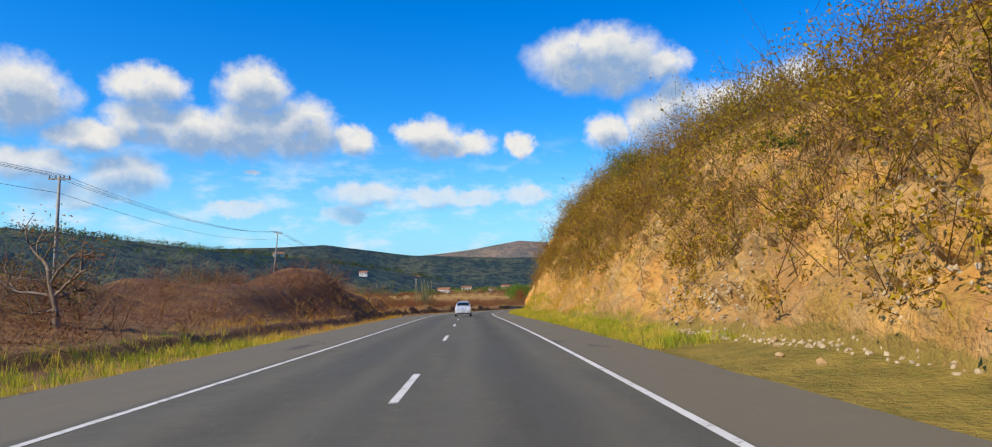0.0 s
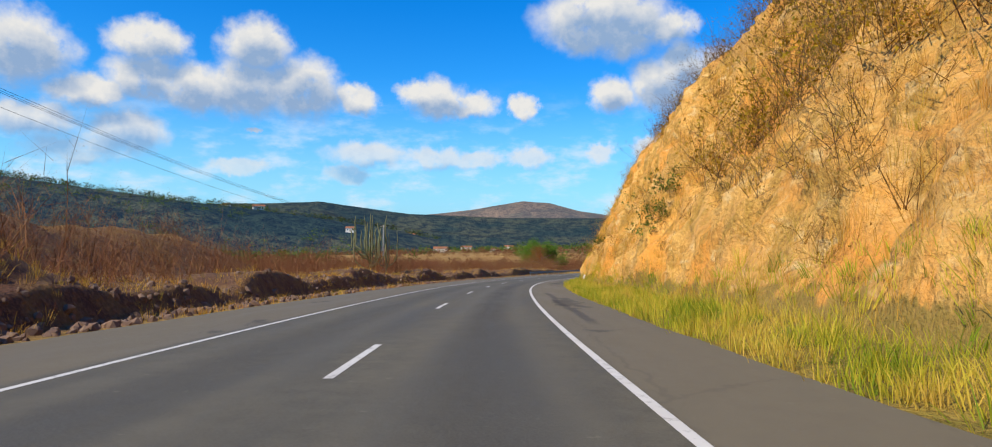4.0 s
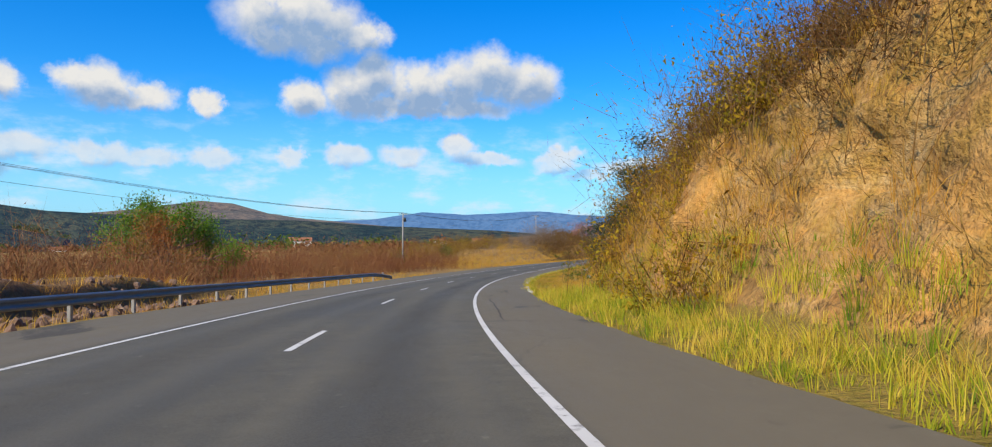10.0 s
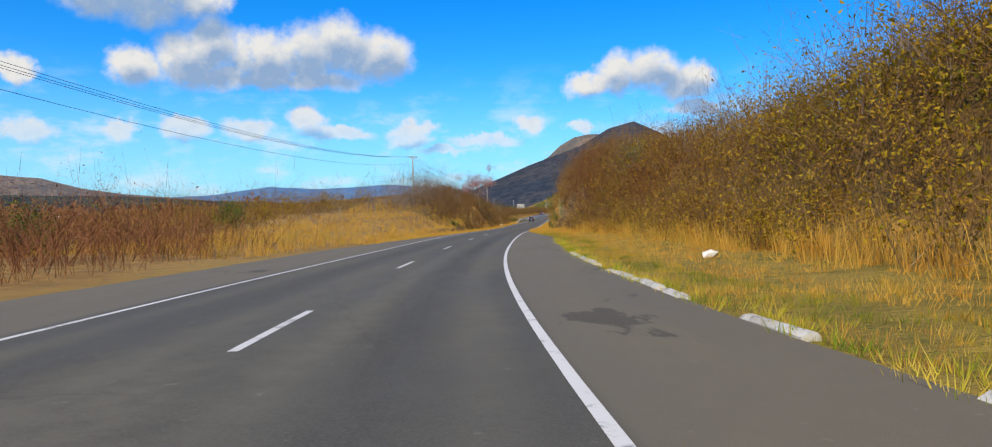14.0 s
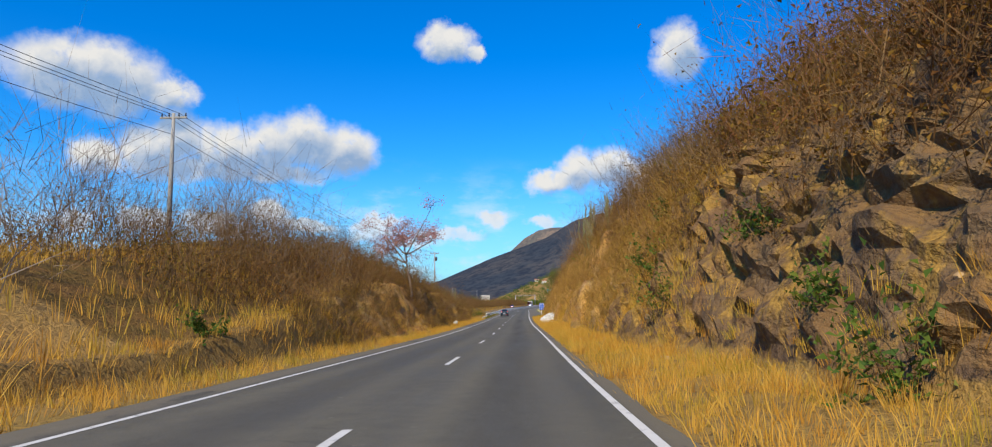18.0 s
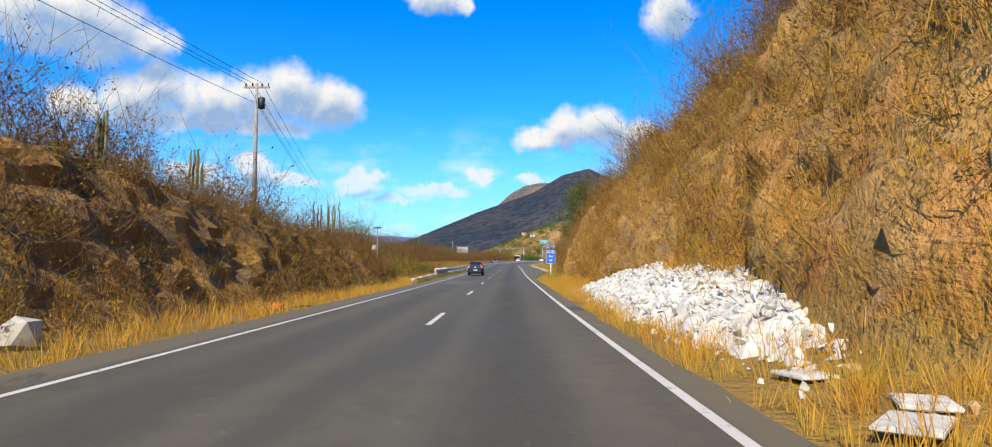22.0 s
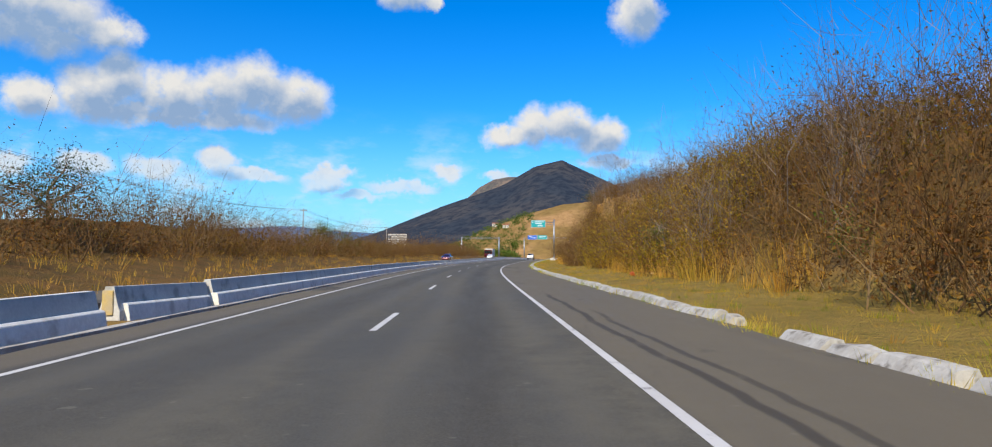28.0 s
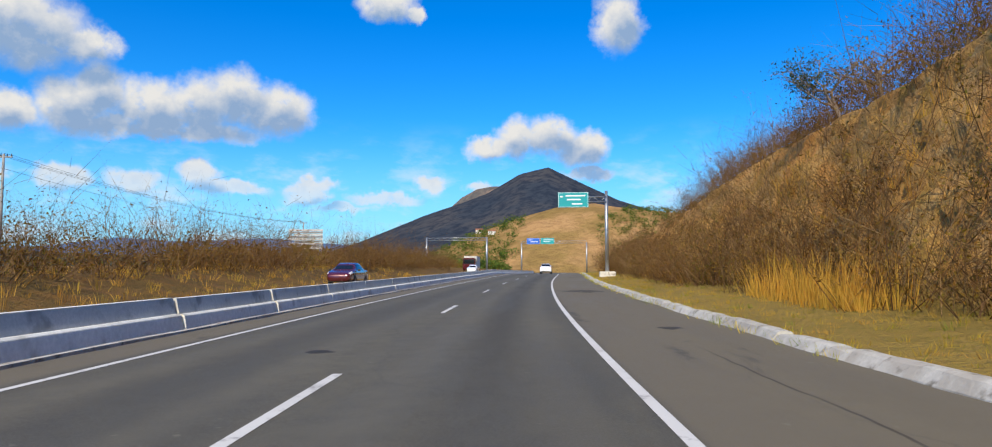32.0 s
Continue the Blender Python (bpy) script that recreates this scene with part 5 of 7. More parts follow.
scrub("field_bushes", 176, *scatter(rng, 260, 335, 415, -24, -46, 0.05, -0.3), 3.2, 150, "olive bushes beyond the golden field", M_OLIVE_LEAF, 0.11, fuzz=50)
scrub("bare_bush", 177, np.array([368.0, 370, 372]), np.array([-18.0, -19, -17.5]), 4.0, 0, "leafless bleached bush standing in dry grass", M_SCRUB_LEAF, 0.05, 10, M_GREYTWIG, 0.8, 0.7, 110)
# green bushes on and under the banks
scrub("green_bush", 180, np.array([117.6, 118.2, 117.9, 150, 205, 206, 208, 271, 276, 290, 383, 386, 392, 398, 401, 404, 462, 463, 395, 24, 41, 66, 70, 563, 585, 612.0]), np.array([9.6, 10.0, 10.6, 9.6, 8.8, 9.0, 9.6, 10.5, 12, 11.5, 7.2, 7.6, 8.4, 7.0, 7.4, 8.5, 9.5, 10, -7.4, 12, 12.5, 11.5, 12.5, 12, 13.5, 14]), 1.5, 420, "green leafy bushes growing on the bank", M_LEAF_GREEN, 0.10)
scrub("green_bush", 181, np.array([519.0, 521, 524, 527, 530, 533, 537, 541, 545, 550]), np.array([-8.4, -10.5, -9.0, -11.5, -8.6, -10, -9.2, -8.3, -10, -8.6]), 1.7, 420, "green leafy bushes in the dry grass behind the kerb", M_LEAF_GREEN, 0.10)
# verges
grass("verge_grass", 200, *scatter(rng, 6000, 62, 246, right_of(0.08), lambda s: table(FOOT_R, s) + 0.7, 0.3, -0.25), 0.42, 14, 0.0065, M_GREENGRASS, "yellow-green grass along the asphalt edge")
grass("verge_grass", 201, *scatter(rng, 1500, 20, 66, right_of(0.1), lambda s: table(FOOT_R, s) + 0.2, 0.3, 0.0), 0.32, 11, 0.0065, M_GREENGRASS, "thin yellow grass below the stony cut")
grass("verge_grass", 205, *scatter(rng, 3800, 244, 375, right_of(0.2), lambda s: table(EDGE_R, s) + 2.6, 0.3, -0.2), 0.2, 14, 0.006, M_MOWN, "green and yellow grass beside the broken kerb")
grass("dry_grass", 210, *scatter(rng, 4600, 250, 375, right_of(2.2), lambda s: table(FOOT_R, s) + 1.5, 0.15, -0.2), 0.24, 12, 0.006, M_DRYGRASS, "dry golden grass on the shelf beside the road")
grass("dry_grass", 215, *scatter(rng, 4300, 368, 514, right_of(0.1), lambda s: table(FOOT_R, s) + 0.9, 0.3, -0.2), 0.38, 15, 0.0055, M_DRYGRASS, "dry golden grass at the foot of the rock")
grass("dry_grass", 216, *scatter(rng, 5200, 508, 800, right_of(0.2), lambda s: table(FOOT_R, s) + 0.5, 0.15, -0.2), 0.18, 15, 0.006, M_MOWN, "mown yellow and green grass on the verge")
grass("tall_dry_grass", 217, *scatter(rng, 620, 258, 372, lambda s: table(FOOT_R, s) - 1.8, lambda s: table(FOOT_R, s) + 0.8, 0.12, 0.12), 1.2, 18, 0.007, M_DRYGRASS, "tall dry straw-coloured grass", 0.25)
grass("tall_dry_grass", 218, *scatter(rng, 900, 560, 800, lambda s: table(FOOT_R, s) - 1.5, lambda s: table(FOOT_R, s) + 2.0, 0.12, 0.25), 1.25, 18, 0.009, M_DRYGRASS, "tall dry straw-coloured grass", 0.25)
grass("tall_dry_grass", 231, *scatter(rng, 260, 228, 262, lambda s: table(FOOT_R, s) + 0.6, lambda s: table(FOOT_R, s) + 3.5, 0.12, -0.1), 0.9, 16, 0.007, M_DRYGRASS, "tall dry straw-coloured grass on the slope", 0.3)
grass("tall_dry_grass", 230, *scatter(rng, 70, 697, 707, 11.2, 12.8, 0.2, -0.3), 1.3, 22, 0.009, M_DRYGRASS, "tall dry straw-coloured reeds below the bank", 0.22)
grass("straw_tufts", 219, *scatter(rng, 8200, 40, 240, lambda s: table(FOOT_R, s), foot_right(1.0), 0.22, 0.12), 0.5, 10, 0.005, M_DRYGRASS, "straw tufts clinging to the cut")
grass("straw_tufts", 221, *scatter(rng, 6300, 396, 545, lambda s: table(FOOT_R, s) - 0.2, foot_right(0.5), 0.2, -0.05), 0.4, 8, 0.006, M_DRYGRASS, "straw tufts clinging to the rock")
grass("left_grass", 220, *scatter(rng, 3600, 345, 525, left_of(0.2), lambda s: -table(FOOT_L, s) - 1.5, 0.3, -0.2), 0.38, 11, 0.006, M_DRYGRASS, "dry golden grass beside the road")
grass("left_grass", 222, *scatter(rng, 2600, 326, 412, left_of(2.5), -24, 0.15, -0.2), 0.7, 9, 0.009, M_DRYGRASS, "tall dry golden grass on the bank", 0.25)
grass("left_grass", 223, *scatter(rng, 1100, -5, 34, left_of(0.2), left_of(4.0), 0.3, -0.1), 0.3, 10, 0.0065, M_GREENGRASS, "yellow-green grass along the asphalt edge")
grass("left_grass", 224, *scatter(rng, 3400, 30, 300, left_of(0.5), left_of(6.0), 0.2, 0.05), 0.34, 9, 0.0065, M_DRYGRASS, "sparse dry grass on burnt soil")
grass("left_grass", 225, *scatter(rng, 3000, 515, 760, left_of(2.2), -20, 0.15, -0.1), 0.4, 9, 0.009, M_DRYGRASS, "dry brown grass behind the barrier")
grass("kerb_grass", 227, *scatter(rng, 2600, 562, 792, right_of(-0.15), right_of(0.6), 0.35, 0.05), 0.27, 10, 0.006, M_GREENGRASS, "green and golden grass hanging over the kerb")
grass("kerb_grass", 228, *scatter(rng, 1100, 246, 345, right_of(-0.12), right_of(0.6), 0.35, 0.05), 0.26, 10, 0.006, M_GREENGRASS, "green grass growing over the broken kerb")
scrub("weeds", 226, *scatter(rng, 130, 508, 572, left_of(0.25), left_of(0.8), 0.25, 0.0), 0.55, 130, "low green weeds along the barrier foot", M_LEAF_GREEN, 0.05, 8, M_GOLDTWIG, 0.8, 1.0, 20)
scrub("roadside_scrub", 162, *scatter(rng, 170, 518, 572, -8.2, -15.5, 0.08, -0.1), 1.7, 110, "olive and brown bushes just behind the barrier", M_OLIVE_LEAF, 0.08, fuzz=60)

# single trees
tree("tree", 7, on_ground(27.0, -14.0), 5.4, 0.5, M_LEAF_RUST, 900, "scorched bare tree with a few rust-red leaves", 0.09, (0.05, 0.05), 0.11, 0.5, 0.0, 0.28, 0.42)
tree("tree", 51, on_ground(61, 15.0), 4.2, 0.5, M_LEAF_GREEN, 2600, "leafy green tree on the crest of the cut", 0.10, (0, 0), 0.09, 0.0)
tree("tree", 2, on_ground(202, 9.3), 10.5, 0.9, M_LEAF_RUST, 9500, "half-bare tree with pinkish brown leaves on the bank", 0.08, (-0.15, 0), 0.04, 0.0, 0.0, 0.45, 0.5)
tree("tree", 3, on_ground(280, -31), 12.5, 0.7, M_LEAF_BRIGHT, 13000, "round bright green tree in the scrub", 0.2, (0, 0), 0.12, 0.0, 0, 0.6)
tree("tree", 4, on_ground(272, -28), 8.5, 0.7, M_LEAF_RUST, 6500, "rust-leaved tree beside a green one", 0.17, (0, 0), 0.12, 0.1, 0, 0.5)
for k, (s, u, h) in enumerate([(279, 16.5, 8.6), (286, 17.2, 9.0), (292, 17.6, 6.6), (247, 13.5, 6.0)]):
    tree("tree", 10 + k, on_ground(s, u), h, 0.5, M_LEAF_DARK, 6000, "feathery dark green tree above the dry thicket", 0.085, (-0.25, -0.1), 0.07, 0.0, 0.03, 0.3, 0.35, 0.32)
tree("tree", 20, on_ground(362, 15.5), 5.2, 0.4, M_LEAF_GREEN, 1400, "small green tree standing above the scrub", 0.10, (0, 0), 0.09, 0.2)
tree("tree", 21, on_ground(451, -9.6), 11.0, 0.8, M_LEAF_PINK, 5200, "bare tree covered in pink blossom on the rock bank", 0.13, (0, 0), 0.06, 0.0, 0.0, 0.35, 0.42)
for k, (s, u, h) in enumerate([(543, 11.2, 9.0), (548, 12.0, 10.0), (554, 11.5, 9.0), (560, 13, 9.0), (539, 12.5, 8.5), (537, 11.5, 7.5)]):
    tree("tree", 30 + k, on_ground(s, u), h, 0.4, M_LEAF_GREEN, 4300, "slender tree with feathery green leaves beside the rock", 0.085, (-0.15, -0.05), 0.06, 0.0, 0.02, 0.3, 0.4, 0.34)
tree("tree", 40, on_ground(637, 14.5), 4.6, 0.4, M_LEAF_GREEN, 1100, "small half-bare tree on top of the bank", 0.09, (-0.2, 0), 0.09, 0.4)
tree("tree", 41, on_ground(655, 15.5), 5.0, 0.5, M_LEAF_RUST, 300, "leafless tree leaning from the bank", 0.08, (-0.35, -0.1), 0.09, 0.6)
tree("tree", 42, on_ground(715, 18.5), 5.6, 0.5, M_LEAF_DARK, 2200, "small green tree on the crest", 0.10, (0, 0), 0.09, 0.1)
tree("tree", 43, on_ground(711, 18.8), 5.2, 0.7, M_LEAF_RUST, 250, "leafless tree on the crest", 0.08, (0.1, 0), 0.09, 0.6)
tree("tree", 44, on_ground(690, -22), 6.4, 0.6, M_LEAF_GREEN, 3600, "airy green tree in the scrub", 0.13, (0, 0), 0.09, 0.1, 0, 0.5)
tree("tree", 45, on_ground(627, -20.5), 6.0, 0.6, M_LEAF_DARK, 3400, "dark green tree behind the barrier", 0.10, (0, 0), 0.10, 0.05, 0.03, 0.5)
tree("tree", 46, on_ground(556, -19.0), 6.2, 0.5, M_LEAF_BRIGHT, 2200, "green tree in the scrub behind the barrier", 0.13, (0, 0), 0.10, 0.05, 0.0, 0.5)
tree("tree", 47, on_ground(549, -15.0), 4.6, 0.5, M_LEAF_GREEN, 1500, "green tree in the scrub behind the barrier", 0.12, (0, 0), 0.10, 0.1, 0.0, 0.5)
tree("tree", 48, on_ground(703, -22.0), 5.0, 0.5, M_LEAF_GREEN, 2400, "green tree in the scrub behind the barrier", 0.14, (0, 0), 0.10, 0.05, 0.0, 0.5)
tree("tree", 49, on_ground(362, -26), 3.6, 0.5, M_LEAF_GREEN, 2200, "dark green round tree in the dry grass", 0.13, (0, 0), 0.10, 0.0, 0.0, 0.5)
tree("tree", 50, on_ground(330, -24), 3.2, 0.5, M_LEAF_GREEN, 1800, "dark green round bush in the scrub", 0.13, (0, 0), 0.10, 0.0, 0.0, 0.5)

# columnar cacti
cactus(60, on_ground(159, -15.2), 20, 6.8, "tall grey-green candelabra cactus among dry shrubs")
cactus(61, on_ground(161, -14.0), 7, 5.0, "tall grey-green candelabra cactus among dry shrubs")
cactus(62, on_ground(508, -10.9), 8, 3.8, "grey-green candelabra cactus on the bank")
cactus(63, on_ground(380.5, 8.0), 3, 3.6, "tall pale green columnar cactus on the rock cut", wide=0.3)
for k, (s, u, h) in enumerate([(449, 9.4, 5.5), (452, 10.0, 6.2), (455, 9.6, 5.0), (458, 10.4, 4.5), (434, 9.6, 3.5), (462, -12, 2.6), (468, -11.5, 2.8), (474, -11.3, 2.4), (480, -11.0, 2.2), (488, -11.4, 2.6)]):
    cactus(70 + k, on_ground(s, u), 5, h, "grey-green columnar cactus on the bank", wide=0.45)


def solid(bm, name, mat, bevel=0.0, smooth=False):
    """A bmesh turned into a mesh, its edges rounded."""
    if bevel:
        bmesh.ops.bevel(bm, geom=bm.edges[:], offset=bevel, segments=2, affect="EDGES", clamp_overlap=True)
    me = bpy.data.meshes.new(name)
    bmesh.ops.recalc_face_normals(bm, faces=bm.faces[:])
    bm.to_mesh(me)
    bm.free()
    me.materials.append(mat)
    for p in me.polygons:
        p.use_smooth = smooth
    return me


def box(name, size, at, mat, bevel=0.01, turn=None):
    bm = bmesh.new()
    bmesh.ops.create_cube(bm, size=1.0, matrix=Matrix.Translation(at) @ (turn or Matrix.Identity(4)) @ Matrix.Diagonal((*size, 1)))
    return solid(bm, name, mat, bevel)


def rod(name, a, b, r0, r1, mat, sides=12):
    v, f = tube([a, b], [r0, r1], sides)
    return sheet(name, v, f, mat, sides > 4)


def lying(s, u, up=0.0, turn=0.0):
    """Pose of a thing that follows the road's bearing and grade at s."""
    g = math.atan2(float(road_z(s + 1) - road_z(s - 1)), 2.0)
    return Matrix.Translation(spot(s, u, up)) @ Matrix.Rotation(float(heading(s)) + turn, 4, "Z") @ Matrix.Rotation(g, 4, "X")


def facing(s):
    """Turn about z that points a thing's +y along the road at s."""
    return float(heading(s))


# ---- concrete barrier on the left: wall sections with a whitewashed foot
def barrier_mesh(length, whitewash):
    bm = bmesh.new()
    prof = [(-0.30, 0), (0.22, 0), (0.22, 0.20), (0.17, 0.30), (0.09, 0.69), (-0.09, 0.69), (-0.16, 0.28)] if not whitewash else [(0.06, -0.02), (0.34, -0.02), (0.29, 0.31), (0.24, 0.35), (0.06, 0.35)]
    a = [bm.verts.new((x, -length / 2, z)) for x, z in prof]
    b = [bm.verts.new((x, length / 2, z)) for x, z in prof]
    n = len(prof)
    for i in range(n):
        bm.faces.new((a[i], a[(i + 1) % n], b[(i + 1) % n], b[i]))
    bm.faces.new(a[::-1])
    bm.faces.new(b)
    return solid(bm, "wall", M_FOOT if whitewash else M_CONCRETE, 0.007)


wall_me, foot_me = barrier_mesh(5.99, False), barrier_mesh(5.998, True)
old_wall_me = wall_me.copy()
old_wall_me.materials[0] = material("stained_concrete", two_tone((0.30, 0.31, 0.29), (0.44, 0.44, 0.41), 0.9, 0.9, 14, 0.5, 0.02, (0.11, 0.12, 0.10)))
cap_me = box("cap", (0.17, 5.985, 0.012), (0, 0, 0.698), M_FOOT, 0.004)
g = np.random.default_rng(3)
for s in np.arange(534, 890, 6.0):
    if abs(s - 606) < 2.5:
        continue
    u = -5.55 - 0.1 * math.sin(s * 0.05)
    ob = thing("concrete_barrier", "weathered grey concrete barrier section with a whitewashed foot", "barrier", None, 0, "barrier sections")
    ob.matrix_basis = lying(s, u, -0.04 + g.normal() * 0.006, g.normal() * 0.002)
    part("wall", wall_me if s > 543 else old_wall_me, ob)
    if s > 543:
        part("foot_kerb", foot_me, ob, "whitewashed kerb along the barrier foot")
    part("cap", cap_me, ob, "flaking white top edge")
    if s < 543:
        rough_cap = []
        for y in np.arange(-2.9, 2.95, 0.11):
            w = g.uniform(0.05, 0.13)
            pts = [(g.normal() * 0.02, y - 0.11, 0.66), (g.normal() * 0.02, y - 0.05, 0.68 + w * 0.4), (g.normal() * 0.02, y + 0.05, 0.68 + w * 0.4), (g.normal() * 0.02, y + 0.11, 0.66)]
            rough_cap.append(tube(pts, np.array([0.06, 0.12, 0.12, 0.06]) * g.uniform(0.8, 1.25), 6))
        part("broken_cap", sheet("broken_cap", *joined(rough_cap), M_FOOT), ob, "lumpy broken plaster along the top")
for s, dz in ((514.5, -0.10), (519, -0.06), (525, -0.03)):
    ob = thing("low_kerb", "low whitewashed kerb leading up to the barrier", "kerb", None, 0, "barrier sections")
    ob.matrix_basis = lying(s, -5.5, dz)
    part("foot_kerb", foot_me, ob)
end = thing("barrier_end", "short barrier end block painted yellow", "barrier", spot(606.4, -5.55, -0.04), facing(606))
part("wall", barrier_mesh(5.0, False), end)
part("foot_kerb", barrier_mesh(4.6, True), end, "whitewashed kerb along the barrier foot")
part("painted_end", box("painted_end", (0.22, 0.05, 0.50), (-0.02, -2.51, 0.36), material("faded_yellow_paint", two_tone((0.55, 0.40, 0.14), (0.45, 0.36, 0.22), 3.0)), 0.01), end, "faded yellow end face")

tagged(new("gutter_kerb", ribbon("gutter_kerb", 560, 800, lambda s: -4.86 + 0.04 * np.sin(s * 1.3), lambda s: -4.70 + 0.04 * np.sin(s * 0.9), 0.035, M_KERB, 0.7, 0.12)), "worn white gutter strip beside the barrier", "kerb", kind="structure")

# ---- guard rail on the left before the bend
def rail_mesh(s0, s1, u):
    ss = np.arange(s0, s1 + 0.1, 1.0)
    wave = [(0.00, 0.46), (0.05, 0.50), (0.05, 0.55), (0.00, 0.60), (0.00, 0.64), (0.05, 0.69), (0.05, 0.74), (0.0, 0.78), (-0.012, 0.78), (-0.012, 0.46)]
    rows = []
    for dx, dz in wave:
        sink = 0.45 * np.clip((ss - (s1 - 8)) / 8, 0, 1) ** 1.5
        x, y = road_xy(ss, u + dx)
        rows.append(np.stack([x, y, road_z(ss) + dz - 0.1 - sink], -1))
    v = np.stack(rows, 1)
    return sheet("beam", v.reshape(-1, 3), grid_faces(len(ss), len(wave)), M_RAIL)


rail = thing("guard_rail", "dull steel guard rail on short posts beside the shoulder", "guard rail")
part("beam", rail_mesh(214, 279, -7.55), rail)
post_me = box("post", (0.10, 0.14, 0.95), (0, 0, 0.2), M_POLE, 0.01)
for s in np.arange(215, 276, 3.8):
    p = part("post", post_me, rail)
    p.matrix_basis = Matrix.Translation(spot(s, -7.66, 0)) @ Matrix.Rotation(facing(s), 4, "Z")

# ---- power poles and their cables
POLES = [(-6, -24, 9.0, 0.0), (50, -27, 9.4, 0.02), (124, -35, 9.6, 0.09), (218, -40, 9.5, 0.0), (321, -19.5, 9.2, 0.0), (411, -16.8, 7.6, 0.0), (499, -12.9, 8.6, 0.0), (622, -34, 9.0, 0.01), (732, -41, 9.4, 0.0), (812, -46, 9.0, 0.0)]
tops = []
for k, (s, u, h, lean) in enumerate(POLES):
    at = on_ground(s, u, -0.1)
    tilt = Matrix.Rotation(facing(s), 4, "Z") @ Matrix.Rotation(lean, 4, "Y")
    ob = thing("power_pole", "tapered grey concrete power pole with a cross-arm", "pole", None, 0, "power poles")
    ob.matrix_basis = Matrix.Translation(at) @ tilt
    part("shaft", rod("shaft", (0, 0, 0), (0, 0, h), 0.16, 0.09, M_POLE, 8), ob)
    part("cross_arm", box("cross_arm", (1.5, 0.09, 0.11), (0, 0, h - 0.25), M_POLE, 0.01), ob)
    for dx in (-0.65, -0.25, 0.3, 0.68):
        part("insulator", sheet("insulator", *tube([(dx, 0, h - 0.19), (dx, 0, h - 0.12), (dx, 0, h - 0.08), (dx, 0, h - 0.0)], [0.02, 0.06, 0.03, 0.045], 8), M_TRIM, True), ob)
    if k in (4, 6):
        part("transformer", sheet("transformer", *tube([(0.25, 0.15, h - 1.5), (0.25, 0.15, h - 1.45), (0.25, 0.15, h - 0.85), (0.25, 0.15, h - 0.8)], [0.10, 0.2, 0.2, 0.12], 12), M_TRIM, True), ob, "dark grey canister transformer")
    tops.append([Matrix.Translation(at) @ tilt @ Vector((dx, 0, h + dz)) for dx, dz in ((-0.65, 0), (-0.25, 0), (0.3, 0), (0.0, -1.2))])
line = thing("power_line", "black cables sagging between the power poles", "cable")
for a, b in zip(tops, tops[1:]):
    for p, q in zip(a, b):
        w = np.linspace(0, 1, 17)
        pts = np.array(p)[None] * (1 - w[:, None]) + np.array(q)[None] * w[:, None]
        pts[:, 2] -= 4 * w * (1 - w) * (p - q).length * 0.016
        part("cable", sheet("cable", *tube(pts, np.full(17, 0.014), 5, False), M_WIRE, True), line)

# ---- signs
def lettering(text, size, at, parent, mat, name="lettering"):
    cu = bpy.data.curves.new(name, "FONT")
    cu.body, cu.size, cu.extrude, cu.align_x, cu.align_y = text, size, 0.002, "CENTER", "CENTER"
    tmp = bpy.data.objects.new(name, cu)
    scene.collection.objects.link(tmp)
    me = bpy.data.meshes.new_from_object(tmp.evaluated_get(bpy.context.evaluated_depsgraph_get()))
    bpy.data.objects.remove(tmp)
    me.materials.clear()
    me.materials.append(mat)
    ob = part(name, me, parent)
    ob.matrix_basis = Matrix.Translation(at) @ Matrix.Rotation(radians(90), 4, "X")
    return ob


km = thing("distance_sign", "blue highway distance marker on a white post in the grass", "road sign", on_ground(542, 6.6), facing(542) - 0.05)
part("post", rod("post", (0, 0.04, -0.3), (0, 0.04, 1.5), 0.045, 0.045, M_SIGNWHITE), km)
part("board", box("board", (1.06, 0.03, 1.55), (0, 0, 2.05), M_BLUE, 0.008), km)
part("border", box("border", (1.00, 0.004, 0.02), (0, -0.019, 2.50), M_SIGNWHITE, 0), km)
for dz in (1.30, 2.80):
    part("border", box("border", (1.04, 0.004, 0.02), (0, -0.019, dz), M_SIGNWHITE, 0), km)
for dx in (-0.51, 0.51):
    part("border", box("border", (0.02, 0.004, 1.50), (dx, -0.019, 2.05), M_SIGNWHITE, 0), km)
lettering("BR-232", 0.27, (0, -0.02, 2.65), km, M_SIGNWHITE)
lettering("km", 0.36, (0, -0.02, 2.15), km, M_SIGNWHITE)
lettering("62", 0.36, (0, -0.02, 1.68), km, M_SIGNWHITE)


def sign_panel(parent, x, z, w, h, mat, rows):
    p = part("panel", box("panel", (w, 0.06, h), (x, -0.1, z), mat, 0.01), parent, "blue sign panel" if mat == M_BLUE else "green sign panel")
    for zz, x0, x1 in rows:
        part("text_bar", box("text_bar", ((x1 - x0) * w, 0.012, h * 0.085), (x + (x0 + x1 - 1) / 2 * w, -0.136, z + zz * h), M_SIGNWHITE, 0), p)
    for zz in (-0.47, 0.47):
        part("border", box("border", (w * 0.98, 0.012, 0.03), (x, -0.136, z + zz * h), M_SIGNWHITE, 0), p)
    for xx in (-0.48, 0.48):
        part("border", box("border", (0.03, 0.012, h * 0.94), (x + xx * w, -0.136, z), M_SIGNWHITE, 0), p)


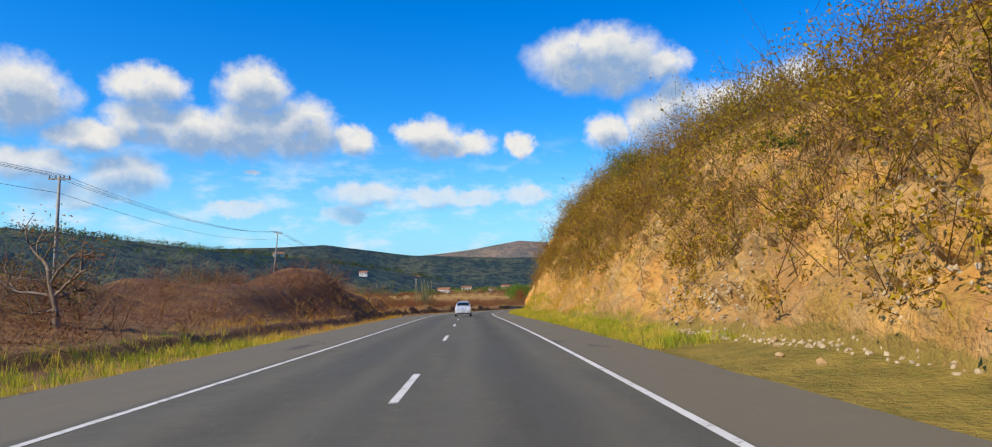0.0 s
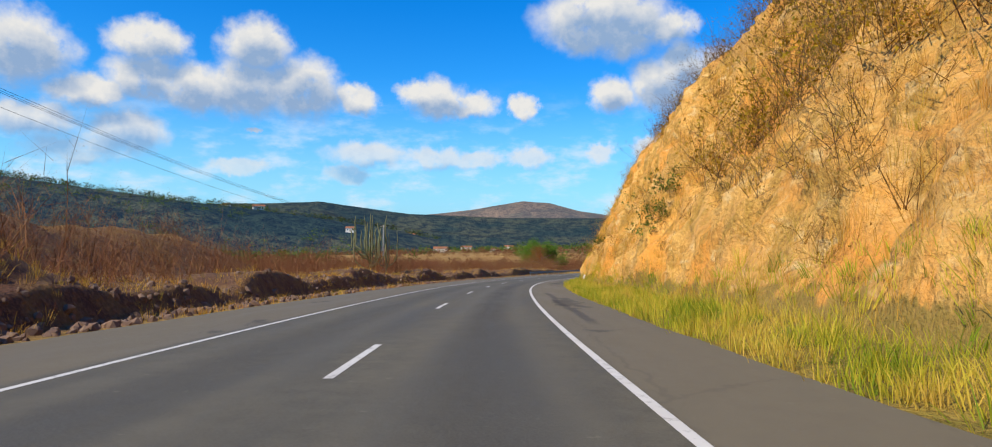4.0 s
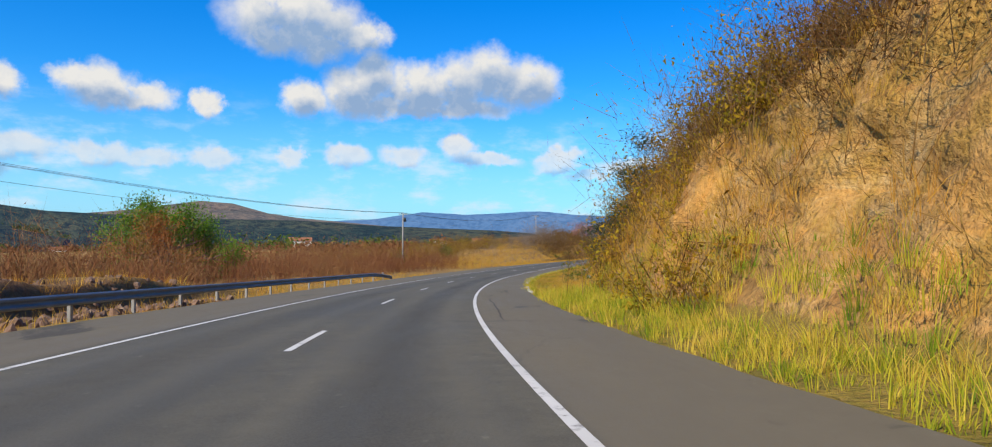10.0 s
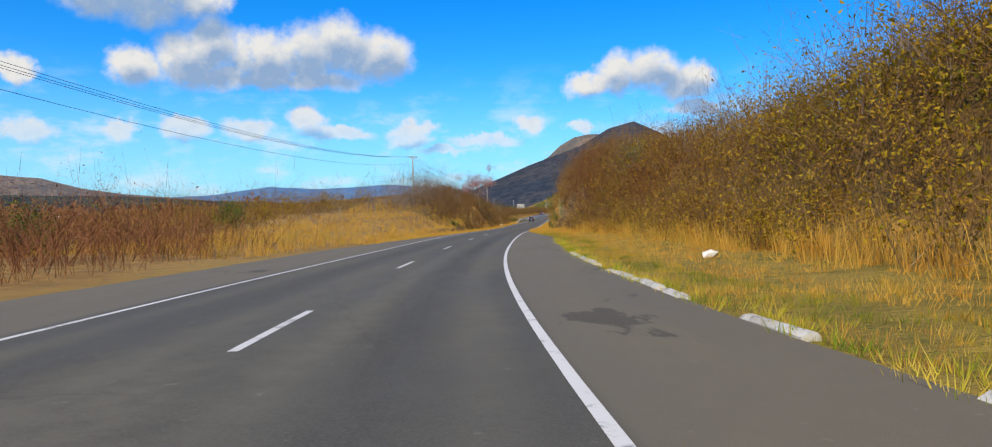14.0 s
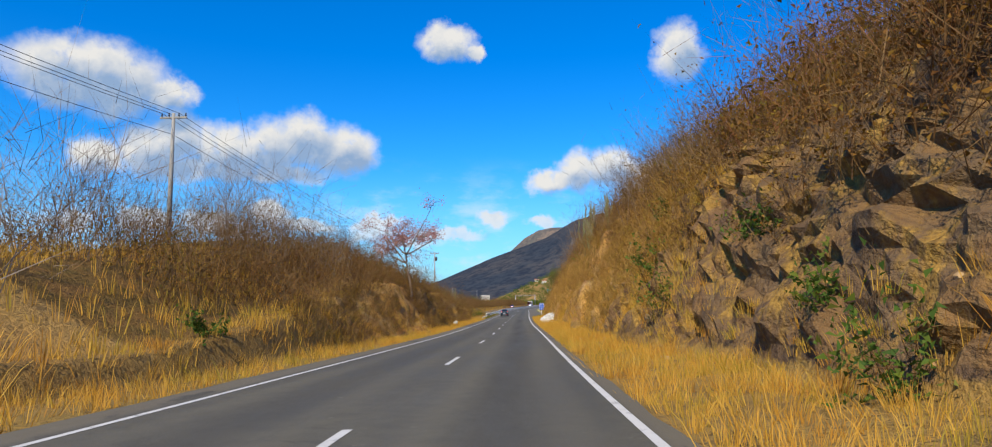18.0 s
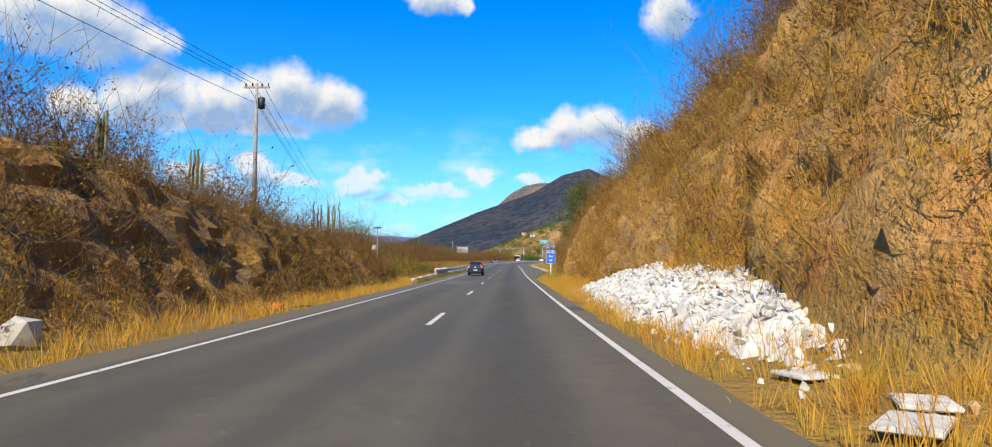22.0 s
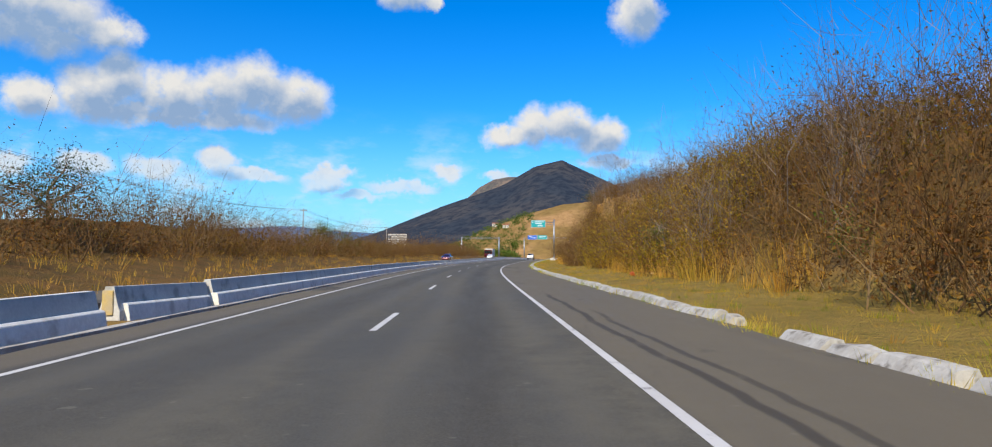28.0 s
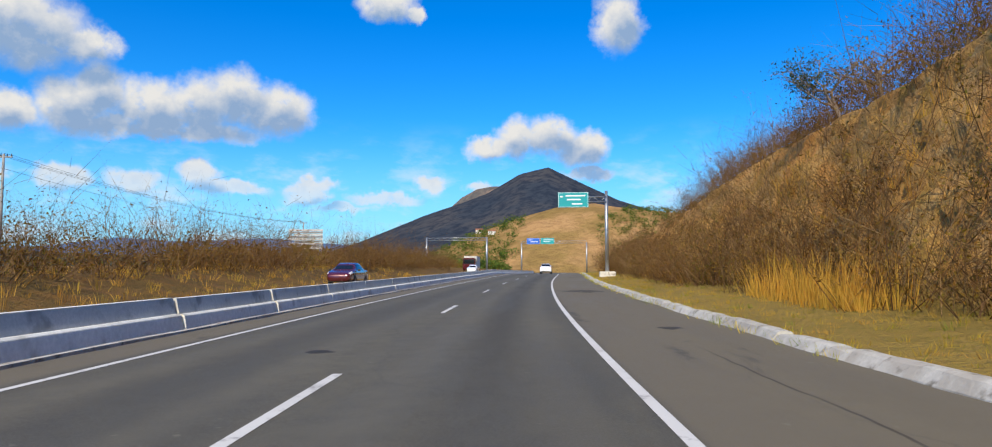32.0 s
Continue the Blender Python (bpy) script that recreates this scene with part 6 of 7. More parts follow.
def truss(parent, x0, x1, z, deep=0.5):
    for dz in (0, deep):
        for dy in (0, deep):
            part("chord", rod("chord", (x0, dy, z + dz), (x1, dy, z + dz), 0.045, 0.045, M_STEEL, 8), parent)
    n = max(2, int((x1 - x0) / 0.7))
    for k in range(n):
        a, b = x0 + (x1 - x0) * k / n, x0 + (x1 - x0) * (k + 1) / n
        part("brace", rod("brace", (a, 0, z + (deep if k % 2 else 0)), (b, 0, z + (0 if k % 2 else deep)), 0.03, 0.03, M_STEEL, 6), parent)


arm = thing("cantilever_sign", "green direction sign hung from a steel cantilever mast", "road sign", spot(756, 9.2, 0.0), facing(756) + 0.03)
part("mast", rod("mast", (0, 0.25, 0), (0, 0.25, 9.4), 0.22, 0.16, M_STEEL), arm)
part("plinth", box("plinth", (1.7, 1.4, 0.9), (0, 0.25, 0.15), M_WHITEWASH, 0.05), arm, "whitewashed concrete plinth")
truss(arm, -5.2, 0.0, 8.2, 0.55)
sign_panel(arm, -3.6, 8.4, 3.3, 1.65, M_GREEN, [(0.27, 0.25, 0.9), (0.02, 0.3, 0.75), (-0.27, 0.45, 0.8), (0.22, 0.07, 0.16)])

por = thing("sign_gantry", "steel gantry across the road with blue and green signs", "road sign", spot(880, 0, 0.0), facing(880))
for x in (-8.2, 10.0):
    part("mast", rod("mast", (x, 0.25, -0.5), (x, 0.25, 8.6), 0.22, 0.18, M_STEEL), por)
truss(por, -8.2, 10.0, 8.4, 0.6)
sign_panel(por, -4.9, 9.0, 3.6, 1.7, M_BLUE, [(0.2, 0.15, 0.45), (-0.1, 0.3, 0.85)])
sign_panel(por, -0.9, 9.0, 3.8, 1.7, M_GREEN, [(0.2, 0.2, 0.9), (-0.1, 0.2, 0.7)])
por2 = thing("sign_gantry", "bare steel gantry across the opposite carriageway", "gantry", spot(818, -17, 0.0), facing(818))
for x in (-6.0, 6.0):
    part("mast", rod("mast", (x, 0.25, -0.5), (x, 0.25, 7.2), 0.22, 0.18, M_STEEL), por2)
truss(por2, -6.0, 6.0, 6.6, 0.5)

bill = thing("billboard", "worn empty billboard frame on posts above the scrub", "billboard", on_ground(784, -35), facing(784) + 0.15)
for k in range(5):
    part("post", box("post", (0.14, 0.14, 6.2), (-2.4 + 1.2 * k, 0.1, 2.6), M_POLE, 0.01), bill)
for k in range(9):
    part("slat", box("slat", (5.2 if k % 3 else 4.3, 0.04, 0.27), (0.0 if k % 3 else 0.4, 0, 2.9 + 0.34 * k), M_POLE if k % 2 else M_WHITEWASH, 0.005), bill)
solar = thing("solar_lamp", "slim pole with a small solar panel on top", "pole", on_ground(533, -12), facing(533))
part("shaft", rod("shaft", (0, 0, -0.2), (0, 0, 4.6), 0.06, 0.05, M_POLE), solar)
part("panel", box("panel", (0.9, 0.5, 0.05), (0, 0, 4.65), M_TRIM, 0.01, Matrix.Rotation(0.25, 4, "X")), solar)
part("box", box("box", (0.4, 0.25, 0.45), (-0.35, 0, 2.6), M_WHITEWASH, 0.02), solar, "pale equipment box")

# ---- the opposite carriageway behind the barrier
opp = tagged(new("road_opposite", ribbon("road_opposite", 560, 1100, -15.0, -8.2, 0.05, M_ASPHALT, 4.0, 0.5)), "asphalt carriageway behind the barrier", "road", kind="structure")


# ---- wooden fence far left
fence = thing("fence", "old wooden fence posts along the dry field", "fence")
for s in np.arange(592, 640, 2.2):
    p = part("post", box("post", (0.12, 0.12, 1.5), (0, 0, 0.6), M_BARK, 0.02), fence)
    p.matrix_basis = Matrix.Translation(on_ground(s, -29.0)) @ Matrix.Rotation(0.05 * math.sin(s), 4, "Y")


def catmull(c, t):
    """Rows of c blended smoothly at the parameters t (0 to len-1)."""
    c = np.asarray(c, float)
    n = len(c)
    t = np.clip(np.asarray(t, float), 0, n - 1)
    i = np.minimum(t.astype(int), n - 2)
    f = (t - i).reshape(-1, *([1] * (c.ndim - 1)))
    p0, p1, p2, p3 = c[np.maximum(i - 1, 0)], c[i], c[i + 1], c[np.minimum(i + 2, n - 1)]
    return p1 + 0.5 * f * (p2 - p0 + f * (2 * p0 - 5 * p1 + 4 * p2 - p3 + f * (3 * (p1 - p2) + p3 - p0)))


class Hull:
    """A car's skin from stations: y, sill height, waist height, half width, roof height, half width of the roof."""

    def __init__(self, stations):
        net = []
        for y, zs, zw, w, zr, wr in stations:
            net.append([(0, y, zs), (0.72 * w, y, zs), (0.96 * w, y, zs + 0.10), (w, y, zs + (zw - zs) * 0.55), (0.965 * w, y, zw), (wr, y, zr - 0.05 * (zr > zw + 0.1)), (0.7 * wr, y, zr), (0, y, zr + 0.012)])
        self.net = np.array(net)
        self.n = len(net)

    def at(self, a, b):
        """Points at the station parameters a and section parameters b, as a grid."""
        rows = catmull(self.net, a)
        return np.stack([catmull(r, b) for r in rows])

    def patch(self, name, a0, a1, b0, b1, mat, out=0.0, na=12, nb=10, both=False, taper=(0, 0)):
        """Part of the skin, lifted by out; taper slants its ends."""
        g = self.at(np.linspace(a0, a1, na), np.linspace(b0, b1, nb))
        if taper[0] or taper[1]:
            A = np.linspace(a0, a1, na)
            w = np.linspace(0, 1, nb)
            g = np.stack([np.stack([self.at(np.array([x + taper[0] * q * (1 - k / (na - 1)) + taper[1] * q * k / (na - 1)]), np.array([b0 + (b1 - b0) * q]))[0, 0] for q in w]) for k, x in enumerate(A)])
        da, db = np.gradient(g, axis=0), np.gradient(g, axis=1)
        nrm = np.cross(da, db)
        nrm /= np.linalg.norm(nrm, axis=2, keepdims=True) + 1e-9
        mid = g.mean((0, 1))
        if ((g + nrm * 0.01 - np.array([0, mid[1] * 0 + self.net[:, 0, 1].mean(), 0.7])) ** 2).sum() < ((g - nrm * 0.01 - np.array([0, self.net[:, 0, 1].mean(), 0.7])) ** 2).sum():
            nrm = -nrm
        g = g + nrm * out
        v, f = g.reshape(-1, 3), grid_faces(na, nb)
        if both:
            m = v * np.array([-1, 1, 1])
            v, f = np.concatenate([v, m]), np.concatenate([f, f[:, ::-1] + len(m)])
        return sheet(name, v, f, mat, True)

    def shell(self, mat):
        g = self.at(np.linspace(0, self.n - 1, 64), np.linspace(0, 7, 36))
        v, f = g.reshape(-1, 3), grid_faces(64, 36)
        v = np.concatenate([v, v * np.array([-1, 1, 1])])
        f = np.concatenate([f, f[:, ::-1] + len(g) * 36])
        me = sheet("body", v, f, mat, True)
        bm = bmesh.new()
        bm.from_mesh(me)
        bmesh.ops.remove_doubles(bm, verts=bm.verts[:], dist=0.002)
        bmesh.ops.holes_fill(bm, edges=[e for e in bm.edges if e.is_boundary])
        bmesh.ops.recalc_face_normals(bm, faces=bm.faces[:])
        bm.to_mesh(me)
        bm.free()
        return me


def wheel(parent, x, y, r, w=0.19):
    sgn = 1 if x > 0 else -1
    prof = [(0.62 * r, -w / 2), (0.9 * r, -w / 2), (r, -w / 2 + 0.04), (r, w / 2 - 0.04), (0.9 * r, w / 2), (0.62 * r, w / 2)]
    a = np.arange(28) * 2 * math.pi / 28
    v = np.stack([np.stack([np.full(28, o), q * np.cos(a), q * np.sin(a)], -1) for q, o in prof], 1)
    f = grid_faces(29, len(prof)) % (28 * len(prof))
    ob = part("wheel", sheet("tyre", v.reshape(-1, 3), f, M_RUBBER, True), parent, "black tyre on a grey rim")
    ob.matrix_basis = Matrix.Translation((x, y, r))
    bm = bmesh.new()
    bmesh.ops.create_cone(bm, cap_ends=True, segments=28, radius1=0.63 * r, radius2=0.55 * r, depth=0.05, matrix=Matrix.Translation((sgn * (w / 2 - 0.04), 0, 0)) @ Matrix.Rotation(sgn * math.pi / 2, 4, "Y"))
    rim = part("rim", solid(bm, "rim", M_RIM, 0.006), ob)
    for k in range(6):
        t = k * math.pi / 3
        part("spoke", box("spoke", (0.02, 0.05, 0.5 * r), (sgn * (w / 2 - 0.012), math.sin(t) * 0.30 * r, math.cos(t) * 0.30 * r), M_RIM, 0.006, Matrix.Rotation(-t, 4, "X")), ob)
    return ob


def arch(hull, parent, y, r, side):
    """A black sheet just proud of the uncut skin, for the shaded hollow of a wheel opening."""
    ys, zs = hull.net[:, 0, 1], hull.net
    a = float(np.interp(y, ys, np.arange(hull.n)))
    w = float(hull.at(np.array([a]), np.array([2.6]))[0, 0, 0])
    t = np.linspace(0, math.pi, 15)
    inner = np.stack([np.full(15, side * (w - 0.10)), y + r * 0.3 * np.cos(t), r * 0.9 + r * 0.3 * np.sin(t)], -1)
    outer = []
    for q in t:
        yy, zz = y + r * 1.17 * math.cos(q), r * 0.98 + r * 1.17 * math.sin(q)
        aa = float(np.interp(yy, ys, np.arange(hull.n)))
        sec = hull.at(np.array([aa]), np.linspace(1, 5, 60))[0]
        outer.append((side * (float(np.interp(zz, sec[:, 2], sec[:, 0])) + 0.006), yy, zz))
    low = [(side * (w + 0.004), y + r * 1.17, 0.2), (side * (w + 0.004), y - r * 1.17, 0.2)]
    v = np.array([*outer, (side * (w - 0.002), y, r * 0.9)])
    f = np.array([[k, k + 1, 15] for k in range(14)])
    part("wheel_arch", sheet("wheel_arch", v, f, M_TRIM), parent)


def car(name, hull, paint, label, at, turn, wheels, windows, lamps, plate, extras):
    ob = thing(name, label, "car", at, turn)
    ob.matrix_basis = ob.matrix_basis @ Matrix.Rotation(math.atan(0.024), 4, "X") if abs(turn) < 2 and at.y > 200 else ob.matrix_basis
    part("body", hull.shell(paint), ob)
    for y, r in wheels:
        for side in (-1, 1):
            a = float(np.interp(y, hull.net[:, 0, 1], np.arange(hull.n)))
            w = float(hull.at(np.array([a]), np.array([2.6]))[0, 0, 0])
            arch(hull, ob, y, r, side)
            wheel(ob, side * (w - 0.085), y, r)
    for nm, a0, a1, b0, b1, both, taper in windows:
        me = hull.patch(nm, a0, a1, b0, b1, M_GLASS, 0.006, 14, 10, both and nm != "side_window", taper)
        part(nm, me, ob, "dark tinted glass")
        if nm == "side_window":
            m2 = me.copy()
            m2.transform(Matrix.Diagonal((-1, 1, 1, 1)))
            m2.flip_normals()
            part(nm, m2, ob, "dark tinted glass")
    for nm, a0, a1, b0, b1, mat in lamps:
        me = hull.patch(nm, a0, a1, b0, b1, mat, 0.012, 8, 8)
        part(nm, me, ob)
        m2 = me.copy()
        m2.transform(Matrix.Diagonal((-1, 1, 1, 1)))
        m2.flip_normals()
        part(nm, m2, ob)
    y, z = plate
    pl = part("number_plate", box("number_plate", (0.42, 0.015, 0.14), (0, y, z), M_SIGNWHITE, 0.004), ob, "white plate with a blue top strip")
    part("plate_strip", box("plate_strip", (0.40, 0.004, 0.03), (0, y - 0.01, z + 0.05), M_BLUE, 0), pl)
    part("plate_bar", box("plate_bar", (0.30, 0.004, 0.055), (0, y - 0.01, z - 0.015), M_TRIM, 0), pl)
    for nm, size, p, mat in extras:
        part(nm, box(nm, size, p, mat, min(size) * 0.3), ob)
    return ob


# small dark hatchback: rear at y = 0
HATCH = Hull([
    (0.00, 0.34, 0.66, 0.62, 0.68, 0.55), (0.03, 0.27, 0.74, 0.74, 0.78, 0.62), (0.10, 0.25, 0.86, 0.785, 0.94, 0.66), (0.20, 0.24, 0.93, 0.80, 1.16, 0.64), (0.32, 0.23, 0.95, 0.81, 1.36, 0.60), (0.46, 0.22, 0.955, 0.815, 1.455, 0.575),
    (0.95, 0.20, 0.94, 0.82, 1.50, 0.575), (1.50, 0.19, 0.93, 0.82, 1.495, 0.575), (2.00, 0.19, 0.92, 0.82, 1.44, 0.57), (2.40, 0.19, 0.92, 0.82, 1.25, 0.59), (2.72, 0.20, 0.92, 0.815, 1.00, 0.66), (3.00, 0.21, 0.88, 0.80, 0.92, 0.62), (3.35, 0.23, 0.80, 0.74, 0.82, 0.52), (3.50, 0.26, 0.70, 0.66, 0.71, 0.45), (3.57, 0.32, 0.60, 0.52, 0.61, 0.38)])
car("hatchback", HATCH, M_NAVY, "dark blue small five-door hatchback in the passing lane", spot(534.8, -1.83, 0.0), facing(534.8),
    [(0.58, 0.29), (2.88, 0.29)],
    [("rear_window", 2.75, 4.75, 5.45, 7.0, True, (0, 0)), ("side_window", 5.45, 6.55, 4.15, 4.86, True, (0.1, 0.0)), ("side_window", 6.65, 8.6, 4.15, 4.86, True, (0.0, -0.75)), ("windscreen", 8.55, 9.85, 5.2, 7.0, True, (0, 0))],
    [("tail_lamp", 2.0, 3.25, 3.9, 5.6, M_REDLAMP), ("reverse_lamp", 1.62, 2.02, 4.0, 5.3, M_CLEARLAMP), ("headlamp", 12.0, 13.0, 3.6, 4.3, M_CLEARLAMP)],
    (-0.012, 0.58),
    [("high_brake_lamp", (0.26, 0.03, 0.025), (0, 0.36, 1.435), M_REDLAMP), ("badge", (0.15, 0.016, 0.10), (0, 0.066, 0.88), M_SIGNWHITE), ("tailgate_latch", (0.05, 0.014, 0.04), (0, 0.035, 0.79), M_CHROME), ("rear_reflector", (0.16, 0.02, 0.04), (0.52, 0.0, 0.47), M_REDLAMP), ("rear_reflector", (0.16, 0.02, 0.04), (-0.52, 0.0, 0.47), M_REDLAMP), ("wiper", (0.36, 0.012, 0.014), (0.05, 0.15, 0.985), M_TRIM), ("bumper_strip", (1.2, 0.03, 0.05), (0, -0.004, 0.42), M_TRIM), ("mirror", (0.17, 0.10, 0.13), (0.90, 2.32, 0.98), M_TRIM), ("mirror", (0.17, 0.10, 0.13), (-0.90, 2.32, 0.98), M_TRIM),
     ("door_handle", (0.02, 0.15, 0.03), (0.822, 1.05, 0.86), M_TRIM), ("door_handle", (0.02, 0.15, 0.03), (0.822, 1.75, 0.85), M_TRIM), ("door_handle", (0.02, 0.15, 0.03), (-0.822, 1.05, 0.86), M_TRIM), ("door_handle", (0.02, 0.15, 0.03), (-0.822, 1.75, 0.85), M_TRIM)])

SEDAN_ST = [
    (0.00, 0.38, 0.70, 0.66, 0.72, 0.58), (0.04, 0.28, 0.84, 0.78, 0.88, 0.66), (0.14, 0.25, 0.95, 0.83, 1.00, 0.68), (0.45, 0.23, 0.97, 0.845, 1.03, 0.68), (0.72, 0.22, 0.96, 0.85, 1.07, 0.66), (1.00, 0.21, 0.955, 0.85, 1.28, 0.61), (1.32, 0.20, 0.95, 0.85, 1.43, 0.575),
    (1.80, 0.19, 0.94, 0.85, 1.475, 0.57), (2.30, 0.19, 0.93, 0.85, 1.465, 0.57), (2.75, 0.19, 0.93, 0.85, 1.36, 0.575), (3.15, 0.19, 0.93, 0.85, 1.14, 0.62), (3.45, 0.20, 0.91, 0.845, 0.97, 0.68), (3.90, 0.22, 0.86, 0.81, 0.89, 0.62), (4.25, 0.24, 0.76, 0.75, 0.77, 0.52), (4.40, 0.30, 0.66, 0.62, 0.67, 0.42)]
SEDAN = Hull(SEDAN_ST)
SEDAN_KIT = ([(0.85, 0.31), (3.45, 0.31)],
             [("rear_window", 4.1, 5.8, 5.1, 7.0, True, (0, 0)), ("side_window", 6.0, 7.4, 4.15, 4.88, True, (0.0, 0.0)), ("side_window", 7.5, 9.4, 4.15, 4.88, True, (0.0, -0.7)), ("windscreen", 9.3, 10.6, 5.2, 7.0, True, (0, 0))],
             [("tail_lamp", 1.4, 2.7, 3.7, 5.0, M_REDLAMP), ("reverse_lamp", 1.5, 2.1, 4.0, 4.4, M_CLEARLAMP), ("headlamp", 12.0, 13.2, 3.6, 4.4, M_CLEARLAMP)],
             (0.02, 0.80),
             [("trunk_strip", (0.7, 0.02, 0.03), (0, 0.09, 0.965), M_CHROME), ("bumper_strip", (1.3, 0.04, 0.13), (0, 0.02, 0.36), M_TRIM), ("mirror", (0.18, 0.10, 0.13), (0.95, 2.95, 1.0), M_TRIM), ("mirror", (0.18, 0.10, 0.13), (-0.95, 2.95, 1.0), M_TRIM)])
car("sedan", SEDAN, M_SILVER, "silver white sedan in the passing lane", spot(74, 0.3, 0.0), facing(74), *SEDAN_KIT)
car("sedan", SEDAN, M_WHITECAR, "white sedan far ahead in the same lane", spot(782, 1.7, 0.0), facing(782), *SEDAN_KIT)
car("sedan", SEDAN, M_REDCAR, "dark red sedan coming along the opposite carriageway", spot(726, -9.8, 0.05), facing(726) + math.pi, *SEDAN_KIT)
car("sedan", SEDAN, M_WHITECAR, "white car on the opposite carriageway", spot(800, -11.0, 0.05), facing(800) + math.pi, *SEDAN_KIT)

# red lorry on the opposite carriageway
lorry = thing("lorry", "red lorry cab with a pale load body on the opposite carriageway", "truck", spot(812, -13.2, 0.05), facing(812) + math.pi)
part("cab", box("cab", (2.3, 1.8, 2.2), (0, 2.6, 1.75), M_REDCAR, 0.15), lorry)
part("windscreen", box("windscreen", (2.0, 0.04, 0.8), (0, 3.5, 2.15), M_GLASS, 0.01), lorry)
part("load_body", box("load_body", (2.4, 5.0, 2.3), (0, -1.0, 2.1), M_WHITEWASH, 0.05), lorry, "pale box body")
for y in (2.6, -1.6, -2.6):
    for x in (-1.0, 1.0):
        wheel(lorry, x, y, 0.48, 0.28)


# ---- far country: woods, trees on the hillside, scattered houses
from mathutils.bvhtree import BVHTree

far_v, far_f, far_n = [], [], 0
for ob in [o for o in scene.objects if o.get("kind") == "structure" and (o.name.startswith("backdrop_wooded") or o.name in ("ground", "plain", "hillside"))]:
    me = ob.data
    co = np.empty(len(me.vertices) * 3, np.float32)
    me.vertices.foreach_get("co", co)
    ix = np.empty(len(me.loops), np.int32)
    me.loops.foreach_get("vertex_index", ix)
    far_v.append(co.reshape(-1, 3))
    far_f.append(ix.reshape(-1, 4) + far_n)
    far_n += len(me.vertices)
lands = BVHTree.FromPolygons(np.concatenate(far_v).tolist(), np.concatenate(far_f).tolist())


def drop(x, y):
    hit = lands.ray_cast((x, y, 900), (0, 0, -1))[0]
    return hit.z if hit else -20.0


def bearing_spot(eye, az, dist):
    a = radians(az)
    x, y = eye[0] - math.sin(a) * dist, eye[1] + math.cos(a) * dist
    return Vector((x, y, drop(x, y)))


def clear_of_road(p, left=70.0, right=60.0):
    """True where p lies well off the road's own banks."""
    j = int(np.argmin((RX - p.x) ** 2 + (RY - p.y) ** 2))
    u = math.cos(RH[j]) * (p.x - RX[j]) + math.sin(RH[j]) * (p.y - RY[j])
    return u < -left or u > right or j > len(RX) - 5


def woods(name, seed, places, size, leaves, mat, label):
    so = Soup(seed)
    g = so.rng
    c = np.array(places)
    n = len(c)
    r = size * g.uniform(0.5, 1.3, n)
    d = g.normal(size=(n, leaves, 3))
    d /= np.linalg.norm(d, axis=2, keepdims=True)
    at = c[:, None] + d * (r[:, None] * g.uniform(0.4, 1, (n, leaves)))[..., None] * np.array([1.1, 1.1, 0.75]) + np.array([0, 0, 0.55]) * r[:, None, None]
    so.leaves(at.reshape(-1, 3), np.repeat(r, leaves) * 0.22)
    return tagged(new(name, so.mesh(name, mat)), label, "woods", kind="stuff")


g = np.random.default_rng(81)
E0 = (10, 150)
spots = []
while len(spots) < 2600:
    az, dist = g.uniform(-30, 62), 150 + 950 * g.uniform() ** 0.7
    p = bearing_spot(E0, az, dist)
    k = noise.noise(p * 0.006) + 0.55 * noise.noise(p * 0.03)
    if k > (0.18 if dist < 330 else -0.02) and clear_of_road(p):
        spots.append(p)
woods("far_woods", 82, spots, 3.6, 24, M_LEAF_GREEN, "dark green trees scattered over the valley")
spots = []
for k in range(900):
    a = g.uniform(4, 66)
    p = bearing_spot((0, 102), a, 745 + g.uniform(-40, 25))
    if noise.noise(p * 0.02) > -0.15:
        spots.append(p)
woods("crest_woods", 86, spots, 4.2, 20, M_LEAF_DARK, "dark trees along the crest of the wooded range")
spots = []
while len(spots) < 1600:
    p = bearing_spot(E0, g.uniform(-30, 62), g.uniform(90, 420))
    if noise.noise(p * 0.012) > -0.1 and clear_of_road(p, 45):
        spots.append(p)
woods("far_scrub", 83, spots, 2.0, 44, M_REDSCRUB, "reddish brown scrub over the plain")
E1 = (302, 571)
spots = []
while len(spots) < 1900:
    p = bearing_spot(E1, g.uniform(-62, -30), g.uniform(230, 560))
    k = noise.noise(p * 0.012)
    if k > -0.28 + 0.55 * max(0, (p.z - 8) / 26) and clear_of_road(p, 24, 22):
        spots.append(p)
woods("hillside_trees", 84, spots, 2.8, 40, M_LEAF_GREEN, "dark green trees over the foot of the hillside")
spots = [p for p in (bearing_spot(E1, g.uniform(-45, -20), g.uniform(90, 330)) for _ in range(1100)) if clear_of_road(p, 26, 26)]
woods("far_scrub", 85, spots, 2.2, 40, M_SCRUB_LEAF, "brown scrub beyond the barrier")


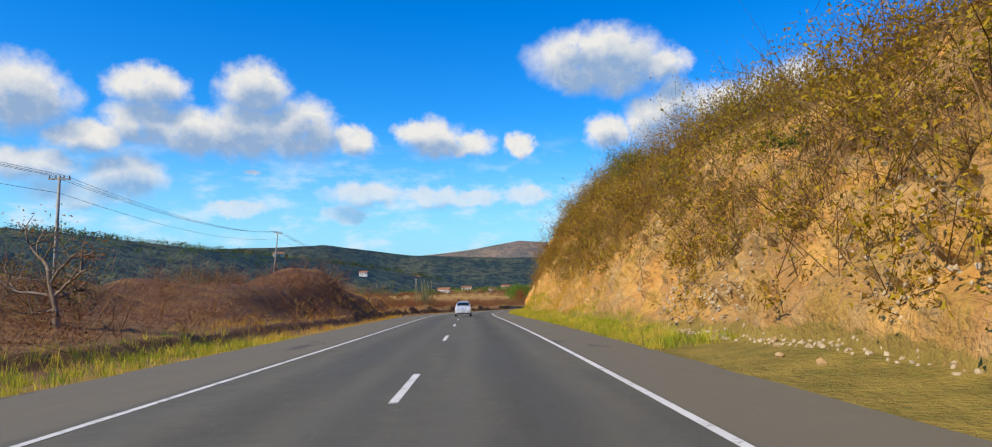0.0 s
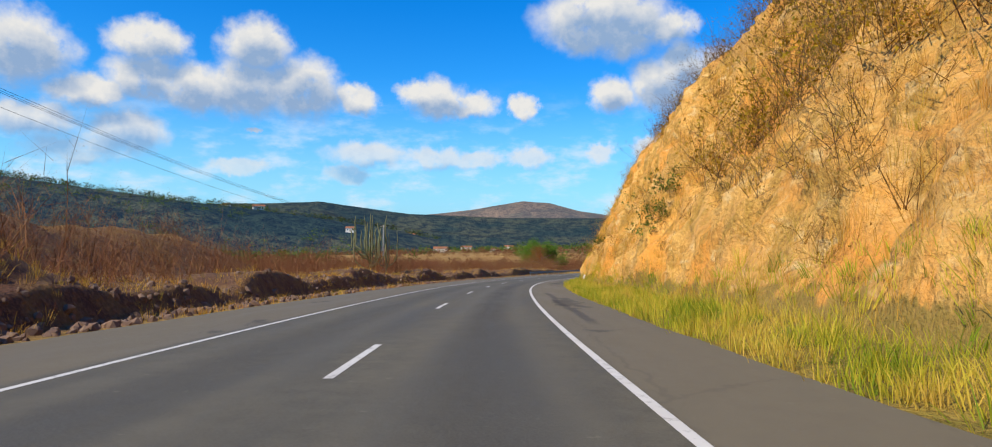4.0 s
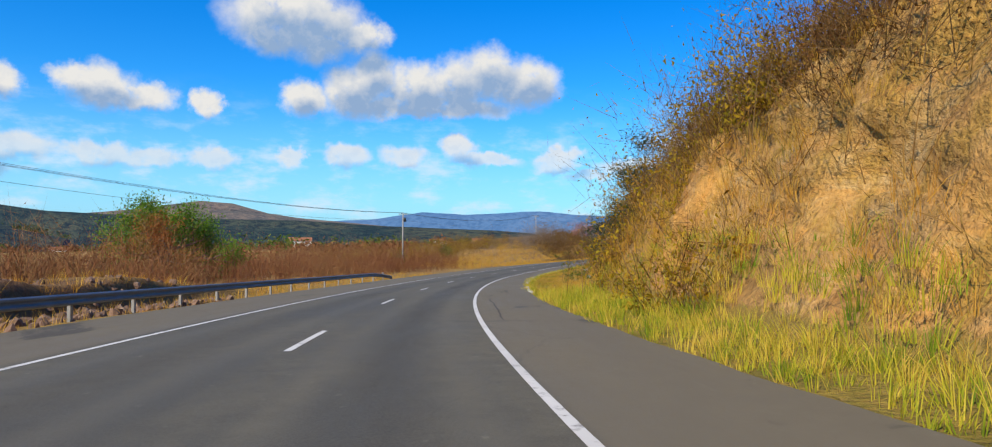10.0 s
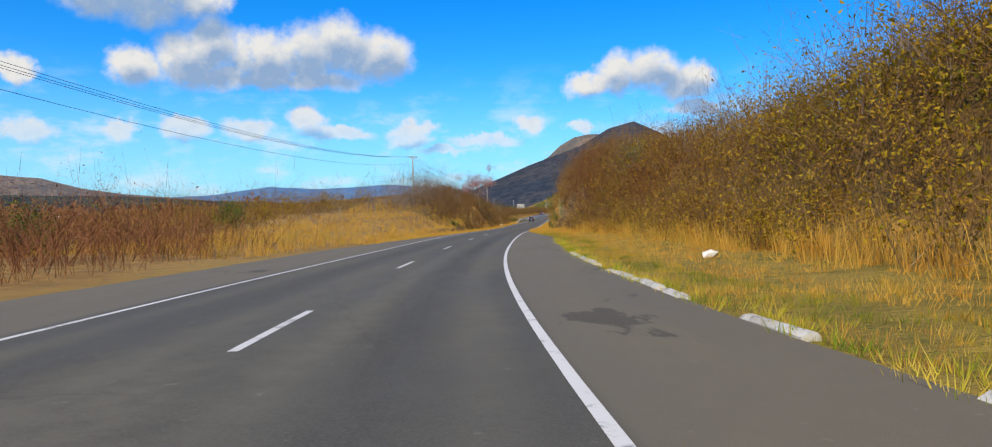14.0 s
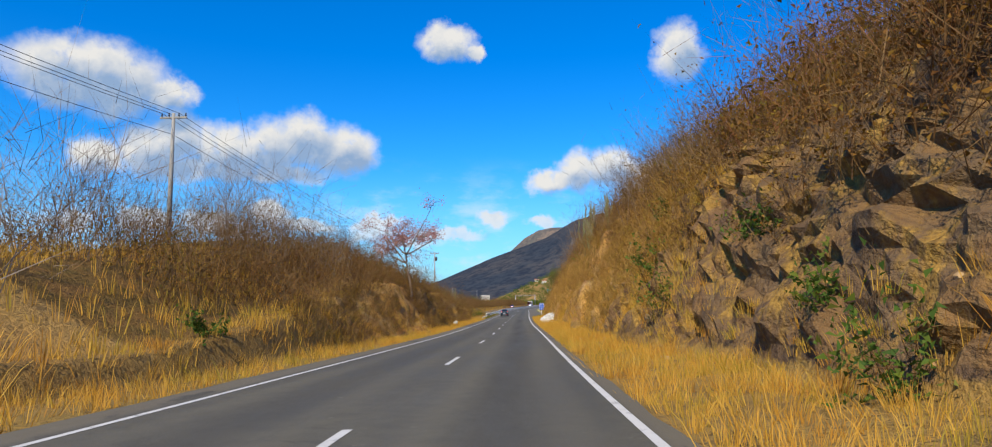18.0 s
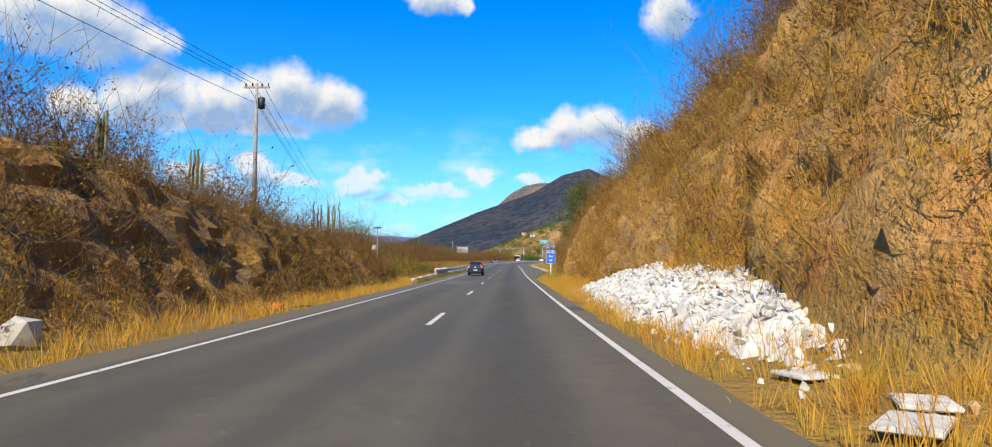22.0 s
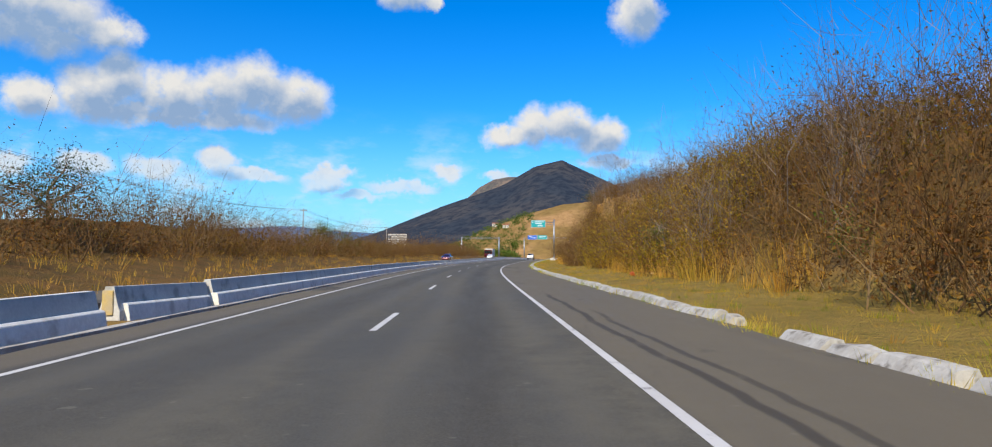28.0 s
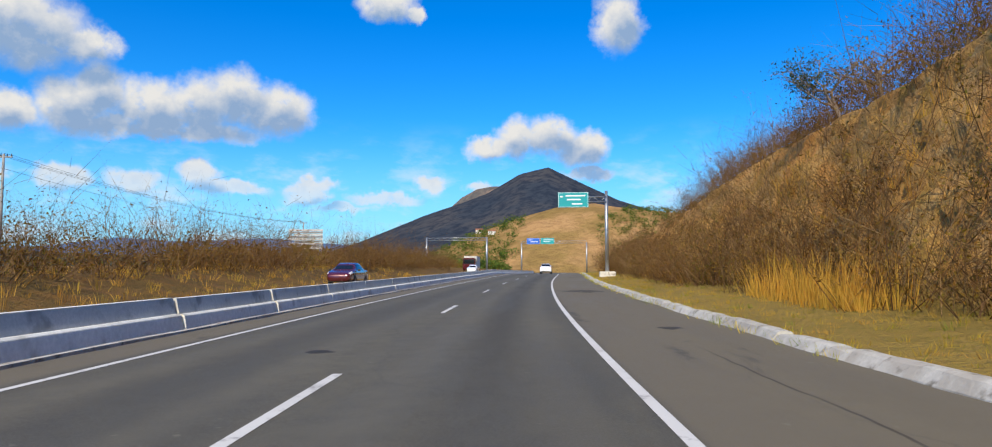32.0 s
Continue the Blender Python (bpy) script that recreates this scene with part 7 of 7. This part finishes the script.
def house(at, turn, w, d, h, label, group):
    ob = thing("house", label, "house", at, turn, group)
    part("wall", box("wall", (w, d, h + 1.0), (0, 0, h / 2 - 0.5), M_HOUSEWALL, 0.03), ob)
    bm = bmesh.new()
    v = [bm.verts.new(p) for p in ((-w / 2 - 0.4, -d / 2 - 0.4, h), (w / 2 + 0.4, -d / 2 - 0.4, h), (w / 2 + 0.4, d / 2 + 0.4, h), (-w / 2 - 0.4, d / 2 + 0.4, h), (-w / 2 - 0.4, 0, h + d * 0.28), (w / 2 + 0.4, 0, h + d * 0.28))]
    for f in ((0, 1, 5, 4), (2, 3, 4, 5), (0, 4, 3), (1, 2, 5), (0, 3, 2, 1)):
        bm.faces.new([v[i] for i in f])
    part("roof", solid(bm, "roof", M_TILEROOF), ob, "clay tile roof")
    for x in (-w * 0.28, w * 0.28):
        part("window", box("window", (1.0, 0.06, 1.0), (x, -d / 2 - 0.01, h * 0.55), M_GLASS, 0.01), ob)
    part("door", box("door", (0.9, 0.06, 2.05), (0, -d / 2 - 0.01, 1.02), M_BARK, 0.01), ob)
    return ob


proto = [house((0, 0, -80), 0, 8, 6, 3.0, "small whitewashed house with a clay roof in the valley", "valley houses"), house((20, 0, -80), 0, 12, 7, 3.4, "small whitewashed house with a clay roof in the valley", "valley houses")]
placed = 0
while placed < 46:
    az = g.choice([g.uniform(-6, 24), g.uniform(-22, 0), g.uniform(-30, -12)])
    p = bearing_spot(E0, az, g.uniform(560, 1100))
    if not clear_of_road(p, 120, 120):
        continue
    m = Matrix.Translation(p + Vector((0, 0, 0.6))) @ Matrix.Rotation(radians(az) + g.normal() * 0.4, 4, "Z")
    copy_thing(proto[placed % 2], m)
    placed += 1
for az, dist in ((-38.5, 330), (-41.5, 380), (-44.0, 460), (-43.0, 490), (-40, 350)):
    p = bearing_spot(E1, az, dist)
    copy_thing(proto[int(dist) % 2], Matrix.Translation(p + Vector((0, 0, 0.4))) @ Matrix.Rotation(radians(az), 4, "Z") @ Matrix.Scale(0.6, 4))
for k, (az, dist) in enumerate(((-9.6, 420),)):
    p = bearing_spot((11, 184), az, dist)
    copy_thing(proto[1], Matrix.Translation(p + Vector((0, 0, 1.6))) @ Matrix.Rotation(radians(az), 4, "Z"))
for o in proto:
    for c in list(o.children_recursive) + [o]:
        bpy.data.objects.remove(c)


# ---- loose pieces
def chunk(seed, size, flat):
    """A broken lump with flat faces."""
    bm = bmesh.new()
    bmesh.ops.create_icosphere(bm, subdivisions=1, radius=1.0)
    g = random.Random(seed)
    for v in bm.verts:
        v.co *= g.uniform(0.65, 1.15)
        v.co.x *= size[0]
        v.co.y *= size[1]
        v.co.z *= size[2]
        if flat:
            v.co.z = max(-size[2] * 0.45, min(size[2] * 0.45, v.co.z))
    return bm


# heap of broken white plaster beside the road
heap = thing("rubble_heap", "heap of broken white plaster slabs dumped beside the road", "rubble")
g = np.random.default_rng(91)


def heap_h(s, u):
    a = np.clip(1 - ((s - 481) / 14.5) ** 2, 0, 1) ** 0.6
    b = np.clip(1 - ((u - 7.7) / 2.7) ** 2, 0, 1) ** 0.8
    return 1.35 * a * b * (1 + 0.25 * fbm(np.stack([s * 0.7, u * 0.7, s * 0], -1), 3, 92))


hs, hu = np.meshgrid(np.arange(465, 497, 0.3), np.arange(5.0, 10.3, 0.25), indexing="ij")
base = surface(np.clip(hs, -100, 900), np.minimum(hu, 6.6)).reshape(hs.shape + (3,))
hx, hy = road_xy(hs, hu)
hz = road_z(hs) + 0.02 + heap_h(hs, hu) - 0.10 + 0.07 * g.normal(size=hs.shape)
part("core", sheet("core", np.stack([hx, hy, hz], -1).reshape(-1, 3), grid_faces(*hs.shape), M_PLASTER), heap)
slabs = [solid(chunk(k, (g.uniform(0.22, 0.45), g.uniform(0.16, 0.34), g.uniform(0.08, 0.22)), k % 2), "slab", M_PLASTER) for k in range(9)]
small = [np.array([v.co for v in me.vertices]) for me in slabs]
tri = [np.array([list(p.vertices) for p in me.polygons]) for me in slabs]
ls, lu = np.clip(481 + g.normal(size=300) * 7.5, 466, 496), np.clip(7.2 + g.normal(size=300) * 1.2, 5.0, 9.4)
for k, (s, u, h) in enumerate(zip(ls.tolist(), lu.tolist(), heap_h(ls, lu).tolist())):
    p = part("slab", slabs[k % 9], heap)
    p.matrix_basis = Matrix.Translation(spot(s, u, h + 0.0)) @ Euler((g.normal() * 0.6, g.normal() * 0.6, g.uniform(0, 6))).to_matrix().to_4x4() @ Matrix.Scale(float(g.uniform(0.2, 0.6)), 4)
bits = []
ls, lu = 480.5 + g.normal(size=3600) * 8.5, 7.0 + g.normal(size=3600) * 1.4
ok = (ls > 463.5) & (ls < 497) & (lu > 4.7) & (lu < 9.6)
ls, lu = ls[ok], lu[ok]
for k, (s, u, h) in enumerate(zip(ls.tolist(), lu.tolist(), heap_h(ls, lu).tolist())):
    R = np.array(Euler((g.normal(), g.normal(), g.uniform(0, 6))).to_matrix()) * g.uniform(0.10, 0.38)
    bits.append((small[k % 9] @ R.T + np.array(spot(s, u, h)), tri[k % 9]))
v, f = joined(bits)
tagged(part("loose_rubble", sheet("loose_rubble", v, f, M_PLASTER), heap), kind="stuff")
for k, (s, u, r) in enumerate(((463.6, 5.0, 0.2), (464.5, 5.6, 0.5), (466.2, 5.2, 1.1), (462.4, 5.9, 0.8))):
    ob = thing("plaster_sheet", "flat white plaster sheet lying in the grass", "rubble", spot(s, u, 0.1), r, "plaster sheets")
    part("sheet", box("sheet", (0.8 - 0.1 * k, 0.5, 0.05), (0, 0, 0), M_PLASTER, 0.012), ob)

# kerbs on the right: broken before the cut, whole after it
kerb_a = tagged(new("kerb"), "weathered whitewashed concrete kerb, partly broken", "kerb", kind="structure")


def kerb_piece(s0, s1, high, seed, thin=1.0):
    """A weathered length of kerb with a sloping face and broken ends, in the road's curve."""
    q = np.random.default_rng(seed)
    m = max(3, int((s1 - s0) / 0.6) + 1)
    ss = np.linspace(s0, s1, m)
    end = np.minimum(1, np.minimum(ss - s0, s1 - ss) / 0.12 + q.uniform(0.6, 1.0))
    prof = [(-0.06, -0.10), (-0.03, 0.02), (0.09, 0.85), (0.15, 1.0), (0.34, 0.96), (0.40, 0.1), (0.40, -0.1)]
    rows = []
    for du, h in prof:
        w = q.normal(size=m) * 0.008
        x, y = road_xy(ss, table(EDGE_R, ss) + du * thin + w + 0.05 * np.sin(ss * 0.7))
        rows.append(np.stack([x, y, road_z(ss) + (h * high * end * (1 + q.normal(size=m) * 0.05) if h > 0 else h)], -1))
    v = np.stack(rows, 1)
    f = grid_faces(m, len(prof))[:, ::-1]
    k = len(prof)
    caps = [list(range(k)), list(range((m - 1) * k, m * k))[::-1]]
    tri = [[c[0], c[t], c[t + 1]] for c in caps for t in range(1, k - 1)]
    f = np.concatenate([f[:, [0, 1, 2]], f[:, [0, 2, 3]], np.array(tri)])
    return sheet("kerb_stone", v.reshape(-1, 3), f, M_KERB)


s = 240.0
while s < 324:
    run = float(g.uniform(0.5, 2.2))
    if g.uniform() < (0.5 if s < 268 else 0.76):
        part("kerb_stone", kerb_piece(s, s + run, float(g.uniform(0.04, 0.085)), int(s * 10), 0.55), kerb_a)
    s += run + float(g.uniform(0.02, 0.5))
s = 564.0
while s < 795:
    run = float(g.uniform(0.6, 1.8) if s < 606 else g.uniform(1.5, 4.5))
    if g.uniform() < (0.75 if s < 606 else 0.96):
        part("kerb_stone", kerb_piece(s, s + run, float(g.uniform(0.14, 0.20) if s < 606 else g.uniform(0.16, 0.185)), int(s * 10)), kerb_a)
    s += run + float(g.uniform(0.02, 0.4) if s < 606 else g.uniform(0.01, 0.04))

# fallen stones at the foot of the cuts
lumps = [solid(chunk(40 + k, (0.30, 0.24, 0.2), 0), "stone", M_STONE) for k in range(6)]
for k in range(80):
    s = g.choice([g.uniform(2, 60), g.uniform(60, 230), g.uniform(375, 540), g.uniform(600, 740)], p=[0.5, 0.12, 0.28, 0.1])
    u = float(table(FOOT_R, s)) + g.normal() * 0.6 - 0.1
    ob = tagged(new("stone", lumps[k % 6]), "loose ochre stone fallen at the foot of the bank", "stone", "fallen stones")
    ob.matrix_basis = Matrix.Translation(on_ground(s, u, 0.02)) @ Euler((g.uniform(0, 6), g.uniform(0, 6), g.uniform(0, 6))).to_matrix().to_4x4() @ Matrix.Scale(float(g.uniform(0.2, 0.7)), 4)
vs = np.array([v.co for v in lumps[0].vertices])
fs = np.array([list(p.vertices) for p in lumps[0].polygons])
bits = []
ls = np.concatenate([g.uniform(-5, 30, 1250), g.uniform(30, 62, 60)])
for p in surface(ls, table(FOOT_R, ls) + abs(g.normal(size=len(ls))) * np.interp(ls, [0, 40], [1.7, 0.7]) - 0.3):
    R = np.array(Euler((g.uniform(0, 6), g.uniform(0, 6), g.uniform(0, 6))).to_matrix()) * g.uniform(0.08, 0.32)
    bits.append((vs @ R.T + p, fs))
v, f = joined(bits)
tagged(new("scree", sheet("scree", v, f, material("pale_scree", two_tone((0.36, 0.26, 0.15), (0.48, 0.38, 0.25), 1.3, 0.92, 10, 0.5, 0.03)))), "pale broken stone at the foot of the cut", "scree", kind="stuff")
# burnt clods and litter on the left berm
bits = []
ls = g.uniform(95, 240, 1600)
for p in surface(ls, -table(EDGE_L, ls) - 0.8 - abs(g.normal(size=1600)) * 1.6):
    R = np.array(Euler((g.uniform(0, 6), g.uniform(0, 6), g.uniform(0, 6))).to_matrix()) * g.uniform(0.25, 1.0)
    bits.append((vs @ R.T + p, fs))
v, f = joined(bits)
M_CLOD = material("burnt_clod", two_tone((0.12, 0.07, 0.048), (0.21, 0.125, 0.08), 1.5, 0.95, 12, 0.5, 0.03, (0.25, 0.18, 0.12)))
tagged(new("clods", sheet("clods", v, f, M_CLOD)), "dark burnt clods along the ditch bank", "clods", kind="stuff")

# odd bits of litter
for nm, s, u, size, mat, lab in (("orange_debris", 481, -5.6, (0.45, 0.3, 0.35), M_ORANGE, "crumpled orange plastic in the grass"), ("tyre_scrap", 482.2, -5.2, (0.7, 0.3, 0.12), M_RUBBER, "scrap of black tyre in the grass"), ("orange_debris", 634, 11.5, (0.5, 0.4, 0.4), M_ORANGE, "faded orange object in the dry grass"), ("white_rag", 316, 11.0, (0.9, 0.5, 0.4), M_WHITEWASH, "pale rag lying on the shelf"), ("white_rag", 284, 12.5, (0.9, 0.6, 0.3), M_WHITEWASH, "pale stone lying in the grass"), ("white_rag", 700, 12.5, (1.4, 0.3, 0.2), M_WHITEWASH, "pale log lying in the grass"), ("grey_stone", 470, -6.6, (0.8, 0.7, 0.9), M_CONCRETE, "pale boulder at the foot of the bank"), ("white_rag", 150, 8.2, (0.35, 0.3, 0.6), M_WHITEWASH, "pale rag caught in the grass")):
    ob = tagged(new(nm, solid(chunk(len(nm) + int(s), tuple(x / 2 for x in size), 0), nm, mat)), lab, "debris")
    ob.matrix_basis = Matrix.Translation(on_ground(s, u, size[2] * 0.3))
